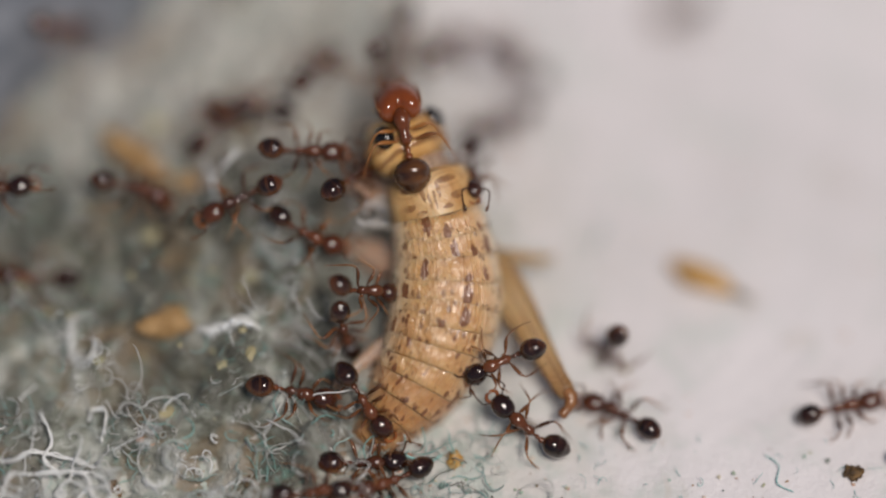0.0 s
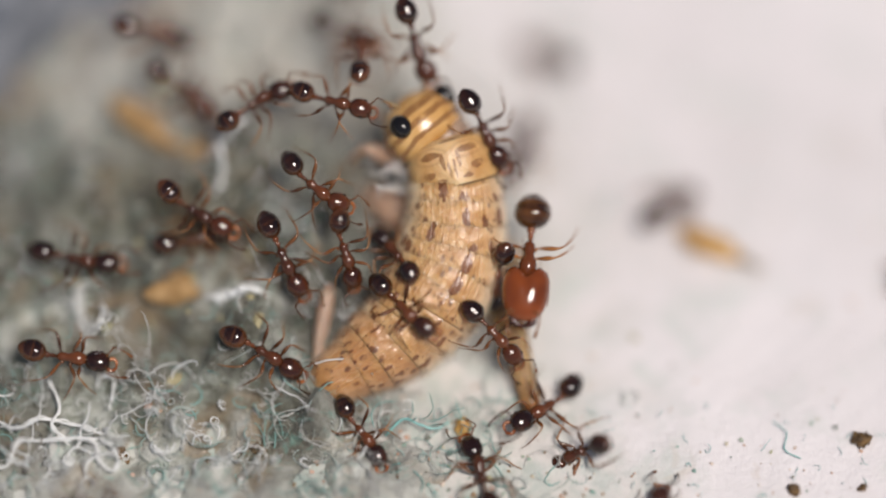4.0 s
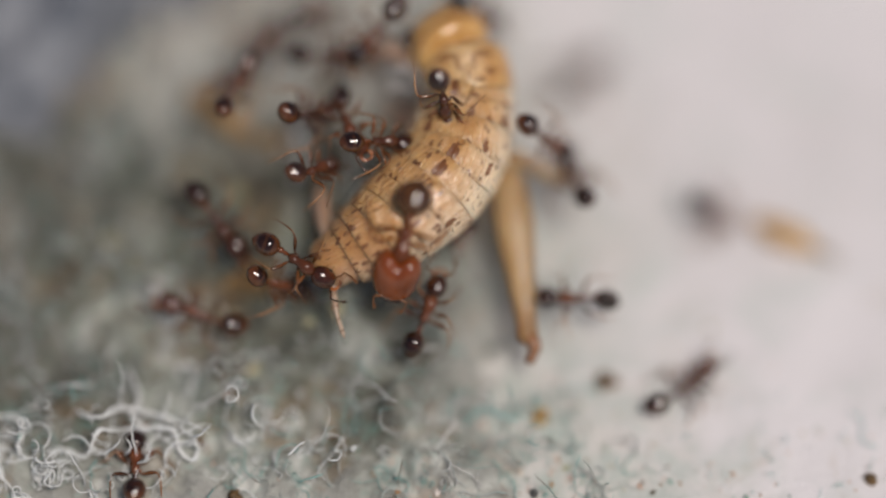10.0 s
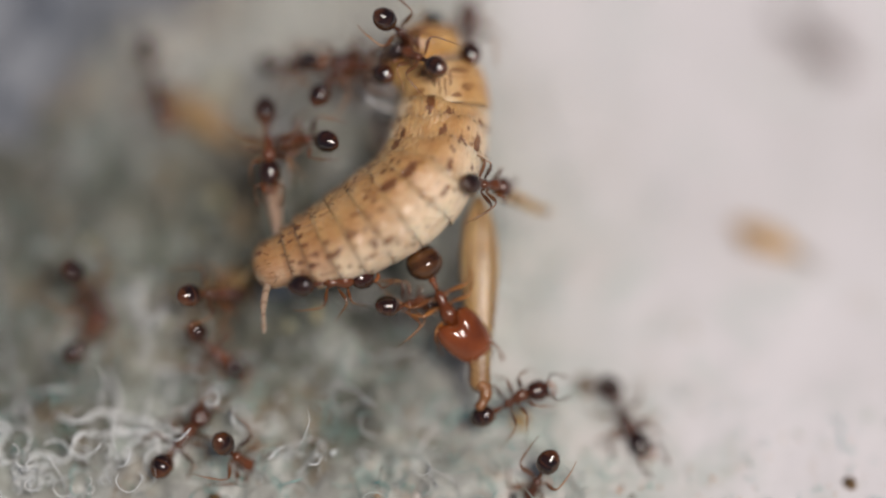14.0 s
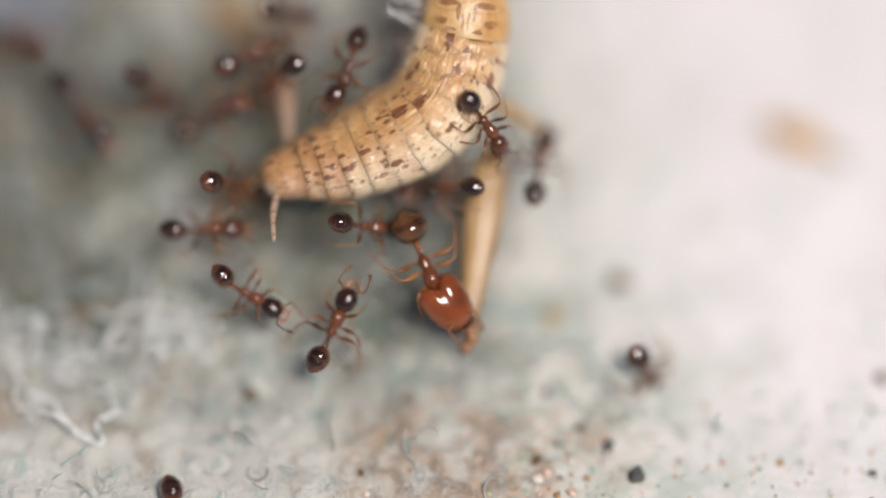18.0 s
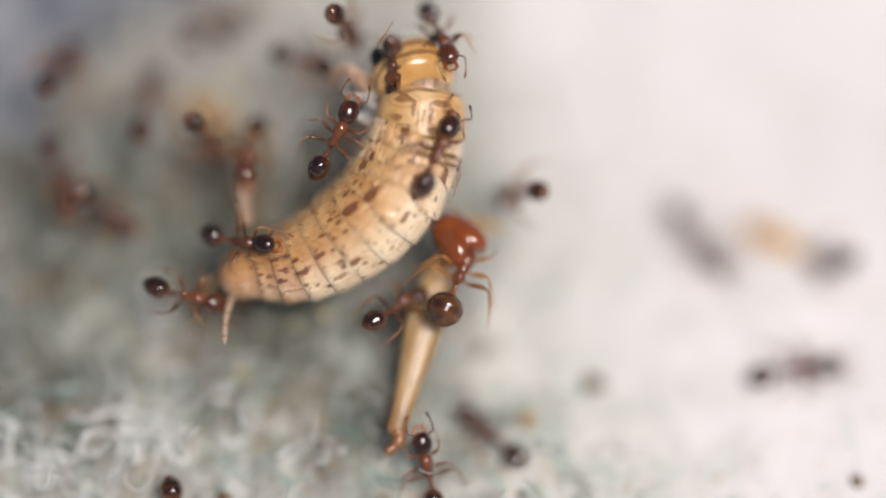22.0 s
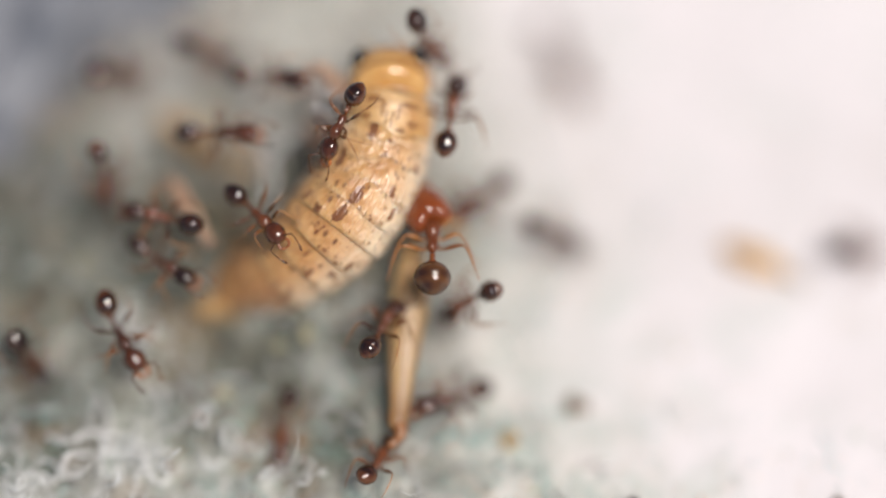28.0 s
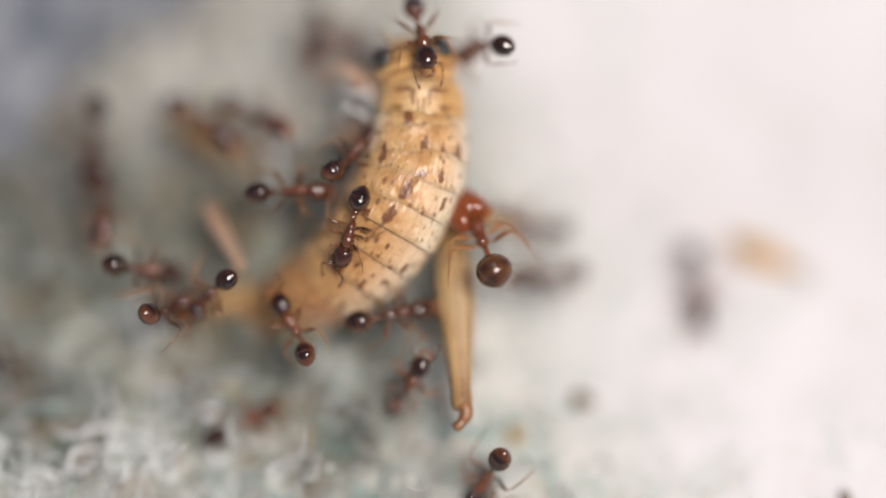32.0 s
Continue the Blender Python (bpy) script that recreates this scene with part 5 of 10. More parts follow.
    walk(cricket_parts["r3"], [(0, at(-2.46, 0.48, -0.14, 2, 1, -25)), (1, at(-2.45, 0.83, -0.14, 1, 2, -33)), (2, at(-2.43, 1.25, -0.10, -2, 3, -41)), 
        (5, at(-2.24, 0.70, -0.10, -6, 3, -38)), (6, at(-2.19, 0.78, -0.20, -5, 1, -34)), (7, at(-2.35, 0.83, -0.18, -5, 0, -39)), 
        (8, at(-2.41, 0.67, 0.33, -11, 13, -42)), (9, at(-2.04, 0.73, 0.39, -20, 29, -44)), (10, at(-2.29, 0.82, 0.05, -25, 8, -43)), 
        (11, at(-2.54, 0.86, -0.14, -33, -1, -51)), (12, at(-2.57, 0.90, -0.14, -43, -2, -42)), (13, at(-2.67, 0.68, -0.25, -36, -7, -45)), 
        (14, at(-2.35, 1.00, -0.11, -37, -5, -54)), (15, at(-2.14, 0.97, 0.03, -48, 3, -61)), (18, at(-2.48, 0.74, -0.13, -49, -2, -46)), 
        (19, at(-2.64, 0.68, -0.13, -49, -2, -43)), (20, at(-2.52, 0.71, -0.13, -49, -2, -43)), (21, at(-2.57, 0.84, -0.11, -49, -3, -36)), 
        (22, at(-2.33, 0.74, -0.20, -47, -8, -38)), (23, at(-2.15, 0.70, -0.20, -47, -8, -44)), (24, at(-2.05, 0.68, -0.25, -45, -12, -39)), 
        (25, at(-2.29, 0.72, -0.30, -37, -20, -38)), (28, at(-2.19, 0.45, -0.17, -26, -7, -25)), (29, at(-2.55, 0.44, -0.16, -25, -9, -27)), 
        (30, at(-2.50, 0.40, -0.11, -27, -10, -15)), (31, at(-2.61, 0.44, -0.12, -25, -9, -21)), (32, at(-2.30, 0.46, -0.10, -24, -9, -28))])
    walk(cricket_parts["r4"], [(0, at(-2.82, 0.68, -0.13, 2, 2, -32)), (1, at(-2.76, 1.06, -0.12, 1, 3, -39)), (2, at(-2.80, 1.59, -0.06, -2, 5, -45)), 
        (5, at(-2.58, 1.00, -0.07, -6, 5, -46)), (6, at(-2.60, 1.08, -0.19, -5, 2, -41)), (7, at(-2.78, 1.21, -0.17, -5, 1, -45)), 
        (8, at(-2.77, 1.05, 0.45, -10, 14, -50)), (9, at(-2.43, 1.16, 0.72, -20, 30, -50)), (10, at(-2.64, 1.19, 0.12, -24, 9, -50)), 
        (11, at(-2.84, 1.30, -0.15, -32, -1, -59)), (12, at(-2.92, 1.27, -0.16, -42, -2, -50)), (13, at(-3.05, 1.12, -0.33, -34, -8, -53)), 
        (14, at(-2.63, 1.46, -0.16, -35, -6, -62)), (15, at(-2.34, 1.42, 0.06, -48, 3, -70)), (18, at(-2.79, 1.13, -0.15, -49, -1, -55)), 
        (19, at(-2.98, 1.07, -0.15, -49, -1, -52)), (20, at(-2.84, 1.07, -0.15, -49, -2, -53)), (21, at(-2.89, 1.11, -0.13, -49, -2, -44)), 
        (22, at(-2.71, 1.08, -0.28, -47, -8, -45)), (23, at(-2.45, 1.03, -0.28, -47, -10, -52)), (24, at(-2.41, 1.01, -0.41, -44, -16, -46)), 
        (25, at(-2.62, 1.03, -0.56, -35, -28, -46)), (28, at(-2.60, 0.68, -0.32, -26, -14, -31)), (29, at(-2.97, 0.70, -0.35, -24, -16, -33)), 
        (30, at(-2.98, 0.55, -0.31, -26, -17, -19)), (31, at(-3.01, 0.63, -0.30, -24, -17, -27)), (32, at(-2.75, 0.74, -0.29, -23, -16, -34))])
    walk(cricket_parts["r5"], [(0, at(-3.16, 0.92, -0.11, 2, 2, -38)), (1, at(-3.05, 1.31, -0.11, 1, 2, -43)), (2, at(-3.13, 1.94, -0.02, -2, 4, -48)), 
        (5, at(-2.88, 1.36, -0.03, -6, 5, -55)), (6, at(-2.95, 1.44, -0.16, -5, 3, -51)), (7, at(-3.15, 1.64, -0.17, -4, 1, -53)), 
        (8, at(-3.08, 1.46, 0.58, -9, 13, -57)), (9, at(-2.77, 1.63, 1.04, -19, 26, -58)), (10, at(-2.94, 1.57, 0.19, -24, 6, -54)), 
        (11, at(-3.10, 1.78, -0.15, -32, 0, -63)), (12, at(-3.22, 1.66, -0.17, -41, -1, -55)), (13, at(-3.38, 1.59, -0.41, -33, -8, -58)), 
        (14, at(-2.87, 1.95, -0.22, -35, -6, -66)), (15, at(-2.50, 1.90, 0.09, -48, 3, -72)), (18, at(-3.06, 1.54, -0.15, -49, 0, -59)), 
        (19, at(-3.28, 1.49, -0.16, -49, 0, -57)), (20, at(-3.11, 1.47, -0.15, -49, 0, -58)), (21, at(-3.17, 1.42, -0.14, -48, -2, -52)), 
        (22, at(-3.05, 1.45, -0.35, -47, -8, -51)), (23, at(-2.72, 1.41, -0.39, -46, -12, -56)), (24, at(-2.73, 1.39, -0.60, -44, -20, -52)), 
        (25, at(-2.91, 1.40, -0.87, -34, -32, -52)), (28, at(-2.96, 0.94, -0.54, -25, -23, -37)), (29, at(-3.37, 1.00, -0.60, -24, -25, -39)), 
        (30, at(-3.44, 0.75, -0.57, -25, -26, -27)), (31, at(-3.39, 0.87, -0.55, -23, -26, -36)), (32, at(-3.18, 1.08, -0.53, -22, -24, -41))])
    walk(cricket_parts["r6"], [(0, at(-3.49, 1.21, -0.11, 3, 0, -45)), (1, at(-3.35, 1.59, -0.10, 1, 0, -45)), (2, at(-3.43, 2.29, 0.01, -2, 2, -51)), 
        (5, at(-3.12, 1.78, 0.01, -6, 6, -65)), (6, at(-3.20, 1.85, -0.14, -4, 3, -67)), (7, at(-3.41, 2.07, -0.16, -4, 0, -67)), 
        (8, at(-3.32, 1.88, 0.68, -9, 11, -65)), (9, at(-3.02, 2.10, 1.25, -19, 16, -69)), (10, at(-3.21, 1.95, 0.22, -24, 1, -57)), 
        (11, at(-3.33, 2.22, -0.15, -32, 1, -65)), (12, at(-3.48, 2.07, -0.18, -40, 0, -60)), (13, at(-3.65, 2.05, -0.49, -33, -10, -62)), 
        (14, at(-3.07, 2.40, -0.27, -35, -6, -68)), (15, at(-2.65, 2.37, 0.11, -48, 3, -72)), (18, at(-3.30, 1.95, -0.15, -49, 2, -60)), 
        (19, at(-3.52, 1.89, -0.15, -49, 3, -61)), (20, at(-3.36, 1.88, -0.15, -49, 2, -63)), (21, at(-3.41, 1.77, -0.15, -48, -1, -61)), 
        (22, at(-3.33, 1.84, -0.41, -47, -7, -58)), (23, at(-2.96, 1.81, -0.52, -46, -14, -60)), (24, at(-3.00, 1.81, -0.84, -43, -23, -61)), 
        (25, at(-3.16, 1.80, -1.24, -34, -34, -58)), (28, at(-3.30, 1.26, -0.86, -24, -32, -46)), (29, at(-3.72, 1.36, -0.94, -23, -32, -46)), 
        (30, at(-3.85, 1.03, -0.92, -23, -33, -39)), (31, at(-3.71, 1.19, -0.88, -22, -32, -47)), (32, at(-3.53, 1.48, -0.86, -21, -31, -51))])
    walk(cricket_parts["r7"], [(0, at(-3.81, 1.57, -0.11, 3, -1, -52)), (1, at(-3.66, 1.92, -0.10, 2, -1, -49)), (2, at(-3.69, 2.65, 0.02, -2, 1, -57)), 
        (5, at(-3.30, 2.29, 0.07, -6, 6, -75)), (6, at(-3.33, 2.33, -0.11, -4, 4, -81)), (7, at(-3.54, 2.53, -0.16, -3, 1, -81)), 
        (8, at(-3.47, 2.32, 0.76, -8, 9, -76)), (9, at(-3.14, 2.59, 1.35, -19, 7, -81)), (10, at(-3.41, 2.31, 0.21, -23, -4, -64)), 
        (11, at(-3.50, 2.64, -0.14, -31, 2, -71)), (12, at(-3.68, 2.51, -0.17, -40, 1, -69)), (13, at(-3.84, 2.49, -0.58, -31, -11, -71)), 
        (14, at(-3.20, 2.82, -0.31, -34, -6, -75)), (15, at(-2.78, 2.82, 0.13, -48, 2, -77)), (18, at(-3.51, 2.37, -0.12, -49, 5, -66)), 
        (19, at(-3.70, 2.28, -0.12, -49, 5, -70)), (20, at(-3.54, 2.33, -0.12, -49, 4, -71)), (21, at(-3.58, 2.17, -0.15, -48, 0, -72)), 
        (22, at(-3.54, 2.25, -0.46, -46, -5, -67)), (23, at(-3.18, 2.25, -0.66, -46, -14, -66)), (24, at(-3.19, 2.28, -1.10, -43, -26, -69)), 
        (25, at(-3.35, 2.26, -1.61, -33, -37, -66)), (28, at(-3.57, 1.64, -1.25, -23, -38, -54)), (29, at(-4.03, 1.78, -1.34, -22, -39, -53)), 
        (30, at(-4.20, 1.42, -1.32, -22, -39, -49)), (31, at(-3.97, 1.61, -1.28, -21, -38, -57)), (32, at(-3.82, 1.97, -1.25, -20, -36, -60))])
    walk(cricket_parts["r8"], [(0, at(-4.11, 1.99, -0.12, 3, -1, -55)), (1, at(-3.96, 2.28, -0.12, 2, -1, -50)), (2, at(-3.91, 3.01, 0.03, -2, 1, -59)), 
        (5, at(-3.43, 2.85, 0.13, -6, 6, -79)), (6, at(-3.39, 2.86, -0.07, -4, 4, -86)), (7, at(-3.58, 3.02, -0.15, -3, 1, -88)), 
        (8, at(-3.55, 2.78, 0.83, -8, 8, -81)), (9, at(-3.19, 3.10, 1.38, -19, 2, -87)), (10, at(-3.58, 2.68, 0.17, -23, -6, -67)), 
        (11, at(-3.62, 3.06, -0.12, -31, 2, -74)), (12, at(-3.84, 2.96, -0.16, -40, 1, -72)), (13, at(-3.98, 2.95, -0.67, -31, -11, -75)), 
        (14, at(-3.30, 3.25, -0.36, -34, -6, -79)), (15, at(-2.88, 3.28, 0.15, -48, 2, -79)), (18, at(-3.68, 2.79, -0.07, -49, 6, -69)), 
        (19, at(-3.83, 2.68, -0.07, -49, 6, -74)), (20, at(-3.69, 2.80, -0.07, -49, 5, -74)), (21, at(-3.70, 2.62, -0.15, -48, 0, -76)), 
        (22, at(-3.70, 2.68, -0.50, -46, -5, -71)), (23, at(-3.37, 2.73, -0.80, -46, -14, -69)), (24, at(-3.34, 2.79, -1.36, -42, -27, -73)), 
        (25, at(-3.51, 2.77, -1.99, -32, -38, -69)), (28, at(-3.83, 2.08, -1.65, -23, -41, -57)), (29, at(-4.30, 2.24, -1.73, -22, -41, -56)), 
        (30, at(-4.52, 1.87, -1.74, -22, -41, -53)), (31, at(-4.21, 2.10, -1.67, -20, -40, -61)), (32, at(-4.05, 2.51, -1.63, -20, -38, -64))])
    walk(cricket_parts["r9"], [(0, at(-4.40, 2.41, -0.14, 3, -1, -55)), (1, at(-4.27, 2.65, -0.13, 2, -1, -50)), (2, at(-4.13, 3.38, 0.04, -2, 1, -59)), 
        (5, at(-3.54, 3.43, 0.20, -6, 6, -78)), (6, at(-3.42, 3.41, -0.04, -4, 4, -85)), (7, at(-3.59, 3.51, -0.15, -3, 1, -87)), 
        (8, at(-3.63, 3.24, 0.90, -8, 8, -80)), (9, at(-3.22, 3.62, 1.40, -19, 3, -86)), (10, at(-3.73, 3.06, 0.13, -23, -6, -67)), 
        (11, at(-3.74, 3.48, -0.10, -31, 2, -74)), (12, at(-3.99, 3.43, -0.15, -40, 1, -71)), (13, at(-4.10, 3.40, -0.76, -31, -11, -74)), 
        (14, at(-3.38, 3.67, -0.41, -34, -6, -78)), (15, at(-2.97, 3.74, 0.17, -48, 2, -78)), (18, at(-3.85, 3.22, -0.03, -49, 6, -69)), 
        (19, at(-3.94, 3.08, -0.02, -49, 6, -73)), (20, at(-3.83, 3.28, -0.03, -49, 5, -73)), (21, at(-3.81, 3.07, -0.15, -48, 0, -75)), 
        (22, at(-3.85, 3.12, -0.54, -46, -5, -70)), (23, at(-3.56, 3.22, -0.94, -46, -14, -68)), (24, at(-3.48, 3.32, -1.62, -42, -27, -72)), 
        (25, at(-3.66, 3.29, -2.37, -33, -38, -68)), (28, at(-4.08, 2.53, -2.05, -23, -41, -56)), (29, at(-4.57, 2.73, -2.14, -22, -41, -56)), 
        (30, at(-4.83, 2.34, -2.14, -22, -41, -52)), (31, at(-4.43, 2.59, -2.07, -20, -40, -61)), (32, at(-4.27, 3.08, -2.01, -20, -38, -63))])
    walk(cricket_parts["hind_leg"], [(0, at(-1.75, -0.80, -0.62, 1, -14, -168)), (1, at(-1.46, -0.69, -0.63, 1, -15, -172)), (2, at(-2.03, -0.34, -0.57, 0, -17, 178)), 
        (5, at(-2.34, -0.31, -0.59, 0, -17, 178)), (6, at(-2.40, -0.35, -0.68, 0, -14, 178)), (7, at(-2.54, -0.17, -0.61, 0, -10, -179)), 
        (8, at(-2.54, -0.26, -0.30, 0, 1, -180)), (9, at(-2.49, 0.07, -0.53, 0, -6, 179)), (10, at(-2.52, -0.64, -0.57, 0, -1, 180)), 
        (11, at(-2.38, -0.72, -0.60, 0, 0, 178)), (12, at(-2.79, -0.73, -0.69, -1, 0, 177)), (13, at(-2.78, -0.63, -0.76, -1, 8, 178)), 
        (14, at(-2.98, -0.50, -0.77, -2, 7, 175)), (15, at(-3.01, -0.48, -0.44, -1, -9, 158)), (18, at(-3.37, -0.93, -0.49, 0, -9, 179)), 
        (19, at(-2.52, -0.64, -0.52, 0, -10, 172)), (20, at(-3.33, -0.54, -0.46, 0, -8, 173)), (21, at(-3.40, -0.66, -0.45, 0, -7, 176)), 
        (22, at(-3.52, -0.80, -0.63, -1, -7, 172)), (23, at(-3.37, -0.48, -0.67, -1, -6, 168)), (24, at(-3.02, -0.38, -0.80, -1, -5, 175)), 
        (25, at(-3.47, -0.33, -0.88, -2, 0, 172)), (28, at(-3.12, -1.17, -0.63, 1, -4, -173)), (29, at(-2.96, -1.20, -0.57, 2, -5, -170)), 
        (30, at(-2.85, -1.22, -0.56, 3, -7, -163)), (31, at(-3.23, -0.95, -0.53, 2, -5, -167)), (32, at(-3.17, -0.81, -0.63, 1, -7, -175))])
    walk(cricket_parts["middle_leg"], [(0, at(-1.59, -0.85, -0.64, 4, 21, -112)), (1, at(-1.48, -0.70, -0.63, 4, 23, -112)), (2, at(-1.79, -0.38, -0.64, 0, 21, -124)), 
        (5, at(-1.77, -0.45, -0.64, 0, 24, -151)), (6, at(-1.63, -0.48, -0.72, 1, 25, -151)), (7, at(-2.22, -0.47, -0.72, 4, 23, -130)), 
        (8, at(-2.16, -0.51, -0.34, 6, 28, -137)), (9, at(-2.29, -0.42, -0.47, 5, 27, -122)), (10, at(-1.79, -0.72, -0.52, 10, 21, -123)), 
        (11, at(-1.86, -0.87, -0.60, 11, 21, -111)), (12, at(-2.09, -0.76, -0.65, 11, 21, -111)), (13, at(-1.95, -0.91, -0.64, 19, 26, -114)), 
        (14, at(-2.07, -0.84, -0.64, 16, 26, -115)), (15, at(-1.91, -0.76, -0.52, 1, 17, -128)), (18, at(-1.77, -0.90, -0.63, 1, 18, -115)), 
        (19, at(-2.07, -1.10, -0.63, 1, 18, -128)), (20, at(-2.06, -0.94, -0.63, 1, 17, -132)), (21, at(-2.08, -1.00, -0.61, 2, 19, -130)), 
        (22, at(-2.17, -0.94, -0.68, 5, 34, -89)), (23, at(-2.17, -0.82, -0.69, 4, 21, -117)), (24, at(-2.15, -0.71, -0.75, 7, 24, -124)), 
        (25, at(-2.16, -0.80, -0.75, 13, 29, -118)), (28, at(-1.65, -0.97, -0.63, 8, 24, -108)), (29, at(-1.85, -0.99, -0.59, 10, 17, -96)), 
        (30, at(-1.72, -0.95, -0.53, 10, 22, -100)), (31, at(-2.06, -0.97, -0.57, 10, 21, -101)), (32, at(-2.15, -0.88, -0.61, 9, 23, -106))])
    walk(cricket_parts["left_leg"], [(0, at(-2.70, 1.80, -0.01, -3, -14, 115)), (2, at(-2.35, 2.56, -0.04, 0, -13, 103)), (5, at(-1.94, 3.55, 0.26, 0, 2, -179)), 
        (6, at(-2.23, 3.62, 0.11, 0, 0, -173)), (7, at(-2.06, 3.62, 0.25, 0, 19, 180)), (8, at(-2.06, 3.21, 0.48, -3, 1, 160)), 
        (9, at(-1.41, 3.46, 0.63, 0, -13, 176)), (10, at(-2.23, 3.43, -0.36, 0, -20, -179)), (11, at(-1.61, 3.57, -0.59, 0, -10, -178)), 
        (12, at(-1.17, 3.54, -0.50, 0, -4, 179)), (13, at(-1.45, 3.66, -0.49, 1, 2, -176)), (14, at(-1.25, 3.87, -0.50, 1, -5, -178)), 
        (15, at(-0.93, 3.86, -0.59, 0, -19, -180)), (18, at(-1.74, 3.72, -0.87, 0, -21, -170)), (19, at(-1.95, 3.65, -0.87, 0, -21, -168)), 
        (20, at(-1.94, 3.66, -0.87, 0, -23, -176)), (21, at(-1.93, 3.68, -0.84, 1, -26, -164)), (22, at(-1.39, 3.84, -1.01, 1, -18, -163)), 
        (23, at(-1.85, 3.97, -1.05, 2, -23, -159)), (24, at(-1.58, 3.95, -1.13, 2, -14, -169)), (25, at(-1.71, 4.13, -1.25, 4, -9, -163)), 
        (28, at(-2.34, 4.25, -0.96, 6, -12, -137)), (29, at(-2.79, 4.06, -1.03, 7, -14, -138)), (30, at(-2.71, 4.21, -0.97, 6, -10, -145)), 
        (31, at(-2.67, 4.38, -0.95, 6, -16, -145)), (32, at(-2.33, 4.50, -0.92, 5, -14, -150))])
    walk(stub, [(t, at(3.4, 0, 0) @ pose(0, 0, 0, 0, 0, turn) @ at(-3.4, 0, 0)) for t, turn in ((0, 0), (8, 0), (9, 15), (10, 38), (15, 38), (28, 26), (32, 22))])
    walk(soldiers[0], [(0, at(-0.64, 2.48, 3.10, -2, -22, 102)), (1, at(-0.93, 1.09, 2.96, -11, -4, 163)), (2, at(-0.42, 0.81, 2.61, -12, 1, 173)), (2.6, at(0.28, 0.26, 2.87, -10, 6, -160)),
        (3.1, at(0.85, -0.15, 2.92, -7, 8, -136)), (3.6, at(1.43, -0.41, 2.46, -3, 9, -113)), (4.2, at(2.13, -0.49, 1.12, 2, 8, -85)), (5, at(3.05, -0.75, -0.10, 6, 3, -48)),
        (5.5, at(3.37, -1.11, -0.05, 9, 27, -112)), (6, at(3.69, -1.47, -0.01, -18, 37, 169)), (6.5, at(3.13, -1.23, -0.06, -17, 13, 131)), (7, at(2.56, -0.98, -0.11, -1, -6, 93)),
        (8, at(2.12, -0.69, 0.20, 10, -69, 65)), (8.5, at(0.98, -0.63, 1.52, -28, -43, 146)), (9, at(-0.17, -0.57, 2.83, -15, -12, -172)), (9.5, at(-1.31, -0.73, 2.99, -21, 14, -142)),
        (10, at(-2.45, -0.89, 3.14, -11, 40, -107)), (10.5, at(-2.45, -1.40, 2.71, 7, 35, -61)), (11, at(-2.46, -1.92, 2.27, 16, 22, -22)), (12, at(-2.15, -1.65, 2.64, 17, 24, -22)),
        (13, at(-2.08, -2.03, 3.03, 12, 27, -35)), (14, at(-1.28, -1.77, 1.84, 7, 25, -62)), (15, at(-2.11, -2.37, 1.80, 2, 28, -80)), (18, at(-2.36, -3.48, 1.89, 6, 25, -64)),
        (19, at(-3.41, -3.14, 1.98, 5, 26, -69)), (20, at(-3.15, -2.67, 1.96, 24, 20, -6)), (21, at(-2.01, -2.01, 2.17, 15, -6, 50)), (22, at(-1.09, -1.58, 2.41, 15, -7, 67)),
        (23, at(-0.88, -1.51, 2.69, 5, -2, 70)), (24, at(-1.11, -1.04, 2.78, 6, -2, 90)), (25, at(-1.30, -1.02, 2.87, 3, 4, 79)), (28, at(-1.21, -0.64, 2.83, 0, 2, 90)),
        (29, at(-1.12, -0.35, 3.13, 9, 6, 90)), (30, at(-1.42, -0.06, 3.26, 13, 2, 80)), (31, at(-1.06, -0.21, 3.30, 7, 4, 97)), (32, at(-0.27, -0.72, 2.96, -3, 4, 108))])
    walk(soldiers[1], [(0, at(15.87, 0.66, -0.06, -9, 1, -177)), (2, at(14.87, 0.16, -0.06, -9, 1, -177)), (5, at(9.56, -0.71, -0.10, -9, 1, -177)), (6, at(8.59, -2.03, -0.12, -5, 4, -112)),
        (7, at(8.62, -2.43, -0.12, -7, 5, -118)), (8, at(7.53, -3.18, -0.10, -9, 3, -131)), (9, at(11.30, -4.89, -0.04, -9, 3, -131)), (32, at(12.31, -5.10, -0.04, -9, 3, -131))])
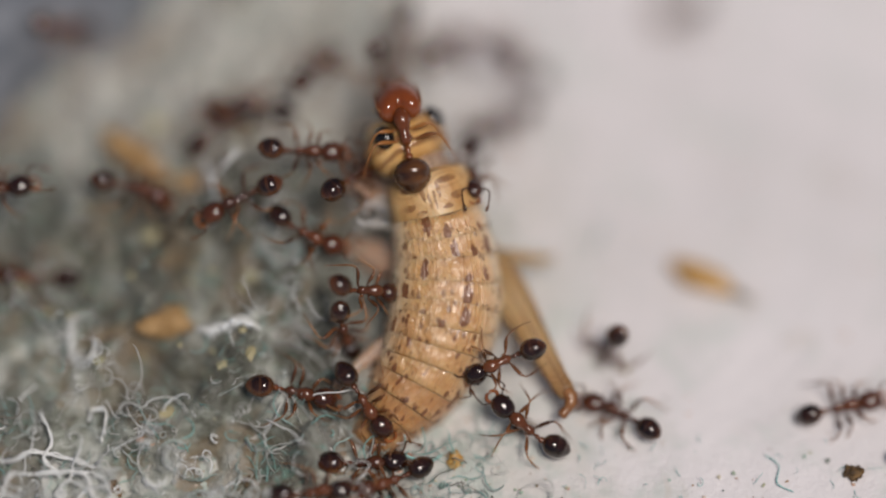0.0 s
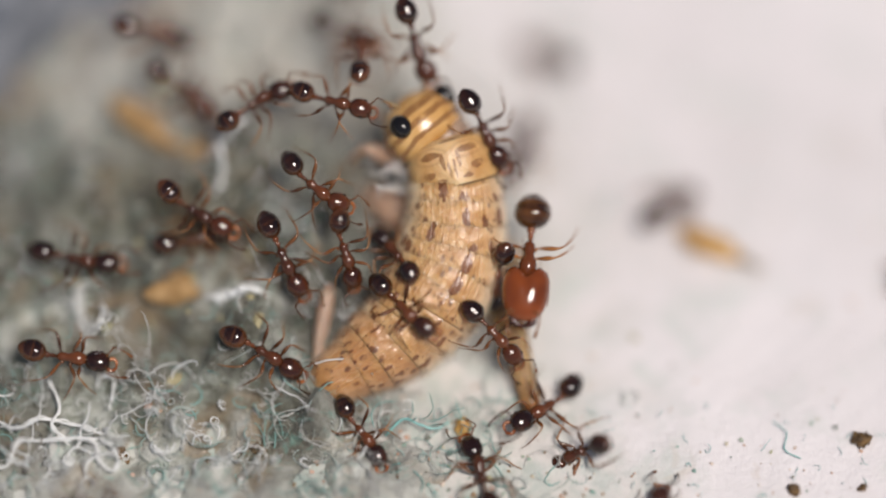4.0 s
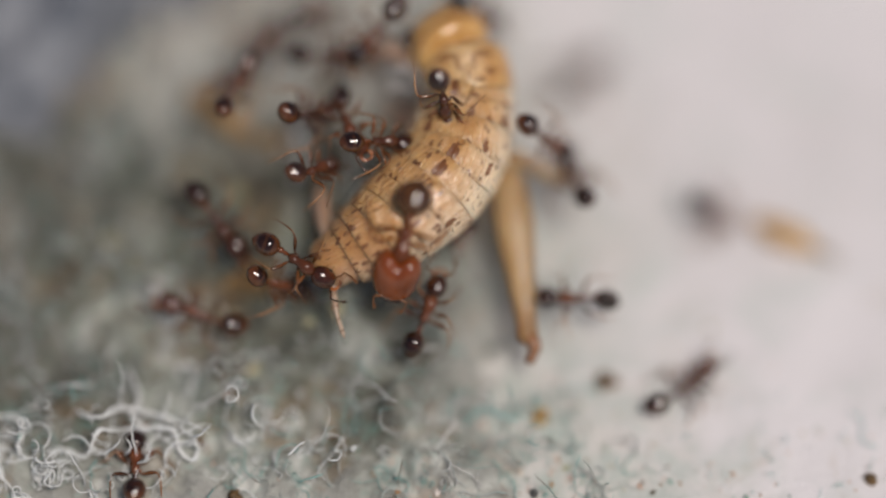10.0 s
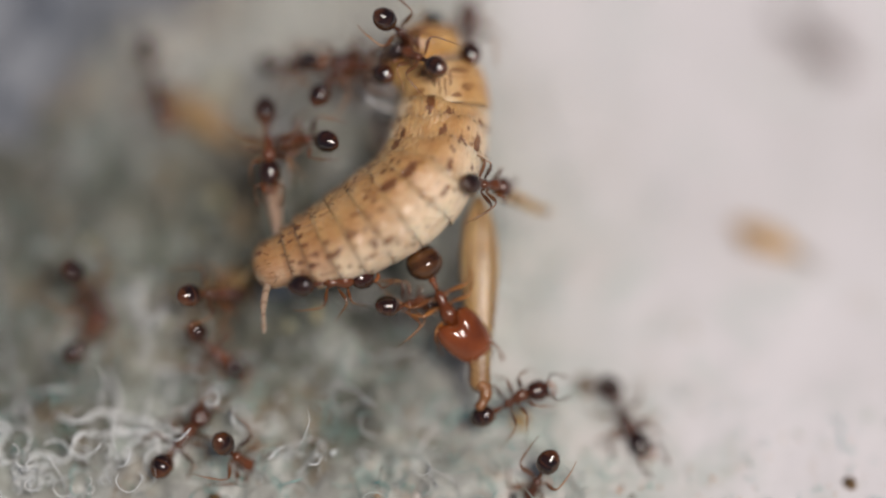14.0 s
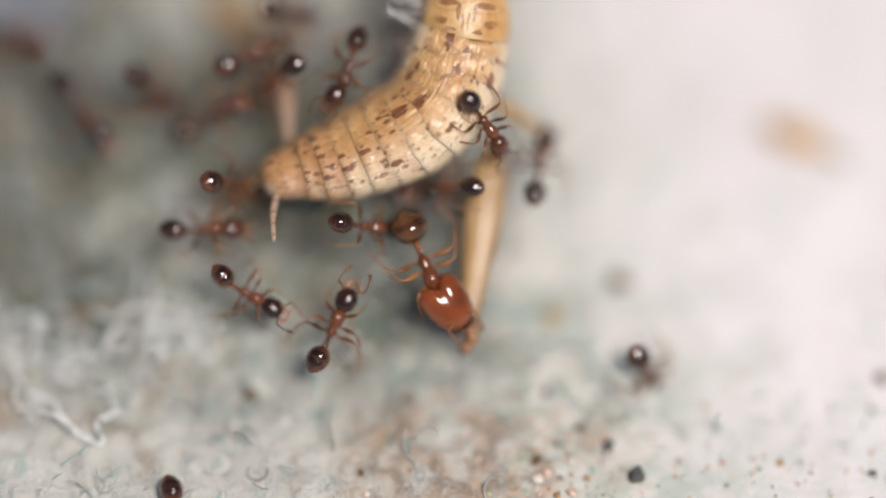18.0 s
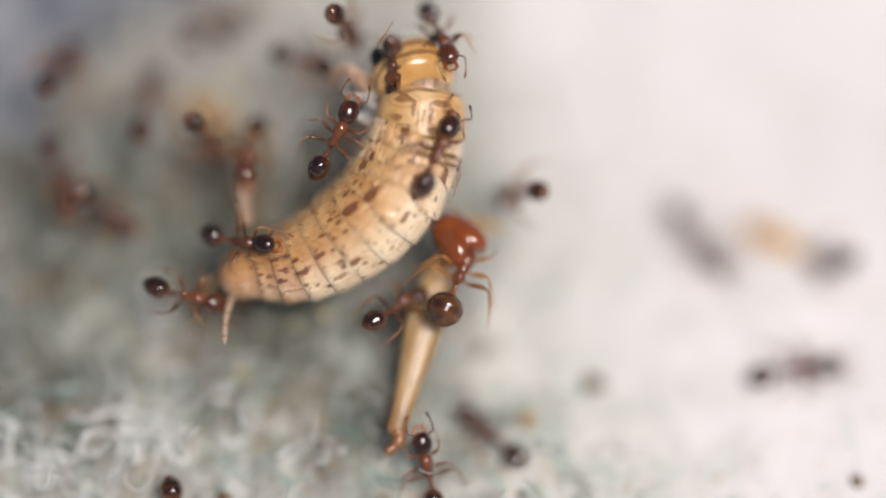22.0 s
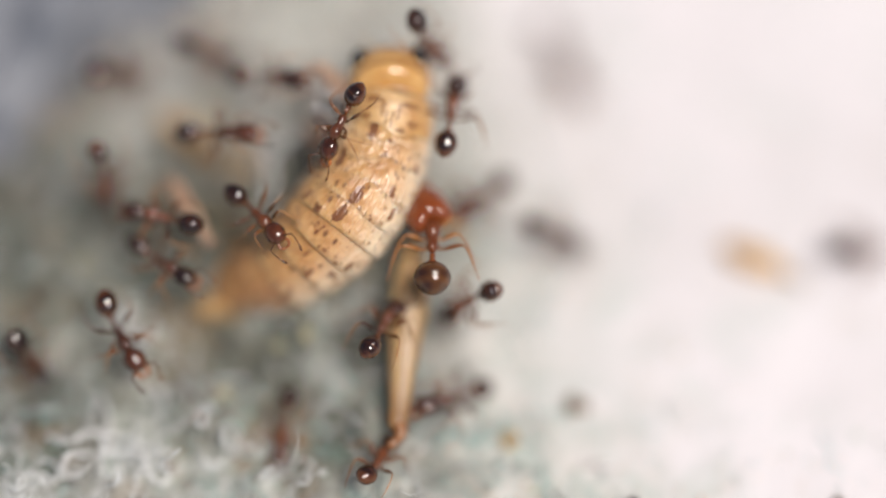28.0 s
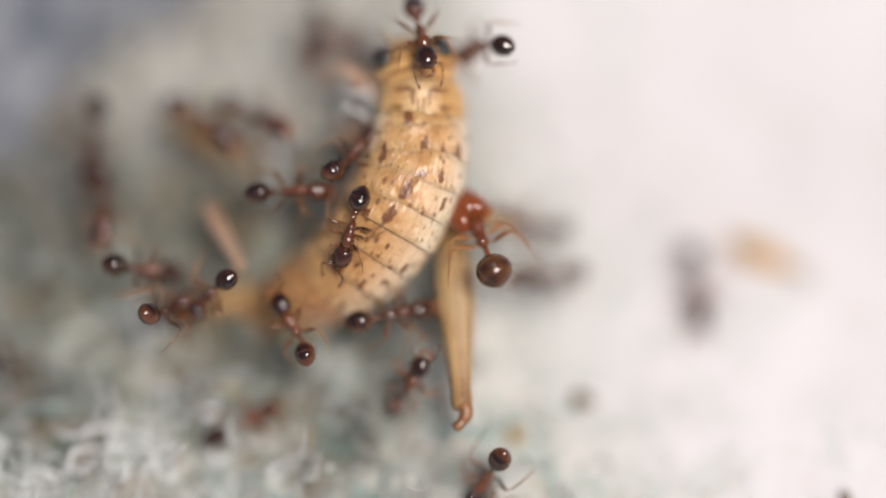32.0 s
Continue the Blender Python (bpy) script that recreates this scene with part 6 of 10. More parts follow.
    walk(ants[0], [(0, at(-2.83, 2.30, 2.65, 14, 1, -1)), (1, at(-3.20, 2.28, 2.53, 14, 0, -1)), (2, at(-3.15, 2.33, 2.79, 14, -9, -13)), (5, at(-2.09, 2.68, 3.12, 13, 3, -16)),
        (6, at(-2.89, 3.02, 3.04, 14, 6, -12)), (7, at(-2.98, 2.91, 2.81, 16, 35, 30)), (8, at(-3.24, 3.17, 2.96, 14, -7, -4)), (9, at(-3.26, 3.23, 3.02, 13, -1, 17)),
        (10, at(-5.61, 3.64, 2.79, 5, 18, 63)), (11, at(-4.37, 8.52, 0.78, 0, 0, 76)), (12, at(-4.42, 8.51, 0.71, 0, 0, 76)), (13, at(-4.63, 11.19, 0.38, 0, 0, 76)),
        (14, at(-4.21, 9.24, 0.96, 0, 0, 76)), (15, at(-3.99, 7.63, 1.05, 0, 0, 76)), (18, at(-4.92, 6.42, 1.40, 0, 0, 76)), (19, at(-5.10, 6.70, 0.91, 0, 0, 76)),
        (20, at(-5.42, 6.53, 1.12, 0, 0, 76)), (21, at(-4.96, 7.94, 1.44, 0, 0, 76)), (22, at(-4.39, 9.26, 0.90, 0, 0, 76)), (23, at(-3.83, 8.68, 1.03, 0, 0, 76)),
        (24, at(-4.07, 8.63, 1.18, 0, 0, 76)), (25, at(-4.20, 9.23, 0.96, 0, 0, 76)), (28, at(-3.99, 9.86, 0.79, 0, 0, 76)), (29, at(-4.01, 9.76, 0.71, 0, 0, 76)),
        (30, at(-4.37, 9.88, 0.92, 0, 0, 76)), (31, at(-4.20, 9.90, 0.93, 0, 0, 76)), (32, at(-4.14, 9.76, 0.77, 0, 0, 76))])
    walk(ants[1], [(0, at(-4.12, 1.41, 2.18, -13, 12, -157)), (1, at(-5.86, -0.82, 0.66, -4, 26, -108)), (2, at(-6.73, 0.47, 1.33, -3, 28, -102)), (3.5, at(-5.62, 0.48, 1.74, 12, 18, -49)),
        (5, at(-4.52, 0.49, 2.15, 14, 1, -3)), (6, at(-3.33, 1.31, 2.45, 19, 42, 17)), (7, at(-4.40, 3.01, 2.83, 17, 38, 25)), (8, at(-4.14, 2.20, 2.94, 13, -10, 19)),
        (9, at(-3.86, 1.89, 2.83, 15, 27, 23)), (10, at(-4.75, 1.87, 3.09, 16, 35, 33)), (10.5, at(-5.22, 1.47, 2.85, 8, 27, -10)), (11, at(-5.69, 1.07, 2.61, 9, 17, -49)),
        (11.5, at(-6.64, 1.89, 2.50, 13, 2, 18)), (12, at(-7.59, 2.70, 2.38, 1, -8, 86)), (12.5, at(-7.75, 3.96, 2.75, 16, 12, 38)), (13, at(-7.90, 5.21, 3.11, 11, 37, -13)),
        (14, at(-7.48, 3.23, 2.36, 3, 13, -73)), (14.5, at(-8.40, 3.22, 2.46, -2, 38, -43)), (15, at(-9.32, 3.21, 2.55, 19, 61, 6)), (16.5, at(-9.74, 3.81, 2.56, 28, 25, 72)),
        (18, at(-10.16, 4.42, 2.57, 0, 0, 125)), (19, at(-10.32, 4.40, 2.60, 0, 0, 125)), (19.33, at(-9.78, 3.61, 2.50, -29, 18, 165)), (19.67, at(-9.24, 2.82, 2.40, -42, 49, -159)),
        (20, at(-8.70, 2.04, 2.30, 9, 76, -67)), (20.5, at(-8.63, 2.08, 2.51, 16, 39, -44)), (21, at(-8.56, 2.13, 2.72, 8, 3, -30)), (22, at(-8.91, 0.24, 2.12, 11, 42, -17)),
        (23, at(-7.39, -1.30, 2.41, 24, 53, 20)), (24, at(-7.89, -0.32, 2.40, 20, 45, 5)), (25, at(-7.12, 0.10, 2.48, 12, 12, -31)), (28, at(-7.96, -2.08, 1.77, 7, 18, -60)),
        (28.5, at(-7.65, -2.09, 1.90, 8, 20, -7)), (29, at(-7.34, -2.09, 2.03, 11, 20, 46)), (29.33, at(-7.03, -1.88, 2.12, -5, 19, 91)), (29.67, at(-6.72, -1.66, 2.21, -18, 28, 136)),
        (30, at(-6.41, -1.44, 2.31, -18, 44, -175)), (30.33, at(-6.65, -1.59, 2.21, 17, 43, -97)), (30.67, at(-6.89, -1.73, 2.11, 28, 20, -38)), (31, at(-7.13, -1.88, 2.02, 14, -2, 12)),
        (32, at(-7.24, -2.03, 2.19, 14, 34, 44))])
    walk(ants[2], [(0, at(-2.79, 0.75, 1.83, 13, 13, -25)), (1, at(-3.15, 0.80, 2.01, 17, 36, -7)), (2, at(-2.97, 0.68, 2.36, 11, 18, -39)), (5, at(-2.77, 0.76, 2.51, 12, 15, -30)),
        (6, at(-2.91, 0.57, 2.19, 14, -4, 8)), (7, at(-3.67, 1.00, 2.47, 18, 40, 0)), (8, at(-3.12, 1.46, 2.78, 23, 52, 14)), (9, at(-1.40, 0.69, 1.12, 0, 0, -24)),
        (10, at(-3.69, 1.58, 3.20, 4, -6, -72)), (11, at(-4.10, 1.97, 3.01, 13, -12, -26)), (11.5, at(-4.26, 1.89, 3.09, 14, 23, -17)), (12, at(-4.42, 1.81, 3.18, 24, 57, -1)),
        (13, at(-4.39, 1.65, 3.10, 12, 6, -29)), (13.33, at(-4.25, 1.54, 3.15, 20, 24, -77)), (13.67, at(-4.10, 1.42, 3.20, 9, 42, -133)), (14, at(-3.96, 1.31, 3.25, -18, 41, 159)),
        (15, at(-4.55, 0.83, 3.00, -16, 28, 163)), (18, at(-5.30, 0.57, 3.24, 147, 120, 1)), (18.5, at(-5.43, 0.85, 3.30, -2, 38, -121)), (19, at(-5.57, 1.13, 3.36, -3, 8, -87)),
        (20, at(-5.62, 1.42, 3.28, -3, 56, -91)), (21, at(-5.70, 1.09, 3.01, 1, 1, -81)), (22, at(-5.64, 1.12, 3.01, -9, -9, -100)), (22.5, at(-5.54, 1.24, 3.26, -4, 9, -147)),
        (23, at(-5.44, 1.37, 3.51, -15, 25, 162)), (23.33, at(-5.08, 1.45, 3.61, -15, 8, 105)), (23.67, at(-4.72, 1.52, 3.70, -2, -1, 48)), (24, at(-4.37, 1.60, 3.80, 14, 5, -8)),
        (24.5, at(-3.12, 2.52, 4.31, 11, 22, 23)), (25, at(-1.86, 3.43, 4.82, 19, 38, 58)), (26.5, at(-1.69, 3.62, 4.61, 29, 50, 24)), (28, at(-1.51, 3.81, 4.40, 24, 64, -22)),
        (29, at(-3.17, 2.28, 4.85, 19, 44, 6)), (29.33, at(-3.09, 2.22, 4.65, 8, 51, -57)), (29.67, at(-3.01, 2.15, 4.44, -7, 47, -122)), (30, at(-2.93, 2.08, 4.24, -9, 37, -178)),
        (31, at(-2.81, 2.55, 4.38, -10, 25, 156)), (32, at(-0.05, 3.30, 4.54, -20, 46, 161))])
    walk(ants[3], [(0, at(-1.62, -0.61, 1.71, 15, 26, 13)), (1, at(-1.87, -0.41, 1.60, 17, 35, 3)), (2, at(-1.98, -0.48, 1.80, 19, 45, -5)), (3.5, at(-2.13, -0.41, 1.86, 1, 40, -61)),
        (5, at(-2.28, -0.35, 1.92, -4, 27, -108)), (5.33, at(-2.37, -0.39, 1.93, -6, 23, -164)), (5.67, at(-2.47, -0.44, 1.94, -3, 20, 141)), (6, at(-2.56, -0.48, 1.95, 1, 20, 87)),
        (6.33, at(-2.57, -0.21, 2.06, -3, 19, 138)), (6.67, at(-2.58, 0.07, 2.18, -6, 21, -171)), (7, at(-2.59, 0.35, 2.29, -7, 25, -119)), (7.5, at(-2.95, 0.35, 2.11, -8, 23, 178)),
        (8, at(-3.30, 0.34, 1.93, -7, 21, 116)), (9, at(-3.57, 1.06, 2.42, -12, 27, 135)), (9.5, at(-4.08, 0.74, 2.78, 2, 25, 90)), (10, at(-4.59, 0.42, 3.13, 14, 33, 44)),
        (11, at(-3.72, 0.69, 3.17, 14, -2, -1)), (11.5, at(-3.43, 0.92, 3.19, 8, 11, -58)), (12, at(-3.13, 1.16, 3.20, -6, 14, -118)), (12.33, at(-2.90, 1.56, 3.43, -16, 1, -173)),
        (12.67, at(-2.67, 1.97, 3.67, -11, -13, 133)), (13, at(-2.43, 2.37, 3.90, 5, -18, 75)), (13.5, at(-2.63, 2.61, 3.84, -18, -4, 118)), (14, at(-2.83, 2.86, 3.78, -26, 21, 156)),
        (14.5, at(-2.58, 1.17, 2.75, -6, 18, -140)), (15, at(-2.32, -0.53, 1.73, 0, 0, -81)), (18, at(-2.81, -0.98, 1.95, 0, 0, -81)), (19, at(-3.00, -0.82, 2.03, 0, 0, -81)),
        (20, at(-3.00, -0.68, 1.97, 0, 0, -81)), (21, at(-2.98, -0.88, 1.89, 0, 0, -81)), (21.5, at(-2.59, 0.65, 3.51, 24, 30, -95)), (22, at(-2.20, 2.19, 5.14, 53, 62, -94)),
        (23, at(-2.92, 0.70, 4.48, 25, 26, -124)), (24, at(-3.14, 0.79, 4.42, 14, 16, -88)), (25, at(-2.72, 0.89, 4.58, 20, 16, -100)), (28, at(-3.02, 1.58, 4.46, 20, 21, -118)),
        (29, at(-3.18, 0.82, 3.80, 6, -1, -72)), (29.33, at(-3.35, 0.52, 3.78, 8, -18, -25)), (29.67, at(-3.53, 0.22, 3.77, -6, -31, 28)), (30, at(-3.70, -0.07, 3.75, -26, -28, 84)),
        (30.33, at(-3.67, -0.03, 3.83, -30, 6, 129)), (30.67, at(-3.64, 0.01, 3.91, -6, 31, -178)), (31, at(-3.60, 0.05, 3.99, 32, 26, -115)), (31.33, at(-3.44, 0.38, 3.90, 34, 9, -58)),
        (31.67, at(-3.27, 0.70, 3.81, 21, -2, -1)), (32, at(-3.10, 1.03, 3.72, 5, 3, 55))])
    walk(ants[4], [(0, at(-1.49, -2.68, 0.69, 15, 20, -55)), (1, at(-1.57, -2.68, 0.53, 21, -2, -32)), (2, at(-0.84, -2.48, 0.86, 21, -17, 9)), (3.5, at(-0.75, -1.83, 1.33, 28, -6, -31)),
        (5, at(-0.67, -1.18, 1.80, 26, 6, -71)), (6, at(-0.78, -0.66, 2.06, 31, -3, -54)), (7, at(-0.52, -0.94, 1.96, 11, 31, -51)), (7.5, at(-0.39, -0.39, 2.29, 19, 19, -16)),
        (8, at(-0.27, 0.16, 2.61, 17, 6, 17)), (8.33, at(-0.79, 0.20, 2.09, 15, -2, 70)), (8.67, at(-1.31, 0.23, 1.56, 7, -5, 123)), (9, at(-1.84, 0.27, 1.04, 0, 0, 176)),
        (9.5, at(-1.91, -0.86, 1.21, -4, -14, 122)), (10, at(-1.99, -1.99, 1.38, 6, -25, 64)), (11, at(-4.72, -4.27, 0.14, 3, 1, 77)), (11.5, at(-4.93, -3.90, 0.25, 15, 12, 25)),
        (12, at(-5.15, -3.52, 0.37, 13, 29, -29)), (13, at(-2.71, -2.49, 2.03, 14, -6, 12)), (14, at(-3.63, -1.66, 2.54, 34, 7, 9)), (14.5, at(-3.14, -1.99, 2.37, 11, 11, 55)),
        (15, at(-2.66, -2.32, 2.20, -3, 29, 99)), (16.5, at(-3.18, -2.54, 2.20, 6, 25, 54)), (18, at(-3.71, -2.77, 2.20, 16, 28, 8)), (19, at(-5.03, -1.50, 3.48, -7, 23, 48)),
        (20, at(-2.85, -0.12, 1.78, 0, 0, 32)), (21, at(-3.53, 0.84, 4.18, 10, -19, 42)), (22, at(-3.70, 0.96, 4.10, 17, -30, 55)), (23, at(-4.25, 0.79, 3.96, 5, -31, 69)),
        (23.33, at(-4.21, 0.73, 3.94, -40, -12, 124)), (23.67, at(-4.17, 0.66, 3.91, -57, 31, 159)), (24, at(-4.13, 0.60, 3.88, -19, 73, -130)), (24.5, at(-4.09, 0.81, 3.55, -3, 35, -116)),
        (25, at(-4.05, 1.02, 3.21, 1, -3, -114)), (26.5, at(-5.49, 0.61, 3.00, -8, 8, -157)), (28, at(-6.93, 0.20, 2.79, -23, 10, 158)), (28.33, at(-7.34, 0.10, 2.64, -36, 32, -154)),
        (28.67, at(-7.74, -0.00, 2.49, -20, 55, -90)), (29, at(-8.14, -0.10, 2.34, 20, 49, -6)), (30, at(-7.64, 0.27, 2.59, 25, 57, 32)), (31, at(-8.83, -0.52, 2.23, 17, 59, -36)),
        (32, at(-7.77, -0.86, 2.16, 16, 28, 8))])
    walk(ants[5], [(0, at(-3.02, -2.43, 0.54, 14, 6, -12)), (1, at(-3.34, -1.80, 0.59, 14, 27, -19)), (2, at(-3.23, -1.88, 1.00, 11, 18, -38)), (5, at(-4.05, -2.51, 0.65, 12, 10, -27)),
        (6, at(-3.99, -2.07, 1.01, 12, 16, -32)), (7, at(-4.38, -1.94, 1.08, 14, 7, -12)), (8, at(-4.42, -1.63, 1.02, 13, 12, -23)), (8.5, at(-4.23, -2.49, 0.65, 3, 20, -78)),
        (9, at(-4.05, -3.36, 0.27, -10, 18, -136)), (9.5, at(-4.41, -2.27, 1.33, 10, 23, -83)), (10, at(-4.77, -1.17, 2.38, 26, 12, -32)), (11, at(-4.58, -2.30, 1.79, 14, 2, -4)),
        (12, at(-4.62, -2.41, 1.83, 14, 32, -64)), (13, at(-5.14, -1.49, 2.66, 5, 13, -50)), (13.5, at(-5.76, -1.53, 2.12, 7, 25, -17)), (14, at(-6.38, -1.58, 1.58, 17, 35, 21)),
        (15, at(-6.27, -1.36, 1.98, 36, 47, 11)), (18, at(-6.73, -1.76, 2.31, 24, 44, 19)), (19, at(-7.37, -1.11, 2.61, 17, 40, 27)), (19.5, at(-7.17, -0.80, 2.54, 13, 1, 15)),
        (20, at(-6.97, -0.50, 2.46, 17, -37, 3)), (20.5, at(-7.03, 0.67, 2.38, 14, -23, -41)), (21, at(-7.10, 1.84, 2.30, 1, -15, -83)), (21.33, at(-7.34, 2.07, 2.35, -5, -9, -30)),
        (21.67, at(-7.58, 2.30, 2.39, -5, -1, 23)), (22, at(-7.82, 2.53, 2.43, 2, 3, 75)), (22.5, at(-8.08, 3.00, 2.46, 13, 19, 40)), (23, at(-8.33, 3.48, 2.48, 12, 37, 2)),
        (23.5, at(-8.91, 5.14, 2.90, 15, 16, 58)), (24, at(-9.49, 6.81, 3.32, 0, 0, 109)), (24.5, at(-8.24, 5.62, 2.84, -5, 1, 157)), (25, at(-7.00, 4.43, 2.37, -8, 6, -155)),
        (26, at(-7.41, 4.22, 2.41, -19, 21, -102)), (27, at(-7.83, 4.00, 2.45, -12, 38, -43)), (28, at(-8.24, 3.79, 2.50, 11, 39, 27)), (29, at(-8.34, 4.10, 2.59, 18, 59, 12)),
        (29.5, at(-7.95, 2.71, 2.67, 1, 22, -24)), (30, at(-7.55, 1.31, 2.74, 7, -18, -46)), (30.5, at(-7.41, 2.56, 2.78, -3, 18, -14)), (31, at(-7.28, 3.81, 2.82, 15, 53, 29)),
        (31.5, at(-6.77, 3.03, 2.84, -2, 21, -14)), (32, at(-6.26, 2.26, 2.85, 7, -13, -46))])
    walk(ants[6], [(0, at(-2.04, -1.02, 1.21, 18, 72, -49)), (1, at(-2.25, -1.02, 1.20, 25, 73, -36)), (1.33, at(-2.22, -1.16, 1.14, 38, 51, 26)), (1.67, at(-2.19, -1.30, 1.08, 21, 32, 65)),
        (2, at(-2.16, -1.43, 1.01, -4, 26, 103)), (5, at(-0.47, -0.03, 1.98, -9, 13, 123)), (5.5, at(-1.14, 0.10, 2.10, -2, -2, 68)), (6, at(-1.82, 0.23, 2.23, 14, -6, 12)),
        (7, at(-0.71, 2.10, 3.37, 17, 11, -43)), (8, at(-1.63, 2.10, 2.64, 22, -12, -33)), (9, at(-2.37, 2.95, 3.06, 19, -9, 19)), (10, at(-4.02, 3.34, 3.16, 14, -14, -5)),
        (11, at(-3.78, 3.42, 3.31, 14, -1, 6)), (12, at(-3.85, 3.38, 3.07, 10, -18, -8)), (13, at(-3.96, 3.28, 3.07, 11, -30, -6)), (14, at(-4.31, 3.09, 3.31, 12, -42, -24)),
        (15, at(-4.10, 2.83, 3.49, 12, -43, -21)), (16.5, at(-4.77, 2.41, 3.23, 1, 0, 6)), (18, at(-5.45, 2.00, 2.96, 12, 43, 32)), (18.5, at(-5.02, 1.93, 3.29, 5, -1, 7)),
        (19, at(-4.58, 1.85, 3.62, 19, -43, -21)), (20, at(-3.17, -0.88, 2.04, 0, 0, -63)), (21, at(-5.94, -1.15, 3.06, 16, 0, -15)), (22, at(-5.66, -0.98, 2.86, 19, -20, -20)),
        (23, at(-5.08, -1.01, 3.26, 21, -9, -10)), (24, at(-4.09, -0.99, 3.32, 15, 13, -60)), (25, at(-3.72, -1.51, 2.72, 27, 26, -23)), (28, at(-7.00, -0.65, 2.18, 11, -5, -38)),
        (28.5, at(-7.03, -0.70, 2.32, 11, 31, -24)), (29, at(-7.06, -0.75, 2.47, 30, 64, 4)), (29.33, at(-6.64, -0.53, 2.61, -35, 52, -92)), (29.67, at(-6.22, -0.32, 2.75, -38, 18, -133)),
        (30, at(-5.79, -0.10, 2.89, -19, -11, -171)), (31, at(-5.58, -0.60, 2.81, -5, 21, -113)), (32, at(-5.98, -1.46, 2.38, -18, 52, -155))])
    walk(ants[7], [(0, at(1.45, -1.79, 1.03, -37, 10, -159)), (1, at(1.10, -1.48, 1.12, -19, 13, -136)), (2, at(0.64, -1.27, 1.49, -16, -2, -150)), (3.5, at(1.01, -0.68, 1.34, -30, 36, -121)),
        (5, at(1.37, -0.08, 1.18, -3, 74, -65)), (6, at(1.75, 1.20, 1.38, -3, 27, -104)), (7, at(1.71, 1.39, 1.75, -5, 61, -103)), (7.33, at(1.60, 1.23, 1.78, -25, 48, -174)),
        (7.67, at(1.49, 1.07, 1.81, -18, 31, 136)), (8, at(1.37, 0.91, 1.84, 0, 24, 90)), (8.33, at(1.65, 0.60, 1.36, -7, 16, 34)), (8.67, at(1.93, 0.30, 0.87, -5, 6, -18)),
        (9, at(2.21, -0.01, 0.39, 5, 1, -70)), (10, at(4.14, 1.10, 0.01, 12, 45, -15)), (11, at(3.62, 1.15, -0.05, 10, 25, 10)), (11.5, at(3.93, 1.08, -0.06, 6, 22, 50)),
        (12, at(4.24, 1.01, -0.07, 0, 22, 89)), (12.5, at(7.03, 1.17, -0.06, -4, 11, 45)), (13, at(9.83, 1.33, -0.05, 0, 0, 3)), (14, at(10.14, -0.23, -0.03, 0, 0, 3)),
        (15, at(10.31, -1.75, -0.03, 0, 0, 3)), (18, at(9.39, -2.77, -0.02, 0, 0, 3)), (19, at(9.21, -2.76, -0.04, 0, 0, 3)), (19.33, at(8.50, -2.57, -0.04, -13, 3, 59)),
        (19.67, at(7.79, -2.38, -0.05, -19, 16, 114)), (20, at(7.08, -2.19, -0.06, -10, 27, 173)), (20.33, at(7.81, -2.10, -0.06, -18, 16, 115)), (20.67, at(8.54, -2.02, -0.06, -13, 3, 61)),
        (21, at(9.26, -1.93, -0.06, 0, 0, 7)), (22, at(9.88, -0.95, -0.03, 0, 0, 7)), (23, at(10.43, -1.47, -0.02, 0, 0, 7)), (24, at(10.18, -1.43, -0.00, 0, 0, 7)),
        (25, at(10.07, -0.96, -0.02, 0, 0, 7)), (28, at(10.29, -0.43, -0.03, 0, 0, 7)), (29, at(10.28, -0.58, -0.03, 0, 0, 7)), (30, at(9.92, -0.34, -0.04, 0, 0, 7)),
        (31, at(10.10, -0.32, -0.04, 0, 0, 7)), (32, at(10.15, -0.54, -0.04, 0, 0, 7))])
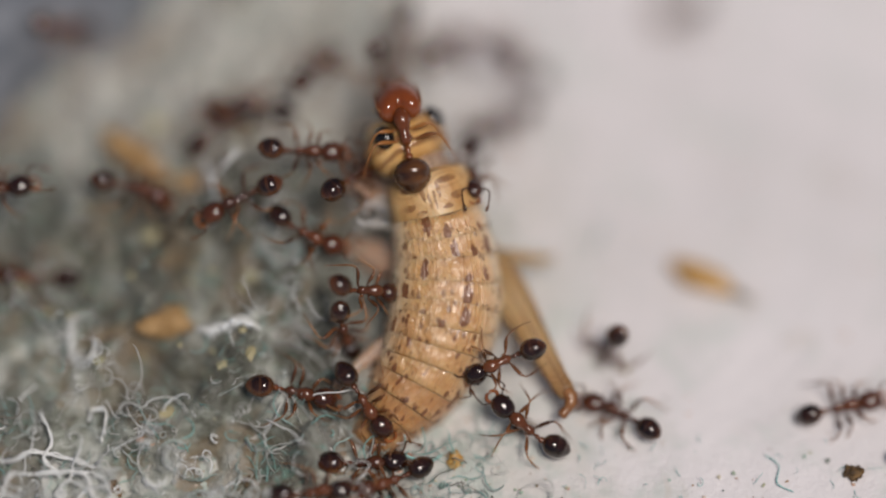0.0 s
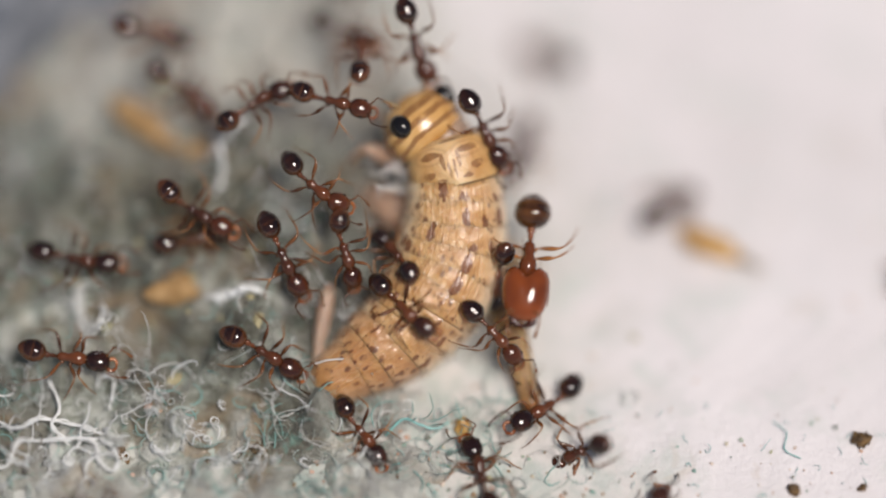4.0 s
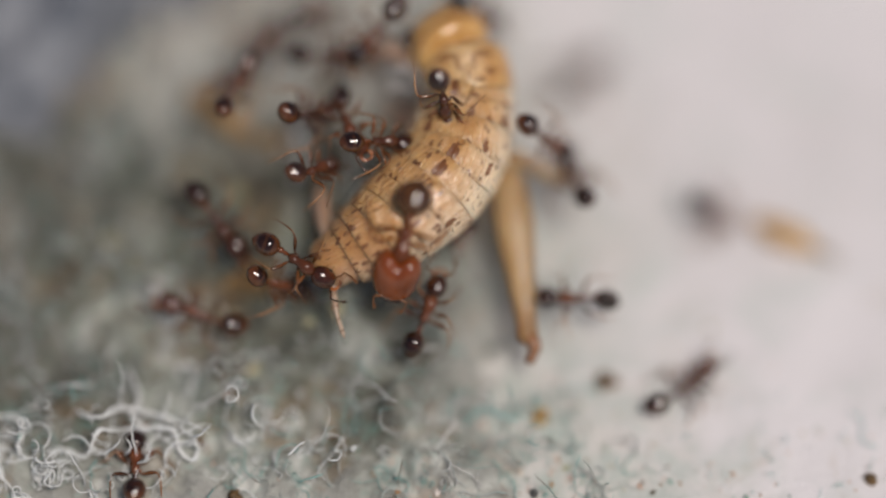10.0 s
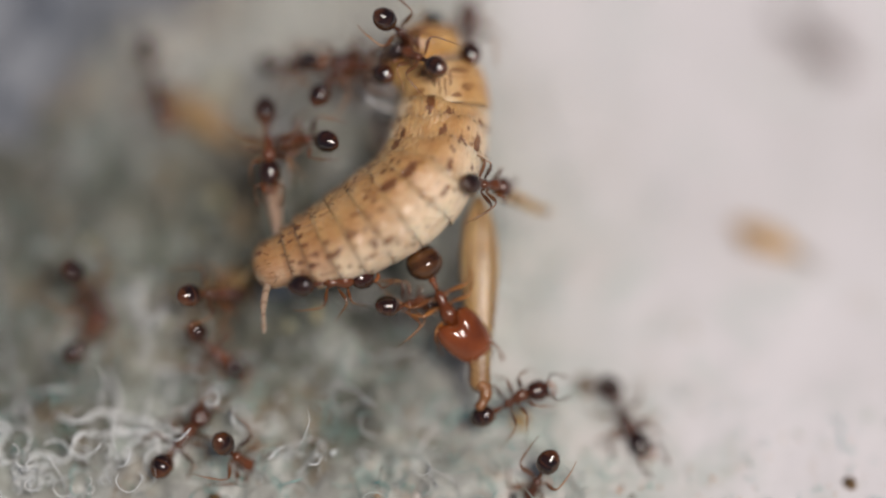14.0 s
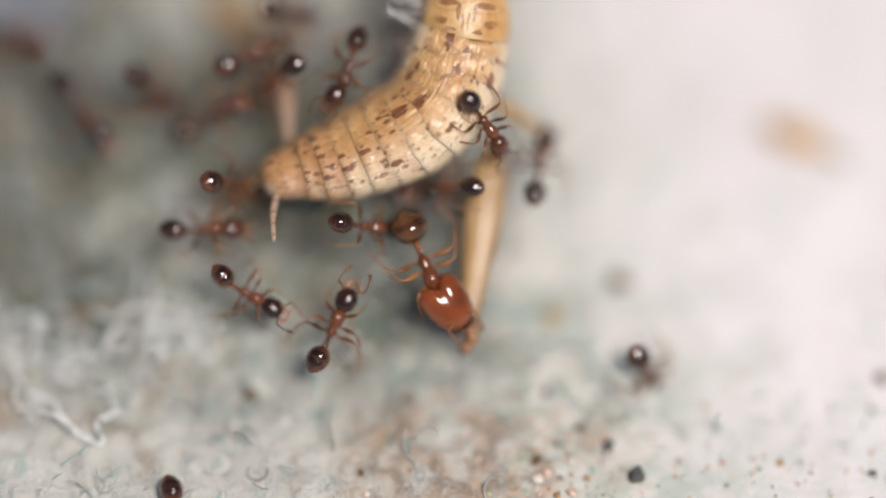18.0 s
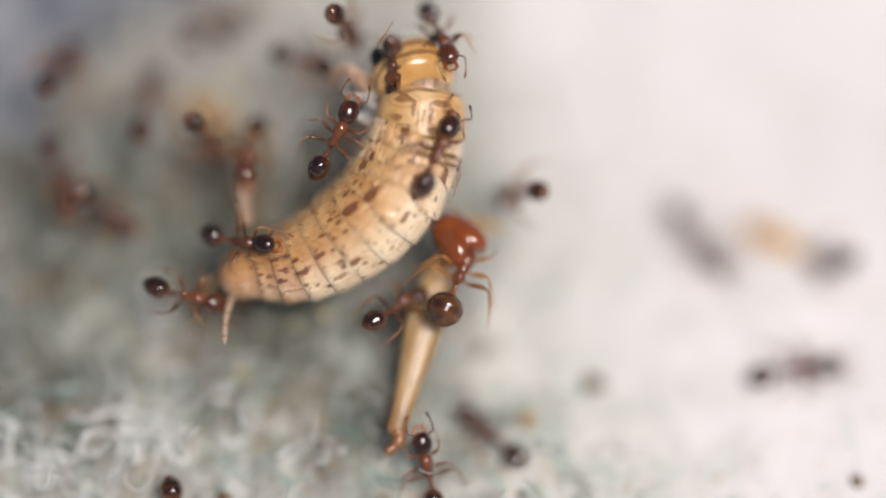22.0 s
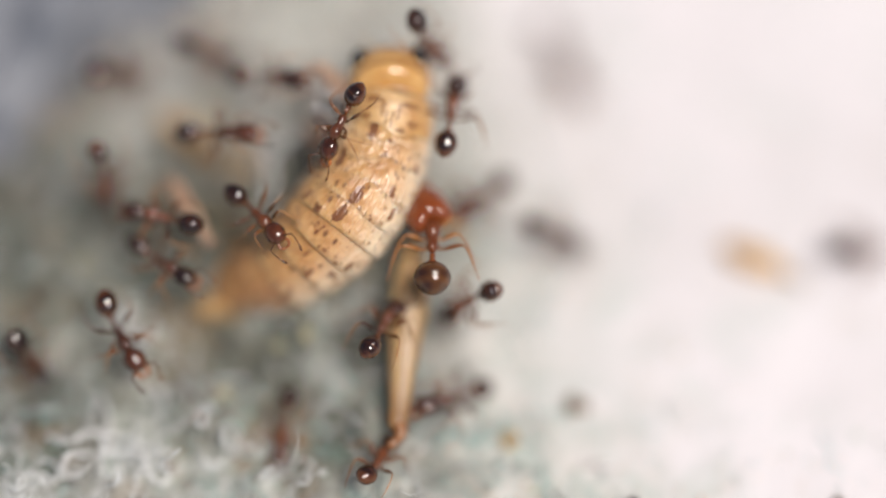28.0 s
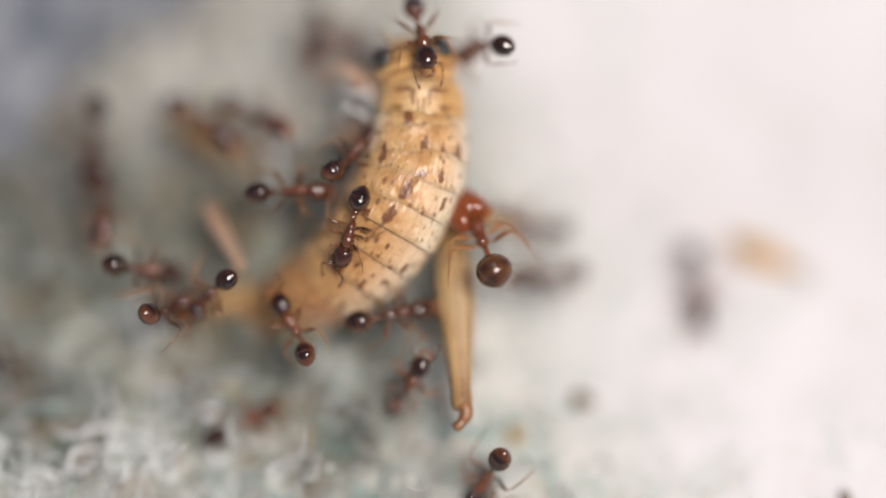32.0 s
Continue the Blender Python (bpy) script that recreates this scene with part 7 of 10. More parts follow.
    walk(ants[8], [(0, at(1.93, -3.11, 0.25, -12, -23, 146)), (1, at(1.65, -2.58, 0.43, -10, -34, 132)), (1.5, at(2.09, -2.26, 0.41, -9, -35, -177)), (2, at(2.53, -1.94, 0.40, -9, -36, -124)),
        (5, at(2.07, -3.91, -0.08, -12, 3, -147)), (5.5, at(3.86, -2.59, -0.08, -4, 6, -108)), (6, at(5.65, -1.27, -0.08, 5, 4, -68)), (7, at(7.23, -0.78, -0.08, 9, 2, -19)),
        (8, at(12.04, -1.11, -0.04, 0, 0, -4)), (9, at(11.80, -1.81, -0.04, 0, 0, -4)), (10, at(10.23, -1.46, -0.02, 0, 0, -4)), (11, at(10.48, -2.15, -0.02, 0, 0, -4)),
        (12, at(10.42, -2.19, -0.03, 0, 0, -4)), (13, at(10.37, 0.20, -0.05, 0, 0, -4)), (14, at(10.68, -1.35, -0.03, 0, 0, -4)), (15, at(10.85, -2.88, -0.03, 0, 0, -4)),
        (18, at(9.93, -3.90, -0.02, 0, 0, -4)), (19, at(9.75, -3.89, -0.04, 0, 0, -4)), (19.33, at(8.56, -4.03, -0.05, -3, -6, 51)), (19.67, at(7.37, -4.16, -0.07, -9, -6, 107)),
        (20, at(6.18, -4.29, -0.08, -13, -2, 163)), (21, at(6.05, -4.49, -0.08, -11, -3, 143)), (21.5, at(6.13, -3.53, -0.08, 0, -8, 75)), (22, at(6.21, -2.58, -0.08, 9, 0, 8)),
        (22.5, at(5.44, -3.31, 0.03, 22, 35, -13)), (23, at(4.68, -4.05, 0.13, 15, 71, -44)), (23.33, at(4.04, -3.24, 0.06, -41, 50, -138)), (23.67, at(3.40, -2.43, -0.01, -33, 18, -177)),
        (24, at(2.76, -1.61, -0.08, -7, -3, 143)), (24.33, at(3.41, -1.60, -0.08, -7, 2, -171)), (24.67, at(4.05, -1.58, -0.09, -3, 5, -124)), (25, at(4.69, -1.56, -0.09, 2, 4, -76)),
        (28, at(2.92, -6.30, -0.03, 0, 0, -111)), (29, at(2.91, -6.45, -0.04, 0, 0, -111)), (30, at(0.21, -4.53, -0.08, 8, 4, -54)), (30.5, at(0.75, -3.19, -0.08, 9, 0, -4)),
        (31, at(1.28, -1.84, -0.08, 6, -4, 47)), (31.5, at(2.86, -1.01, -0.08, 6, 3, -19)), (32, at(4.43, -0.18, -0.08, 1, 6, -86))])
    walk(ants[9], [(0, at(4.06, -2.67, -0.08, -12, -3, 152)), (1, at(3.97, -2.35, -0.08, -13, 15, 149)), (2, at(3.75, -2.32, -0.06, -13, -2, 164)), (3.5, at(3.31, -3.65, 0.03, -26, 31, -174)),
        (5, at(2.88, -4.99, 0.12, -21, 66, -144)), (5.5, at(3.89, -4.79, 0.03, 24, 38, -61)), (6, at(4.90, -4.59, -0.07, 13, 1, -19)), (6.5, at(5.32, -3.87, -0.07, 6, 7, -62)),
        (7, at(5.74, -3.16, -0.07, -4, 6, -106)), (7.5, at(4.31, -3.29, -0.07, -10, 5, -151)), (8, at(2.88, -3.42, -0.07, -13, -1, 165)), (9, at(2.53, -2.71, -0.04, -4, -7, 107)),
        (9.5, at(3.02, -2.92, -0.06, 4, -7, 72)), (10, at(3.50, -3.14, -0.07, 11, -2, 37)), (11, at(6.18, -3.51, -0.08, 11, -3, 37)), (12, at(7.17, -1.06, -0.07, 9, 0, 7)),
        (13, at(10.15, -3.58, -0.01, 0, 0, -40)), (14, at(10.47, -5.09, -0.03, 0, 0, -40)), (15, at(10.64, -6.61, -0.03, 0, 0, -40)), (18, at(9.72, -7.62, -0.02, 0, 0, -40)),
        (19, at(9.54, -7.63, -0.01, 0, 0, -40)), (20, at(9.19, -7.67, -0.01, 0, 0, -40)), (21, at(9.71, -6.11, -0.03, 0, 0, -40)), (22, at(10.32, -5.13, -0.03, 0, 0, -40)),
        (23, at(10.87, -5.63, -0.05, 0, 0, -40)), (24, at(10.62, -5.58, -0.04, 0, 0, -40)), (25, at(10.52, -5.13, -0.03, 0, 0, -40)), (28, at(10.74, -4.61, -0.03, 0, 0, -40)),
        (29, at(10.72, -4.76, -0.04, 0, 0, -40)), (30, at(10.37, -4.52, -0.04, 0, 0, -40)), (31, at(10.54, -4.51, -0.03, 0, 0, -40)), (32, at(10.60, -4.73, -0.04, 0, 0, -40))])
    walk(ants[10], [(0, at(-0.92, -4.30, -0.01, -13, -3, -155)), (1, at(-0.19, -3.34, 0.20, -12, 28, -105)), (1.5, at(0.50, -2.99, 0.24, 14, 14, -39)), (2, at(1.20, -2.64, 0.28, 13, -14, 19)),
        (3.5, at(1.08, -2.17, 0.79, 19, 15, -21)), (5, at(0.97, -1.70, 1.31, 1, 39, -69)), (5.33, at(0.50, -2.00, 1.04, 13, 36, -13)), (5.67, at(0.04, -2.30, 0.77, 15, 26, 38)),
        (6, at(-0.42, -2.61, 0.50, 9, 18, 85)), (7, at(-0.29, -1.98, 0.37, 7, -25, 62)), (8, at(-0.65, -1.32, 1.38, 71, -75, 13)), (8.5, at(-0.97, -0.16, 1.13, 4, -43, 89)),
        (9, at(-1.30, 1.00, 0.88, 0, 0, 106)), (10, at(-2.24, 0.83, 1.43, 0, 0, 106)), (11, at(-2.56, 0.49, 1.14, 0, 0, 106)), (11.5, at(-1.64, 0.12, 1.96, 21, 19, 45)),
        (12, at(-0.72, -0.24, 2.78, 11, 45, -25)), (13, at(-0.47, 0.43, 3.44, 56, 58, 12)), (14, at(-0.53, 0.17, 3.38, 28, 45, 28)), (15, at(-0.55, -0.79, 3.12, 11, 30, 53)),
        (16.5, at(-0.86, -0.85, 3.42, 15, 39, 9)), (18, at(-1.17, -0.91, 3.72, 10, 46, -41)), (18.5, at(-0.83, -0.28, 3.85, 20, 23, 15)), (19, at(-0.49, 0.36, 3.99, 7, 1, 63)),
        (20, at(-0.89, -0.21, 3.85, 24, -12, 37)), (21, at(-1.61, 2.40, 5.09, 8, 22, 49)), (21.5, at(-1.53, 2.64, 4.92, -11, 5, -12)), (22, at(-1.45, 2.88, 4.74, -6, -19, -69)),
        (22.5, at(-1.08, 2.46, 4.38, 0, 27, -72)), (23, at(-0.71, 2.05, 4.02, 11, 73, -66)), (23.5, at(-1.98, 0.72, 2.98, -10, 37, -111)), (24, at(-3.25, -0.61, 1.94, 0, 0, -134)),
        (25, at(-3.38, -0.48, 1.78, 0, 0, -134)), (26.5, at(-4.12, -0.24, 2.50, 12, 0, -91)), (28, at(-4.87, 0.00, 3.22, 21, -7, -50)), (29, at(-4.81, 0.08, 3.32, 14, -7, -59)),
        (29.5, at(-4.64, 0.53, 3.59, 19, 38, -72)), (30, at(-4.47, 0.99, 3.86, -19, 81, -121)), (30.5, at(-5.35, 1.15, 3.38, 41, 34, -17)), (31, at(-6.23, 1.31, 2.91, 13, -9, 23)),
        (32, at(-4.44, 0.46, 3.24, 14, -3, 2))])
    walk(ants[11], [(0, at(-2.60, -4.64, 0.15, 14, -2, 10)), (1, at(-2.80, -3.86, 0.21, 13, -4, -18)), (2, at(-2.73, -3.68, 0.28, 12, 7, -28)), (5, at(-1.44, -4.08, 0.08, 8, 13, -54)),
        (6, at(-1.85, -2.59, 0.77, 25, 6, -4)), (6.5, at(-1.60, -3.12, 0.52, 17, 17, -40)), (7, at(-1.35, -3.66, 0.28, 3, 21, -79)), (8, at(-1.37, -1.46, 2.22, 22, 46, -31)),
        (8.5, at(-1.16, -0.69, 1.68, 23, 17, 24)), (9, at(-0.96, 0.08, 1.14, 0, 0, 75)), (9.5, at(0.14, -0.71, 1.12, -7, -3, 129)), (10, at(1.23, -1.50, 1.09, -14, 1, -177)),
        (11, at(-0.58, -3.71, 0.05, -16, 34, 155)), (12, at(-4.30, -6.07, 0.04, -14, 4, 179)), (12.33, at(-3.53, -5.38, 0.25, -3, -1, 131)), (12.67, at(-2.76, -4.70, 0.46, 8, 4, 84)),
        (13, at(-1.99, -4.02, 0.67, 12, 16, 36)), (14, at(-2.08, -2.04, 1.91, 15, 32, 33)), (14.5, at(-1.73, -1.96, 1.99, 3, 35, -39)), (15, at(-1.38, -1.88, 2.07, -4, 27, -108)),
        (16.5, at(-1.45, -1.87, 2.19, -7, 37, -151)), (18, at(-1.52, -1.87, 2.32, -19, 43, 161)), (18.5, at(-1.87, -2.07, 2.32, -14, 27, 112)), (19, at(-2.22, -2.28, 2.33, 1, 19, 67)),
        (20, at(-2.37, -2.14, 2.09, 2, 17, 55)), (20.5, at(-2.96, -1.38, 1.99, 4, 8, 92)), (21, at(-3.55, -0.61, 1.89, 0, 0, 128)), (21.33, at(-3.79, 0.59, 2.45, -5, -9, 78)),
        (21.67, at(-4.03, 1.79, 3.01, -1, -18, 28)), (22, at(-4.27, 2.99, 3.57, 9, -21, -25)), (23, at(-4.27, 3.15, 3.73, 9, -21, -21)), (24, at(-4.20, 2.61, 4.32, 14, -12, 9)),
        (25, at(-3.95, 3.21, 4.35, 14, 8, -36)), (28, at(-6.29, 4.15, 2.92, 12, 43, 20)), (29, at(-3.41, 4.84, 2.68, 10, 28, 17)), (30, at(-3.26, 4.13, 4.77, 46, 74, 11)),
        (31, at(-3.33, 4.79, 2.71, 11, 33, 21)), (32, at(-3.48, 4.43, 2.63, 12, 41, 23))])
    walk(ants[12], [(0, at(8.72, -2.51, -0.07, 13, -1, 14)), (0.5, at(8.27, -1.15, -0.08, 7, -6, 58)), (1, at(7.82, 0.21, -0.08, -2, -5, 102)), (1.33, at(7.89, 0.79, -0.08, -5, -2, 159)),
        (1.67, at(7.95, 1.38, -0.09, -4, 3, -145)), (2, at(8.02, 1.97, -0.09, 0, 5, -88)), (3.5, at(10.07, 3.08, -0.06, 2, 3, -30)), (5, at(12.13, 4.19, -0.02, 0, 0, 28)),
        (6, at(12.19, 3.90, -0.03, 0, 0, 28)), (7, at(12.10, 4.31, -0.02, 0, 0, 28)), (8, at(11.92, 4.45, -0.03, 0, 0, 28)), (9, at(11.68, 3.72, -0.01, 0, 0, 28)),
        (10, at(10.11, 4.12, -0.02, 0, 0, 28)), (11, at(10.36, 3.42, -0.03, 0, 0, 28)), (12, at(10.31, 3.38, -0.03, 0, 0, 28)), (13, at(10.25, 5.80, -0.02, 0, 0, 28)),
        (14, at(10.56, 4.23, -0.02, 0, 0, 28)), (15, at(10.74, 2.70, -0.04, 0, 0, 28)), (18, at(9.81, 1.69, -0.04, 0, 0, 28)), (19, at(9.64, 1.68, -0.03, 0, 0, 28)),
        (20, at(9.29, 1.64, -0.03, 0, 0, 28)), (20.33, at(8.35, 1.56, 0.01, 25, 17, -19)), (20.67, at(7.42, 1.48, 0.05, 30, 47, -68)), (21, at(6.48, 1.41, 0.09, -16, 62, -158)),
        (22, at(7.17, -0.03, -0.00, -13, 44, 161)), (22.33, at(8.09, -0.39, -0.01, 14, 36, -128)), (22.67, at(9.02, -0.75, -0.01, 16, 15, -73)), (23, at(9.94, -1.12, -0.02, 0, 0, -21)),
        (24, at(9.69, -1.07, -0.00, 0, 0, -21)), (25, at(9.59, -0.61, -0.02, 0, 0, -21)), (28, at(7.90, 0.79, -0.01, 12, 40, 21)), (29, at(7.49, -2.40, -0.08, 8, -3, 25)),
        (30, at(10.48, -4.17, -0.04, 0, 0, -31)), (31, at(10.65, -4.16, -0.03, 0, 0, -31)), (32, at(10.71, -4.38, -0.04, 0, 0, -31))])
    walk(ants[13], [(0, at(-2.56, 4.49, 2.20, 6, 20, 55)), (1, at(-3.20, 3.55, 2.58, 15, 26, 24)), (2, at(-2.60, 4.00, 2.54, 6, 27, 57)), (3.5, at(-1.88, 3.54, 2.91, -1, 24, 90)),
        (5, at(-1.17, 3.08, 3.28, -9, 25, 122)), (5.33, at(-0.93, 1.76, 2.25, 3, 21, 177)), (5.67, at(-0.69, 0.43, 1.22, 7, 10, -130)), (6, at(-0.46, -0.90, 0.20, 0, 0, -80)),
        (7, at(0.88, 1.36, 2.33, -15, -24, -119)), (7.5, at(1.07, 1.46, 2.39, -5, 10, -154)), (8, at(1.26, 1.56, 2.45, -18, 43, 166)), (8.5, at(1.04, 1.63, 2.50, -21, 60, -141)),
        (9, at(0.82, 1.71, 2.56, 14, 67, -54)), (10, at(0.43, 1.59, 2.73, 18, 45, -12)), (10.5, at(0.44, 1.66, 2.88, -8, 39, -84)), (11, at(0.45, 1.72, 3.02, -11, 19, -141)),
        (11.33, at(0.50, 1.77, 2.98, -31, -5, 175)), (11.67, at(0.55, 1.82, 2.94, -29, -36, 132)), (12, at(0.60, 1.86, 2.90, 8, -52, 64)), (12.5, at(0.17, 1.57, 3.30, -4, -13, 90)),
        (13, at(-0.25, 1.28, 3.70, 2, 27, 111)), (14, at(-1.65, 2.58, 4.52, -14, 25, 140)), (14.33, at(-1.40, 1.93, 4.35, -13, 31, -163)), (14.67, at(-1.15, 1.27, 4.19, -6, 33, -102)),
        (15, at(-0.90, 0.62, 4.02, 0, 29, -42)), (16.5, at(-1.70, 0.05, 2.88, -7, 14, -95)), (18, at(-2.50, -0.52, 1.74, 0, 0, -145)), (19, at(-2.69, -0.36, 1.82, 0, 0, -145)),
        (20, at(-2.70, -0.22, 1.76, 0, 0, -145)), (20.5, at(-1.03, 0.02, 2.32, -7, 24, -120)), (21, at(0.64, 0.26, 2.88, 0, 49, -91)), (21.5, at(0.58, 0.35, 2.67, -11, 51, -150)),
        (22, at(0.51, 0.44, 2.45, -20, 46, 153)), (22.5, at(0.49, 0.32, 2.73, -19, 1, 149)), (23, at(0.46, 0.19, 3.01, -13, -42, 141)), (24, at(-2.79, -0.46, 1.96, 0, 0, -169)),
        (25, at(-2.91, -0.34, 1.80, 0, 0, -169)), (28, at(-0.26, -1.33, 1.91, -18, 42, -174)), (28.5, at(-0.03, -1.64, 1.48, -16, 55, -131)), (29, at(0.21, -1.96, 1.04, 5, 63, -73)),
        (30, at(-1.42, -5.19, 0.30, 12, 62, -55)), (30.33, at(-1.64, -4.68, 0.54, 52, 23, 8)), (30.67, at(-1.85, -4.17, 0.78, 45, -23, 42)), (31, at(-2.07, -3.66, 1.03, -5, -49, 107)),
        (32, at(-1.74, -3.09, 1.25, 17, -58, 35))])
    walk(ants[14], [(0, at(-3.96, 3.80, 1.80, -9, 3, 178)), (0.5, at(-3.85, 7.64, 1.10, -5, -1, 133)), (1, at(-3.74, 11.48, 0.40, 0, 0, 88)), (2, at(-3.61, 9.18, 0.75, 0, 0, 88)),
        (5, at(-3.24, 9.27, 1.35, 0, 0, 88)), (6, at(-3.17, 9.06, 1.20, 0, 0, 88)), (7, at(-3.29, 9.76, 0.71, 0, 0, 88)), (8, at(-3.46, 9.80, 0.87, 0, 0, 88)),
        (9, at(-3.66, 9.12, 0.79, 0, 0, 88)), (10, at(-5.33, 9.61, 0.68, 0, 0, 88)), (11, at(-5.06, 8.84, 0.78, 0, 0, 88)), (12, at(-5.11, 8.84, 0.71, 0, 0, 88)),
        (13, at(-5.32, 11.51, 0.38, 0, 0, 88)), (14, at(-4.90, 9.56, 0.96, 0, 0, 88)), (15, at(-4.69, 7.96, 1.05, 0, 0, 88)), (18, at(-5.61, 6.75, 1.40, 0, 0, 88)),
        (19, at(-5.79, 7.03, 0.91, 0, 0, 88)), (20, at(-6.12, 6.85, 1.12, 0, 0, 88)), (21, at(-5.65, 8.26, 1.44, 0, 0, 88)), (22, at(-5.08, 9.59, 0.90, 0, 0, 88)),
        (23, at(-4.53, 9.00, 1.03, 0, 0, 88)), (24, at(-4.76, 8.96, 1.18, 0, 0, 88)), (25, at(-4.89, 9.56, 0.96, 0, 0, 88)), (28, at(-4.68, 10.19, 0.79, 0, 0, 88)),
        (29, at(-4.70, 10.09, 0.71, 0, 0, 88)), (30, at(-5.06, 10.20, 0.92, 0, 0, 88)), (31, at(-4.89, 10.23, 0.93, 0, 0, 88)), (32, at(-4.83, 10.09, 0.77, 0, 0, 88))])
    walk(ants[15], [(0, at(-4.56, 3.31, 2.06, 7, -19, 39)), (1, at(-5.46, 2.56, 1.99, 10, -21, 47)), (2, at(-4.63, 3.63, 2.24, 9, -10, 20)), (5, at(-3.24, 1.86, 2.97, 11, -9, 36)),
        (6, at(-1.95, 1.66, 2.67, 24, -4, 19)), (7, at(-1.97, 2.21, 2.77, 12, 0, -30)), (8, at(-2.63, 1.19, 2.63, 23, 54, 6)), (9, at(-2.48, 1.46, 2.55, 13, 8, -16)),
        (10, at(-3.16, 1.10, 3.36, 16, 25, 15)), (10.5, at(-2.46, 1.38, 3.64, 35, 37, -30)), (11, at(-1.75, 1.65, 3.92, 37, 56, -82)), (12, at(-1.71, 2.36, 4.20, 39, 51, -38)),
        (13, at(-2.49, 5.12, 3.02, 6, 7, -53)), (13.5, at(-3.05, 3.88, 3.29, 6, 9, 3)), (14, at(-3.60, 2.65, 3.56, 8, 10, 59)), (14.5, at(-3.32, 2.27, 3.62, 6, -3, 23)),
        (15, at(-3.04, 1.89, 3.69, 13, -14, -14)), (16.5, at(-3.50, 1.11, 3.70, 12, 8, -60)), (18, at(-3.97, 0.32, 3.70, -5, 22, -110)), (18.5, at(-3.94, -0.04, 3.81, -16, 18, -170)),
        (19, at(-3.90, -0.40, 3.91, -19, 8, 133)), (19.5, at(-4.15, -0.07, 3.75, -7, 11, -156)), (20, at(-4.40, 0.27, 3.60, 1, 1, -87)), (20.5, at(-4.23, 1.40, 3.87, 19, -6, -45)),
        (21, at(-4.05, 2.54, 4.14, 28, -23, -6)), (21.5, at(-3.91, 3.02, 4.40, 27, 23, 2)), (22, at(-3.77, 3.50, 4.67, 39, 69, 19)), (22.5, at(-4.18, 3.49, 4.29, 5, 78, -81)),
        (23, at(-4.59, 3.47, 3.92, -22, 67, -174)), (23.5, at(-3.69, 1.69, 3.03, 13, 36, -102)), (24, at(-2.80, -0.10, 2.15, 0, 0, -63)), (25, at(0.42, 0.39, 2.95, 11, 54, -53)),
        (28, at(1.20, 0.80, 0.92, 13, 45, 6)), (28.33, at(1.00, 0.55, 0.99, -23, 30, -59)), (28.67, at(0.79, 0.29, 1.05, -28, -1, -103)), (29, at(0.58, 0.04, 1.12, -9, -26, -151)),
        (30, at(0.33, 0.52, 0.95, -11, -35, -162)), (31, at(0.05, -1.86, 2.09, -16, 28, 176)), (32, at(1.05, -0.57, 1.06, -9, -22, -157))])
    walk(ants[16], [(0, at(-1.23, 4.78, 2.34, 15, 71, -44)), (1, at(-1.75, 4.12, 2.87, 17, 42, -16)), (2, at(-1.09, 4.00, 3.49, -1, 77, -91)), (5, at(-0.28, 3.62, 3.35, 6, 25, -64)),
        (6, at(0.26, 2.97, 3.23, 8, 24, -56)), (7, at(-1.42, 4.10, 3.27, 26, 61, -7)), (8, at(-0.81, 3.29, 3.23, -7, 5, -38)), (8.5, at(-0.03, 2.99, 3.00, 4, 33, -60)),
        (9, at(0.74, 2.69, 2.76, 0, 63, -90)), (10, at(-1.51, 1.97, 4.18, 43, 73, -66)), (11, at(-0.78, 1.74, 3.96, -14, 28, -80)), (12, at(0.17, 3.05, 3.61, -14, 75, -117)),
        (13, at(-1.46, 5.80, 2.33, 12, 57, -34)), (14, at(-2.26, 3.38, 4.58, 31, 55, -14)), (14.33, at(-3.16, 4.76, 3.40, 40, 30, 38)), (14.67, at(-4.06, 6.14, 2.23, 25, 7, 79)),
        (15, at(-4.96, 7.52, 1.05, 0, 0, 123)), (18, at(-5.89, 6.32, 1.40, 0, 0, 123)), (19, at(-6.07, 6.59, 0.91, 0, 0, 123)), (20, at(-6.39, 6.42, 1.12, 0, 0, 123)),
        (21, at(-5.92, 7.83, 1.44, 0, 0, 123)), (22, at(-5.36, 9.15, 0.90, 0, 0, 123)), (23, at(-4.80, 8.57, 1.03, 0, 0, 123)), (24, at(-5.04, 8.52, 1.18, 0, 0, 123)),
        (25, at(-5.17, 9.12, 0.96, 0, 0, 123)), (28, at(-4.96, 9.75, 0.79, 0, 0, 123)), (29, at(-4.97, 9.66, 0.71, 0, 0, 123)), (30, at(-5.33, 9.77, 0.92, 0, 0, 123)),
        (31, at(-5.17, 9.79, 0.93, 0, 0, 123)), (32, at(-5.10, 9.65, 0.77, 0, 0, 123))])
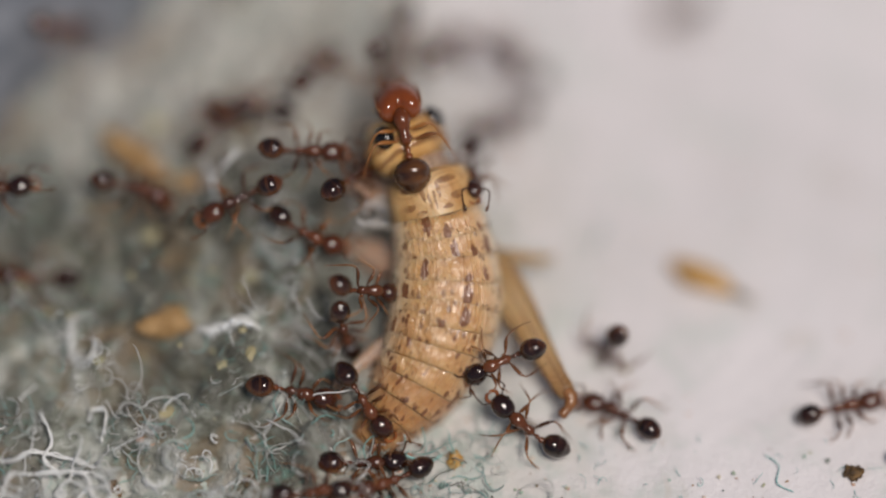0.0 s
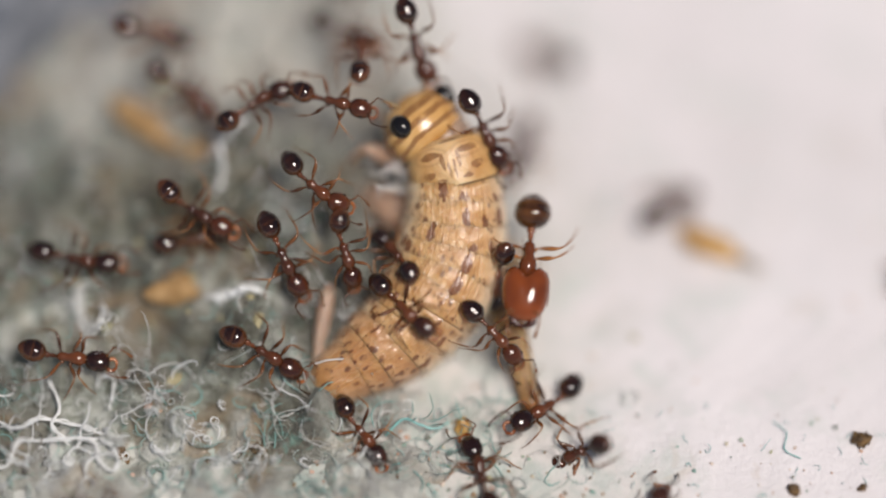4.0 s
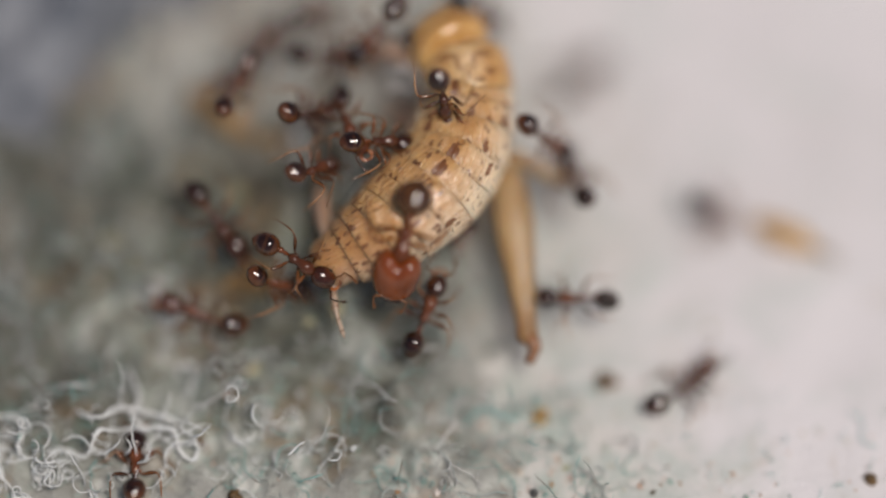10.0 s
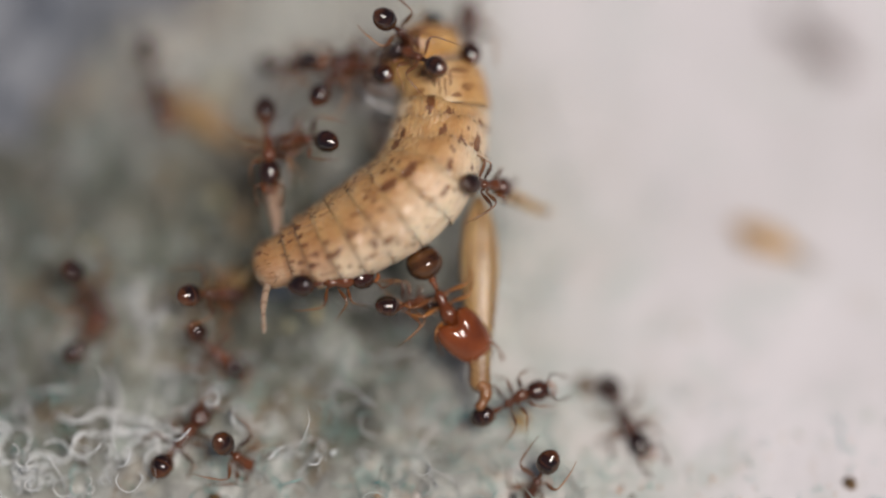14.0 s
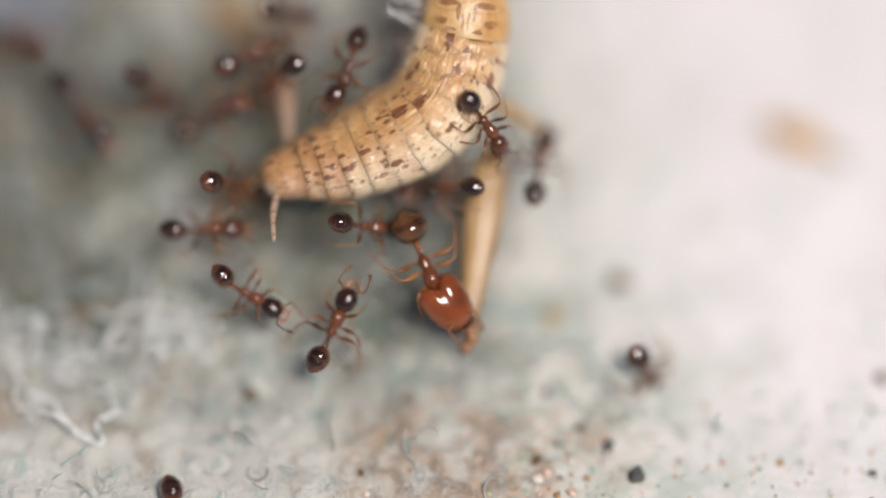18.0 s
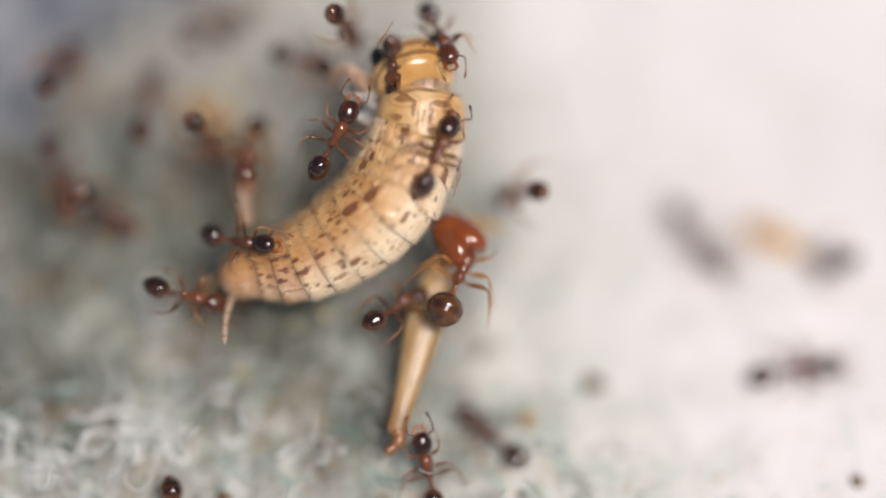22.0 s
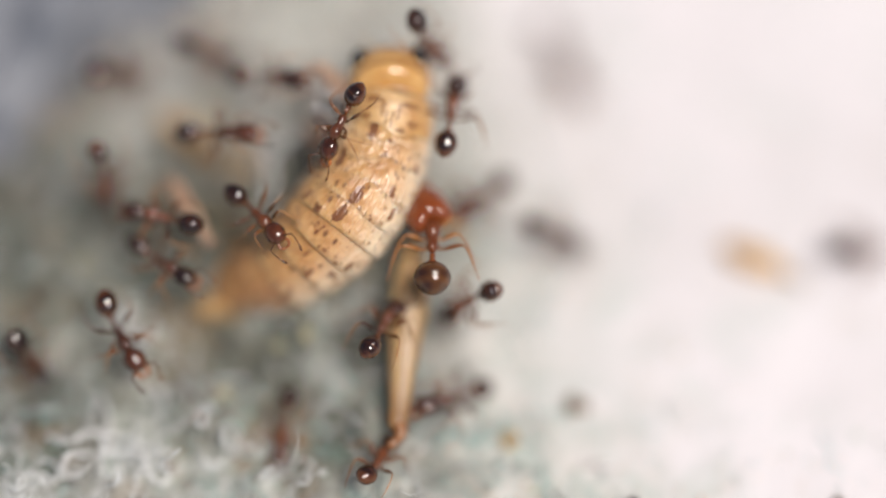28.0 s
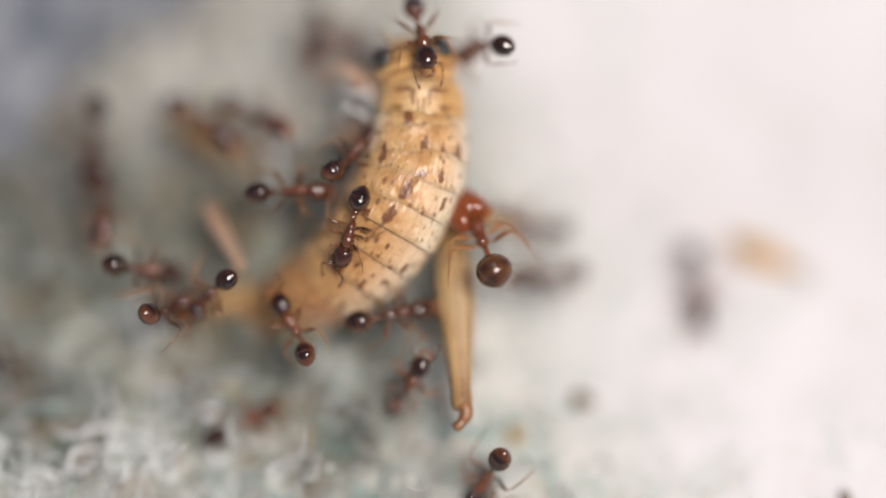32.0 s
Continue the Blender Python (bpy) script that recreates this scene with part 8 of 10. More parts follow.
    walk(ants[17], [(0, at(0.14, 5.31, 1.42, 6, 28, 60)), (1, at(2.23, 11.08, -0.02, 0, 0, 70)), (2, at(2.31, 8.99, -0.02, 0, 0, 70)), (5, at(2.68, 9.43, -0.03, 0, 0, 70)),
        (6, at(2.75, 9.13, -0.03, 0, 0, 70)), (7, at(2.65, 9.55, -0.03, 0, 0, 70)), (8, at(2.47, 9.68, -0.03, 0, 0, 70)), (9, at(2.26, 8.95, -0.02, 0, 0, 70)),
        (10, at(0.63, 9.39, -0.04, 0, 0, 70)), (11, at(0.89, 8.68, -0.05, 0, 0, 70)), (12, at(0.84, 8.64, -0.05, 0, 0, 70)), (13, at(0.70, 11.11, -0.03, 0, 0, 70)),
        (14, at(1.07, 9.50, -0.02, 0, 0, 70)), (15, at(1.26, 7.95, -0.03, 0, 0, 70)), (18, at(0.33, 6.95, -0.05, 0, 0, 70)), (19, at(0.16, 6.95, -0.06, 0, 0, 70)),
        (20, at(-0.18, 6.89, -0.03, 0, 0, 70)), (21, at(0.31, 8.48, -0.04, 0, 0, 70)), (22, at(0.90, 9.49, -0.03, 0, 0, 70)), (23, at(1.45, 8.98, -0.04, 0, 0, 70)),
        (23.5, at(1.53, 7.05, 0.03, 23, 29, 34)), (24, at(1.61, 5.11, 0.10, 20, 66, -11)), (25, at(2.97, 3.79, -0.05, 9, 29, 37)), (26.5, at(2.29, 4.71, -0.06, 0, 18, -17)),
        (28, at(1.61, 5.62, -0.08, 4, 4, -67)), (28.5, at(-0.09, 5.33, 1.18, -3, 28, -28)), (29, at(-1.79, 5.04, 2.44, 14, 50, 24)), (30, at(2.08, 4.60, 0.07, 17, 60, -9)),
        (31, at(1.65, 4.66, 0.00, 13, 45, 11)), (31.5, at(2.17, 7.61, -0.01, 14, 20, 47)), (32, at(2.69, 10.57, -0.03, 0, 0, 80))])
    walk(ants[18], [(0, at(-0.52, 6.01, 1.76, -21, 67, -170)), (0.5, at(-1.85, 8.64, 1.08, -22, 30, 150)), (1, at(-3.17, 11.27, 0.40, 0, 0, 117)), (2, at(-3.05, 8.97, 0.75, 0, 0, 117)),
        (3.5, at(-2.37, 6.90, 1.66, 17, 19, 69)), (5, at(-1.70, 4.83, 2.56, 13, 44, 16)), (5.5, at(-2.38, 7.05, 1.88, 16, 19, 64)), (6, at(-3.07, 9.26, 1.20, 0, 0, 107)),
        (7, at(-3.19, 9.96, 0.71, 0, 0, 107)), (8, at(-3.36, 10.00, 0.87, 0, 0, 107)), (9, at(-3.56, 9.32, 0.79, 0, 0, 107)), (10, at(-5.24, 9.81, 0.68, 0, 0, 107)),
        (11, at(-4.96, 9.05, 0.78, 0, 0, 107)), (12, at(-5.02, 9.04, 0.71, 0, 0, 107)), (13, at(-5.22, 11.72, 0.38, 0, 0, 107)), (14, at(-4.80, 9.77, 0.96, 0, 0, 107)),
        (15, at(-4.59, 8.16, 1.05, 0, 0, 107)), (18, at(-5.52, 6.95, 1.40, 0, 0, 107)), (19, at(-5.70, 7.23, 0.91, 0, 0, 107)), (20, at(-6.02, 7.06, 1.12, 0, 0, 107)),
        (21, at(-5.55, 8.47, 1.44, 0, 0, 107)), (22, at(-4.99, 9.79, 0.90, 0, 0, 107)), (23, at(-4.43, 9.20, 1.03, 0, 0, 107)), (24, at(-4.66, 9.16, 1.18, 0, 0, 107)),
        (25, at(-4.80, 9.76, 0.96, 0, 0, 107)), (28, at(-4.59, 10.39, 0.79, 0, 0, 107)), (29, at(-4.60, 10.29, 0.71, 0, 0, 107)), (30, at(-4.96, 10.41, 0.92, 0, 0, 107)),
        (31, at(-4.80, 10.43, 0.93, 0, 0, 107)), (32, at(-4.73, 10.29, 0.77, 0, 0, 107))])
    walk(ants[19], [(0, at(1.66, 5.62, 0.79, -13, -51, 166)), (1, at(1.27, 5.60, 0.72, -11, -34, 176)), (1.5, at(1.31, 7.62, 0.35, 2, -19, 129)), (2, at(1.34, 9.65, -0.02, 0, 0, 89)),
        (5, at(1.71, 10.09, -0.03, 0, 0, 89)), (6, at(1.78, 9.79, -0.03, 0, 0, 89)), (7, at(1.68, 10.21, -0.03, 0, 0, 89)), (8, at(1.50, 10.34, -0.03, 0, 0, 89)),
        (9, at(1.29, 9.61, -0.02, 0, 0, 89)), (10, at(-0.34, 10.05, -0.04, 0, 0, 89)), (11, at(-0.08, 9.34, -0.05, 0, 0, 89)), (12, at(-0.13, 9.30, -0.05, 0, 0, 89)),
        (13, at(-0.27, 11.77, -0.03, 0, 0, 89)), (14, at(0.10, 10.15, -0.02, 0, 0, 89)), (15, at(0.29, 8.60, -0.03, 0, 0, 89)), (18, at(-0.64, 7.61, -0.05, 0, 0, 89)),
        (19, at(-0.81, 7.61, -0.06, 0, 0, 89)), (20, at(-1.15, 7.54, -0.03, 0, 0, 89)), (21, at(-0.66, 9.14, -0.04, 0, 0, 89)), (22, at(-0.07, 10.15, -0.03, 0, 0, 89)),
        (23, at(0.48, 9.64, -0.04, 0, 0, 89)), (24, at(0.24, 9.68, -0.04, 0, 0, 89)), (25, at(0.12, 10.15, -0.02, 0, 0, 89)), (28, at(0.34, 10.68, -0.03, 0, 0, 89)),
        (29, at(0.32, 10.53, -0.02, 0, 0, 89)), (30, at(-0.04, 10.77, -0.03, 0, 0, 89)), (31, at(0.13, 10.80, -0.03, 0, 0, 89)), (32, at(0.19, 10.57, -0.03, 0, 0, 89))])
    walk(ants[20], [(0, at(1.44, 3.98, 0.71, -8, -24, -136)), (0.5, at(1.72, 4.04, 0.44, -23, 30, -115)), (1, at(1.99, 4.10, 0.18, 25, 83, -48)), (1.5, at(1.93, 3.28, 0.04, -9, 44, -95)),
        (2, at(1.86, 2.45, -0.10, -3, 4, -107)), (5, at(1.76, 2.70, 0.66, -1, -11, -96)), (5.5, at(3.19, 1.85, 0.33, -5, 18, -63)), (6, at(4.61, 1.01, -0.00, 11, 44, -21)),
        (7, at(1.70, 4.34, 0.16, 28, 77, -21)), (8, at(1.39, 4.32, 1.42, 11, 39, -9)), (9, at(0.80, 4.19, 2.73, 11, 73, -66)), (9.5, at(-0.18, 4.36, 2.88, 26, 63, -16)),
        (10, at(-1.16, 4.53, 3.02, 21, 52, 16)), (10.5, at(-3.21, 6.24, 1.90, 26, 20, 82)), (11, at(-5.26, 7.94, 0.78, 0, 0, 140)), (12, at(-5.31, 7.94, 0.71, 0, 0, 140)),
        (13, at(-5.52, 10.61, 0.38, 0, 0, 140)), (14, at(-5.10, 8.66, 0.96, 0, 0, 140)), (15, at(-4.88, 7.05, 1.05, 0, 0, 140)), (18, at(-5.81, 5.85, 1.40, 0, 0, 140)),
        (19, at(-5.99, 6.13, 0.91, 0, 0, 140)), (20, at(-6.31, 5.95, 1.12, 0, 0, 140)), (20.33, at(-6.74, 5.03, 1.49, -20, 15, -172)), (20.67, at(-7.16, 4.11, 1.86, -22, 40, -123)),
        (21, at(-7.59, 3.19, 2.23, 9, 54, -50)), (21.5, at(-7.02, 3.76, 2.43, 17, 35, 1)), (22, at(-6.45, 4.33, 2.63, 7, 18, 42)), (23, at(-6.20, 2.82, 2.71, 9, 10, -7)),
        (24, at(-5.33, 2.63, 3.65, 15, -52, -1)), (25, at(-4.35, 3.53, 3.60, 11, -31, -13)), (28, at(-4.63, 3.27, 3.61, 31, -25, -15)), (29, at(-4.50, 3.25, 3.13, 9, -15, -27)),
        (29.33, at(-4.65, 3.33, 3.36, 11, -4, -82)), (29.67, at(-4.80, 3.42, 3.59, 3, 5, -136)), (30, at(-4.95, 3.50, 3.82, -9, 3, 169)), (30.33, at(-4.68, 3.34, 3.88, -4, 10, -142)),
        (30.67, at(-4.40, 3.17, 3.94, 4, 11, -91)), (31, at(-4.13, 3.01, 3.99, 11, 5, -41)), (32, at(-3.88, 4.38, 3.02, 0, -12, -89))])
    walk(ants[21], [(0, at(0.76, 2.00, 2.02, -9, -22, -90)), (1, at(0.69, 1.92, 2.13, -8, -22, -97)), (1.5, at(0.70, 1.78, 2.25, -10, 19, -73)), (2, at(0.71, 1.63, 2.38, 13, 55, -34)),
        (5, at(0.89, 2.20, 2.93, 5, 26, -68)), (6, at(0.70, 1.25, 3.04, -62, 76, -104)), (6.5, at(0.49, 1.94, 3.06, -15, 37, -68)), (7, at(0.29, 2.62, 3.08, -1, -5, -70)),
        (7.5, at(0.83, 2.66, 2.68, 0, 31, -53)), (8, at(1.37, 2.70, 2.29, 25, 64, -16)), (9, at(1.41, 1.95, 1.76, -5, 74, -101)), (9.33, at(1.37, 1.59, 1.72, -36, 56, -177)),
        (9.67, at(1.33, 1.22, 1.67, -25, 36, 143)), (10, at(1.28, 0.86, 1.62, -3, 25, 105)), (10.33, at(1.32, 0.99, 1.76, 15, 29, 56)), (10.67, at(1.36, 1.12, 1.90, 23, 44, 3)),
        (11, at(1.40, 1.24, 2.04, 8, 57, -67)), (11.5, at(1.61, 1.82, 0.98, 20, 39, 0)), (12, at(1.82, 2.39, -0.07, 7, 23, 52)), (12.5, at(2.44, 2.08, -0.08, -3, 15, -19)),
        (13, at(3.06, 1.76, -0.09, 1, 4, -85)), (13.5, at(6.98, 0.90, -0.06, 1, 2, -49)), (14, at(10.91, 0.04, -0.03, 0, 0, -12)), (15, at(11.08, -1.49, -0.03, 0, 0, -12)),
        (18, at(10.16, -2.50, -0.02, 0, 0, -12)), (19, at(9.98, -2.50, -0.04, 0, 0, -12)), (20, at(9.64, -2.54, -0.04, 0, 0, -12)), (21, at(10.15, -0.96, -0.06, 0, 0, -12)),
        (22, at(10.76, 0.01, -0.03, 0, 0, -12)), (23, at(11.31, -0.51, -0.02, 0, 0, -12)), (24, at(11.06, -0.46, -0.00, 0, 0, -12)), (25, at(10.96, 0.00, -0.02, 0, 0, -12)),
        (28, at(11.18, 0.53, -0.03, 0, 0, -12)), (29, at(11.17, 0.38, -0.03, 0, 0, -12)), (30, at(10.81, 0.63, -0.04, 0, 0, -12)), (31, at(10.98, 0.65, -0.04, 0, 0, -12)),
        (32, at(11.04, 0.42, -0.04, 0, 0, -12))])
    walk(ants[22], [(0, at(-6.50, 1.85, 1.85, 14, 6, -12)), (1, at(-6.67, 3.33, 2.07, 8, -15, 30)), (2, at(-7.80, 3.02, 1.91, 9, 12, -23)), (5, at(-4.81, 3.84, 2.50, 12, 11, -33)),
        (5.33, at(-5.73, 5.15, 2.57, 12, 4, 20)), (5.67, at(-6.65, 6.46, 2.64, 7, -1, 72)), (6, at(-7.57, 7.77, 2.71, 0, 0, 125)), (7, at(-7.69, 8.29, 2.52, 0, 0, 125)),
        (7.5, at(-6.07, 5.86, 2.59, 11, 11, 86)), (8, at(-4.45, 3.43, 2.67, 12, 27, 47)), (8.33, at(-4.61, 3.36, 2.76, -11, 28, 89)), (8.67, at(-4.78, 3.29, 2.85, -29, 42, 132)),
        (9, at(-4.94, 3.22, 2.95, -27, 63, -172)), (9.33, at(-5.38, 2.96, 2.95, -31, 42, 142)), (9.67, at(-5.82, 2.70, 2.94, -16, 24, 107)), (10, at(-6.26, 2.45, 2.94, 5, 16, 71)),
        (10.5, at(-7.74, 2.43, 2.48, 8, 21, 4)), (11, at(-9.23, 2.41, 2.02, 4, 26, -66)), (11.5, at(-9.46, 2.40, 2.12, 1, 40, -21)), (12, at(-9.68, 2.40, 2.21, 14, 51, 34)),
        (12.5, at(-9.69, 3.00, 2.21, 11, 16, 37)), (13, at(-9.69, 3.60, 2.21, 7, -19, 41)), (13.33, at(-10.69, 3.52, 1.69, -1, -16, 91)), (13.67, at(-11.68, 3.43, 1.17, -4, -8, 138)),
        (14, at(-12.68, 3.35, 0.65, 0, 0, -175)), (15, at(-12.42, 1.59, 1.03, 0, 0, -175)), (18, at(-10.95, 1.54, 2.31, -7, 29, 127)), (18.5, at(-11.11, 0.55, 2.04, 1, 31, 95)),
        (19, at(-11.27, -0.43, 1.78, 6, 36, 62)), (20, at(-10.04, 0.39, 1.74, 7, -12, 42)), (20.33, at(-10.22, 0.74, 1.85, 29, 11, 6)), (20.67, at(-10.40, 1.08, 1.97, 34, 42, -28)),
        (21, at(-10.58, 1.43, 2.08, -1, 67, -94)), (21.5, at(-10.11, 1.18, 2.16, 5, 34, -80)), (22, at(-9.63, 0.93, 2.24, 3, 0, -71)), (23, at(-7.39, 1.00, 2.86, 10, -24, -18)),
        (24, at(-7.57, 1.70, 2.99, 10, -14, -4)), (25, at(-6.57, 1.38, 2.76, 14, 52, -14)), (28, at(-8.37, 1.55, 2.66, 5, 58, -68)), (29, at(-9.55, 2.78, 2.85, -6, 66, -110)),
        (30, at(-8.73, 0.42, 2.29, 8, 24, -54)), (31, at(-8.66, 0.49, 2.26, -3, -5, -106)), (32, at(-8.46, 0.48, 2.30, 1, -3, -85))])
    walk(ants[23], [(0, at(-8.63, 0.27, 0.68, -14, -6, -177)), (0.33, at(-8.16, 0.18, 0.60, -7, 3, -126)), (0.67, at(-7.69, 0.09, 0.52, 4, 5, -75)), (1, at(-7.22, -0.01, 0.45, 13, -4, -24)),
        (2, at(-6.97, -0.44, 0.88, 15, 45, -32)), (3.5, at(-5.92, -0.04, 1.04, 19, 27, 6)), (5, at(-4.87, 0.36, 1.19, 11, 10, 39)), (5.5, at(-5.24, -0.08, 1.28, 12, 21, -19)),
        (6, at(-5.60, -0.52, 1.37, 2, 28, -81)), (6.5, at(-5.18, 0.22, 1.88, 21, 6, -17)), (7, at(-4.75, 0.97, 2.39, 10, -20, 44)), (8, at(-3.55, 1.30, 2.46, 14, 6, -12)),
        (9, at(-1.09, 0.32, 0.83, 0, 0, -22)), (10, at(-2.03, 0.14, 1.38, 0, 0, -22)), (11, at(-2.35, -0.19, 1.09, 0, 0, -22)), (11.5, at(-1.94, -0.79, 1.40, 3, 14, -67)),
        (12, at(-1.53, -1.38, 1.71, -6, 26, -115)), (13, at(0.43, -3.51, 0.71, 12, 51, -49)), (13.5, at(0.36, -3.62, 0.76, 24, 19, -7)), (14, at(0.28, -3.74, 0.80, 12, -14, 27)),
        (15, at(1.24, -1.39, 1.04, 5, -65, 72)), (18, at(0.14, -1.25, 2.12, 1, -8, 84)), (19, at(0.06, 0.20, 3.86, 4, 19, 77)), (19.5, at(-1.41, -0.25, 2.85, 7, 9, 138)),
        (20, at(-2.88, -0.70, 1.85, 0, 0, -163)), (21, at(-2.86, -0.90, 1.76, 0, 0, -163)), (21.33, at(-2.72, -1.34, 1.86, 6, 1, 146)), (21.67, at(-2.58, -1.78, 1.95, 10, 6, 95)),
        (22, at(-2.44, -2.22, 2.05, 8, 12, 43)), (23, at(-2.57, -2.07, 2.28, 9, 25, 58)), (24, at(-2.67, -2.13, 2.16, 10, 16, 47)), (25, at(-3.13, -2.40, 2.12, 9, 33, 62)),
        (28, at(-2.31, -2.17, 1.97, 3, 11, 67)), (29, at(-2.17, -1.84, 2.17, 0, -26, 44)), (30, at(-2.17, -1.77, 2.13, 8, 11, 60)), (31, at(-3.03, -1.46, 2.75, 32, -10, 16)),
        (31.5, at(-3.01, -1.02, 3.14, 35, 14, -41)), (32, at(-2.98, -0.58, 3.54, 14, 29, -106))])
    walk(ants[24], [(0, at(3.87, -1.01, 0.14, -23, 70, -146)), (0.33, at(3.65, -0.96, 0.08, -35, 51, 148)), (0.67, at(3.43, -0.92, 0.02, -18, 35, 103)), (1, at(3.21, -0.87, -0.04, 6, 33, 60)),
        (2, at(4.26, 0.82, -0.05, 8, 27, 45)), (5, at(5.24, 1.53, -0.08, 6, 19, 57)), (5.33, at(5.49, 1.36, -0.01, -7, 12, 6)), (5.67, at(5.75, 1.18, 0.06, -9, -2, -42)),
        (6, at(6.01, 1.01, 0.13, 0, -13, -91)), (6.5, at(6.54, 1.44, 0.17, -4, 35, -81)), (7, at(7.06, 1.86, 0.21, 27, 82, -41)), (7.5, at(5.45, 1.71, 0.06, 21, 41, -29)),
        (8, at(3.84, 1.56, -0.08, 9, 2, -16)), (9, at(2.40, 2.91, -0.09, 3, 3, -70)), (9.5, at(1.85, 3.70, -0.08, 2, 8, -8)), (10, at(1.30, 4.49, -0.08, 6, 11, 55)),
        (10.5, at(2.76, 4.60, -0.01, 17, 34, 35)), (11, at(4.22, 4.71, 0.05, 18, 60, 12)), (11.5, at(4.90, 6.59, 0.02, 17, 28, 42)), (12, at(5.58, 8.47, -0.02, 0, 0, 70)),
        (12.5, at(5.89, 7.44, -0.00, -21, 20, 126)), (13, at(6.20, 6.41, 0.01, -13, 47, -170)), (13.5, at(6.60, 6.01, -0.04, 14, 29, -95)), (14, at(7.00, 5.60, -0.09, 7, 3, -40)),
        (14.5, at(6.84, 6.98, -0.05, 5, -1, 28)), (15, at(6.68, 8.35, -0.02, 0, 0, 97)), (18, at(5.76, 7.36, -0.03, 0, 0, 97)), (19, at(5.58, 7.35, -0.02, 0, 0, 97)),
        (20, at(5.24, 7.30, -0.03, 0, 0, 97)), (21, at(5.74, 8.91, -0.05, 0, 0, 97)), (22, at(6.35, 9.91, -0.04, 0, 0, 97)), (23, at(6.90, 9.39, -0.02, 0, 0, 97)),
        (24, at(6.65, 9.42, -0.01, 0, 0, 97)), (25, at(6.54, 9.91, -0.03, 0, 0, 97)), (28, at(6.76, 10.44, -0.04, 0, 0, 97)), (29, at(6.75, 10.30, -0.04, 0, 0, 97)),
        (30, at(6.39, 10.54, -0.05, 0, 0, 97)), (31, at(6.56, 10.57, -0.04, 0, 0, 97)), (32, at(6.62, 10.34, -0.05, 0, 0, 97))])
    walk(ants[25], [(0, at(-1.89, 1.82, 2.21, 23, 27, 46)), (1, at(-3.80, 0.44, 1.40, 13, 26, 38)), (2, at(-3.39, -0.51, 1.83, 23, 55, -2)), (5, at(-3.50, -0.42, 1.65, 6, 26, -64)),
        (6, at(-3.38, -0.29, 2.05, 15, 74, -59)), (7, at(-3.76, 0.27, 2.02, 2, 28, -80)), (8, at(-3.98, 0.71, 1.92, 7, 24, -59)), (9, at(-4.59, 0.29, 1.57, 20, 47, 11)),
        (10, at(-6.56, 0.01, 1.88, 9, 22, -51)), (11, at(-6.44, -0.06, 1.85, 11, 19, -41)), (12, at(-5.86, 0.56, 2.30, 4, -1, -74)), (12.33, at(-6.82, 0.27, 2.15, 14, -10, -19)),
        (12.67, at(-7.79, -0.01, 1.99, 12, -23, 38)), (13, at(-8.75, -0.29, 1.83, -2, -28, 101)), (13.33, at(-8.87, -0.54, 1.59, 30, -5, 56)), (13.67, at(-8.99, -0.78, 1.34, 41, 31, 23)),
        (14, at(-9.12, -1.03, 1.09, 15, 65, -32)), (15, at(-9.17, 0.97, 1.78, 7, 19, -41)), (18, at(-8.49, 0.60, 2.40, 18, 62, -8)), (18.33, at(-9.86, 0.61, 1.95, -24, 47, -91)),
        (18.67, at(-11.23, 0.62, 1.50, -22, 19, -137)), (19, at(-12.61, 0.64, 1.04, 0, 0, 180)), (19.5, at(-12.00, 1.34, 1.39, 12, 14, 124)), (20, at(-11.39, 2.05, 1.73, 5, 32, 64)),
        (21, at(-10.25, 2.54, 2.75, 11, 41, 36)), (22, at(-9.77, 2.93, 3.16, 4, 26, 67)), (23, at(-9.41, 2.67, 2.85, 1, -26, 81)), (23.5, at(-11.55, 3.01, 1.83, -5, -13, 128)),
        (24, at(-13.69, 3.35, 0.82, 0, 0, 171)), (25, at(-13.85, 3.93, 0.61, 0, 0, 171)), (28, at(-13.47, 3.18, 2.92, 0, 0, 171)), (29, at(-13.49, 3.04, 2.91, 0, 0, 171)),
        (30, at(-13.82, 3.02, 3.37, 0, 0, 171)), (30.5, at(-12.02, 2.73, 3.18, 10, 10, 113)), (31, at(-10.21, 2.44, 2.99, 6, 24, 54)), (31.33, at(-9.70, 2.35, 2.81, 4, 26, 4)),
        (31.67, at(-9.20, 2.26, 2.63, 1, 26, -47)), (32, at(-8.69, 2.17, 2.45, -1, 24, -98))])
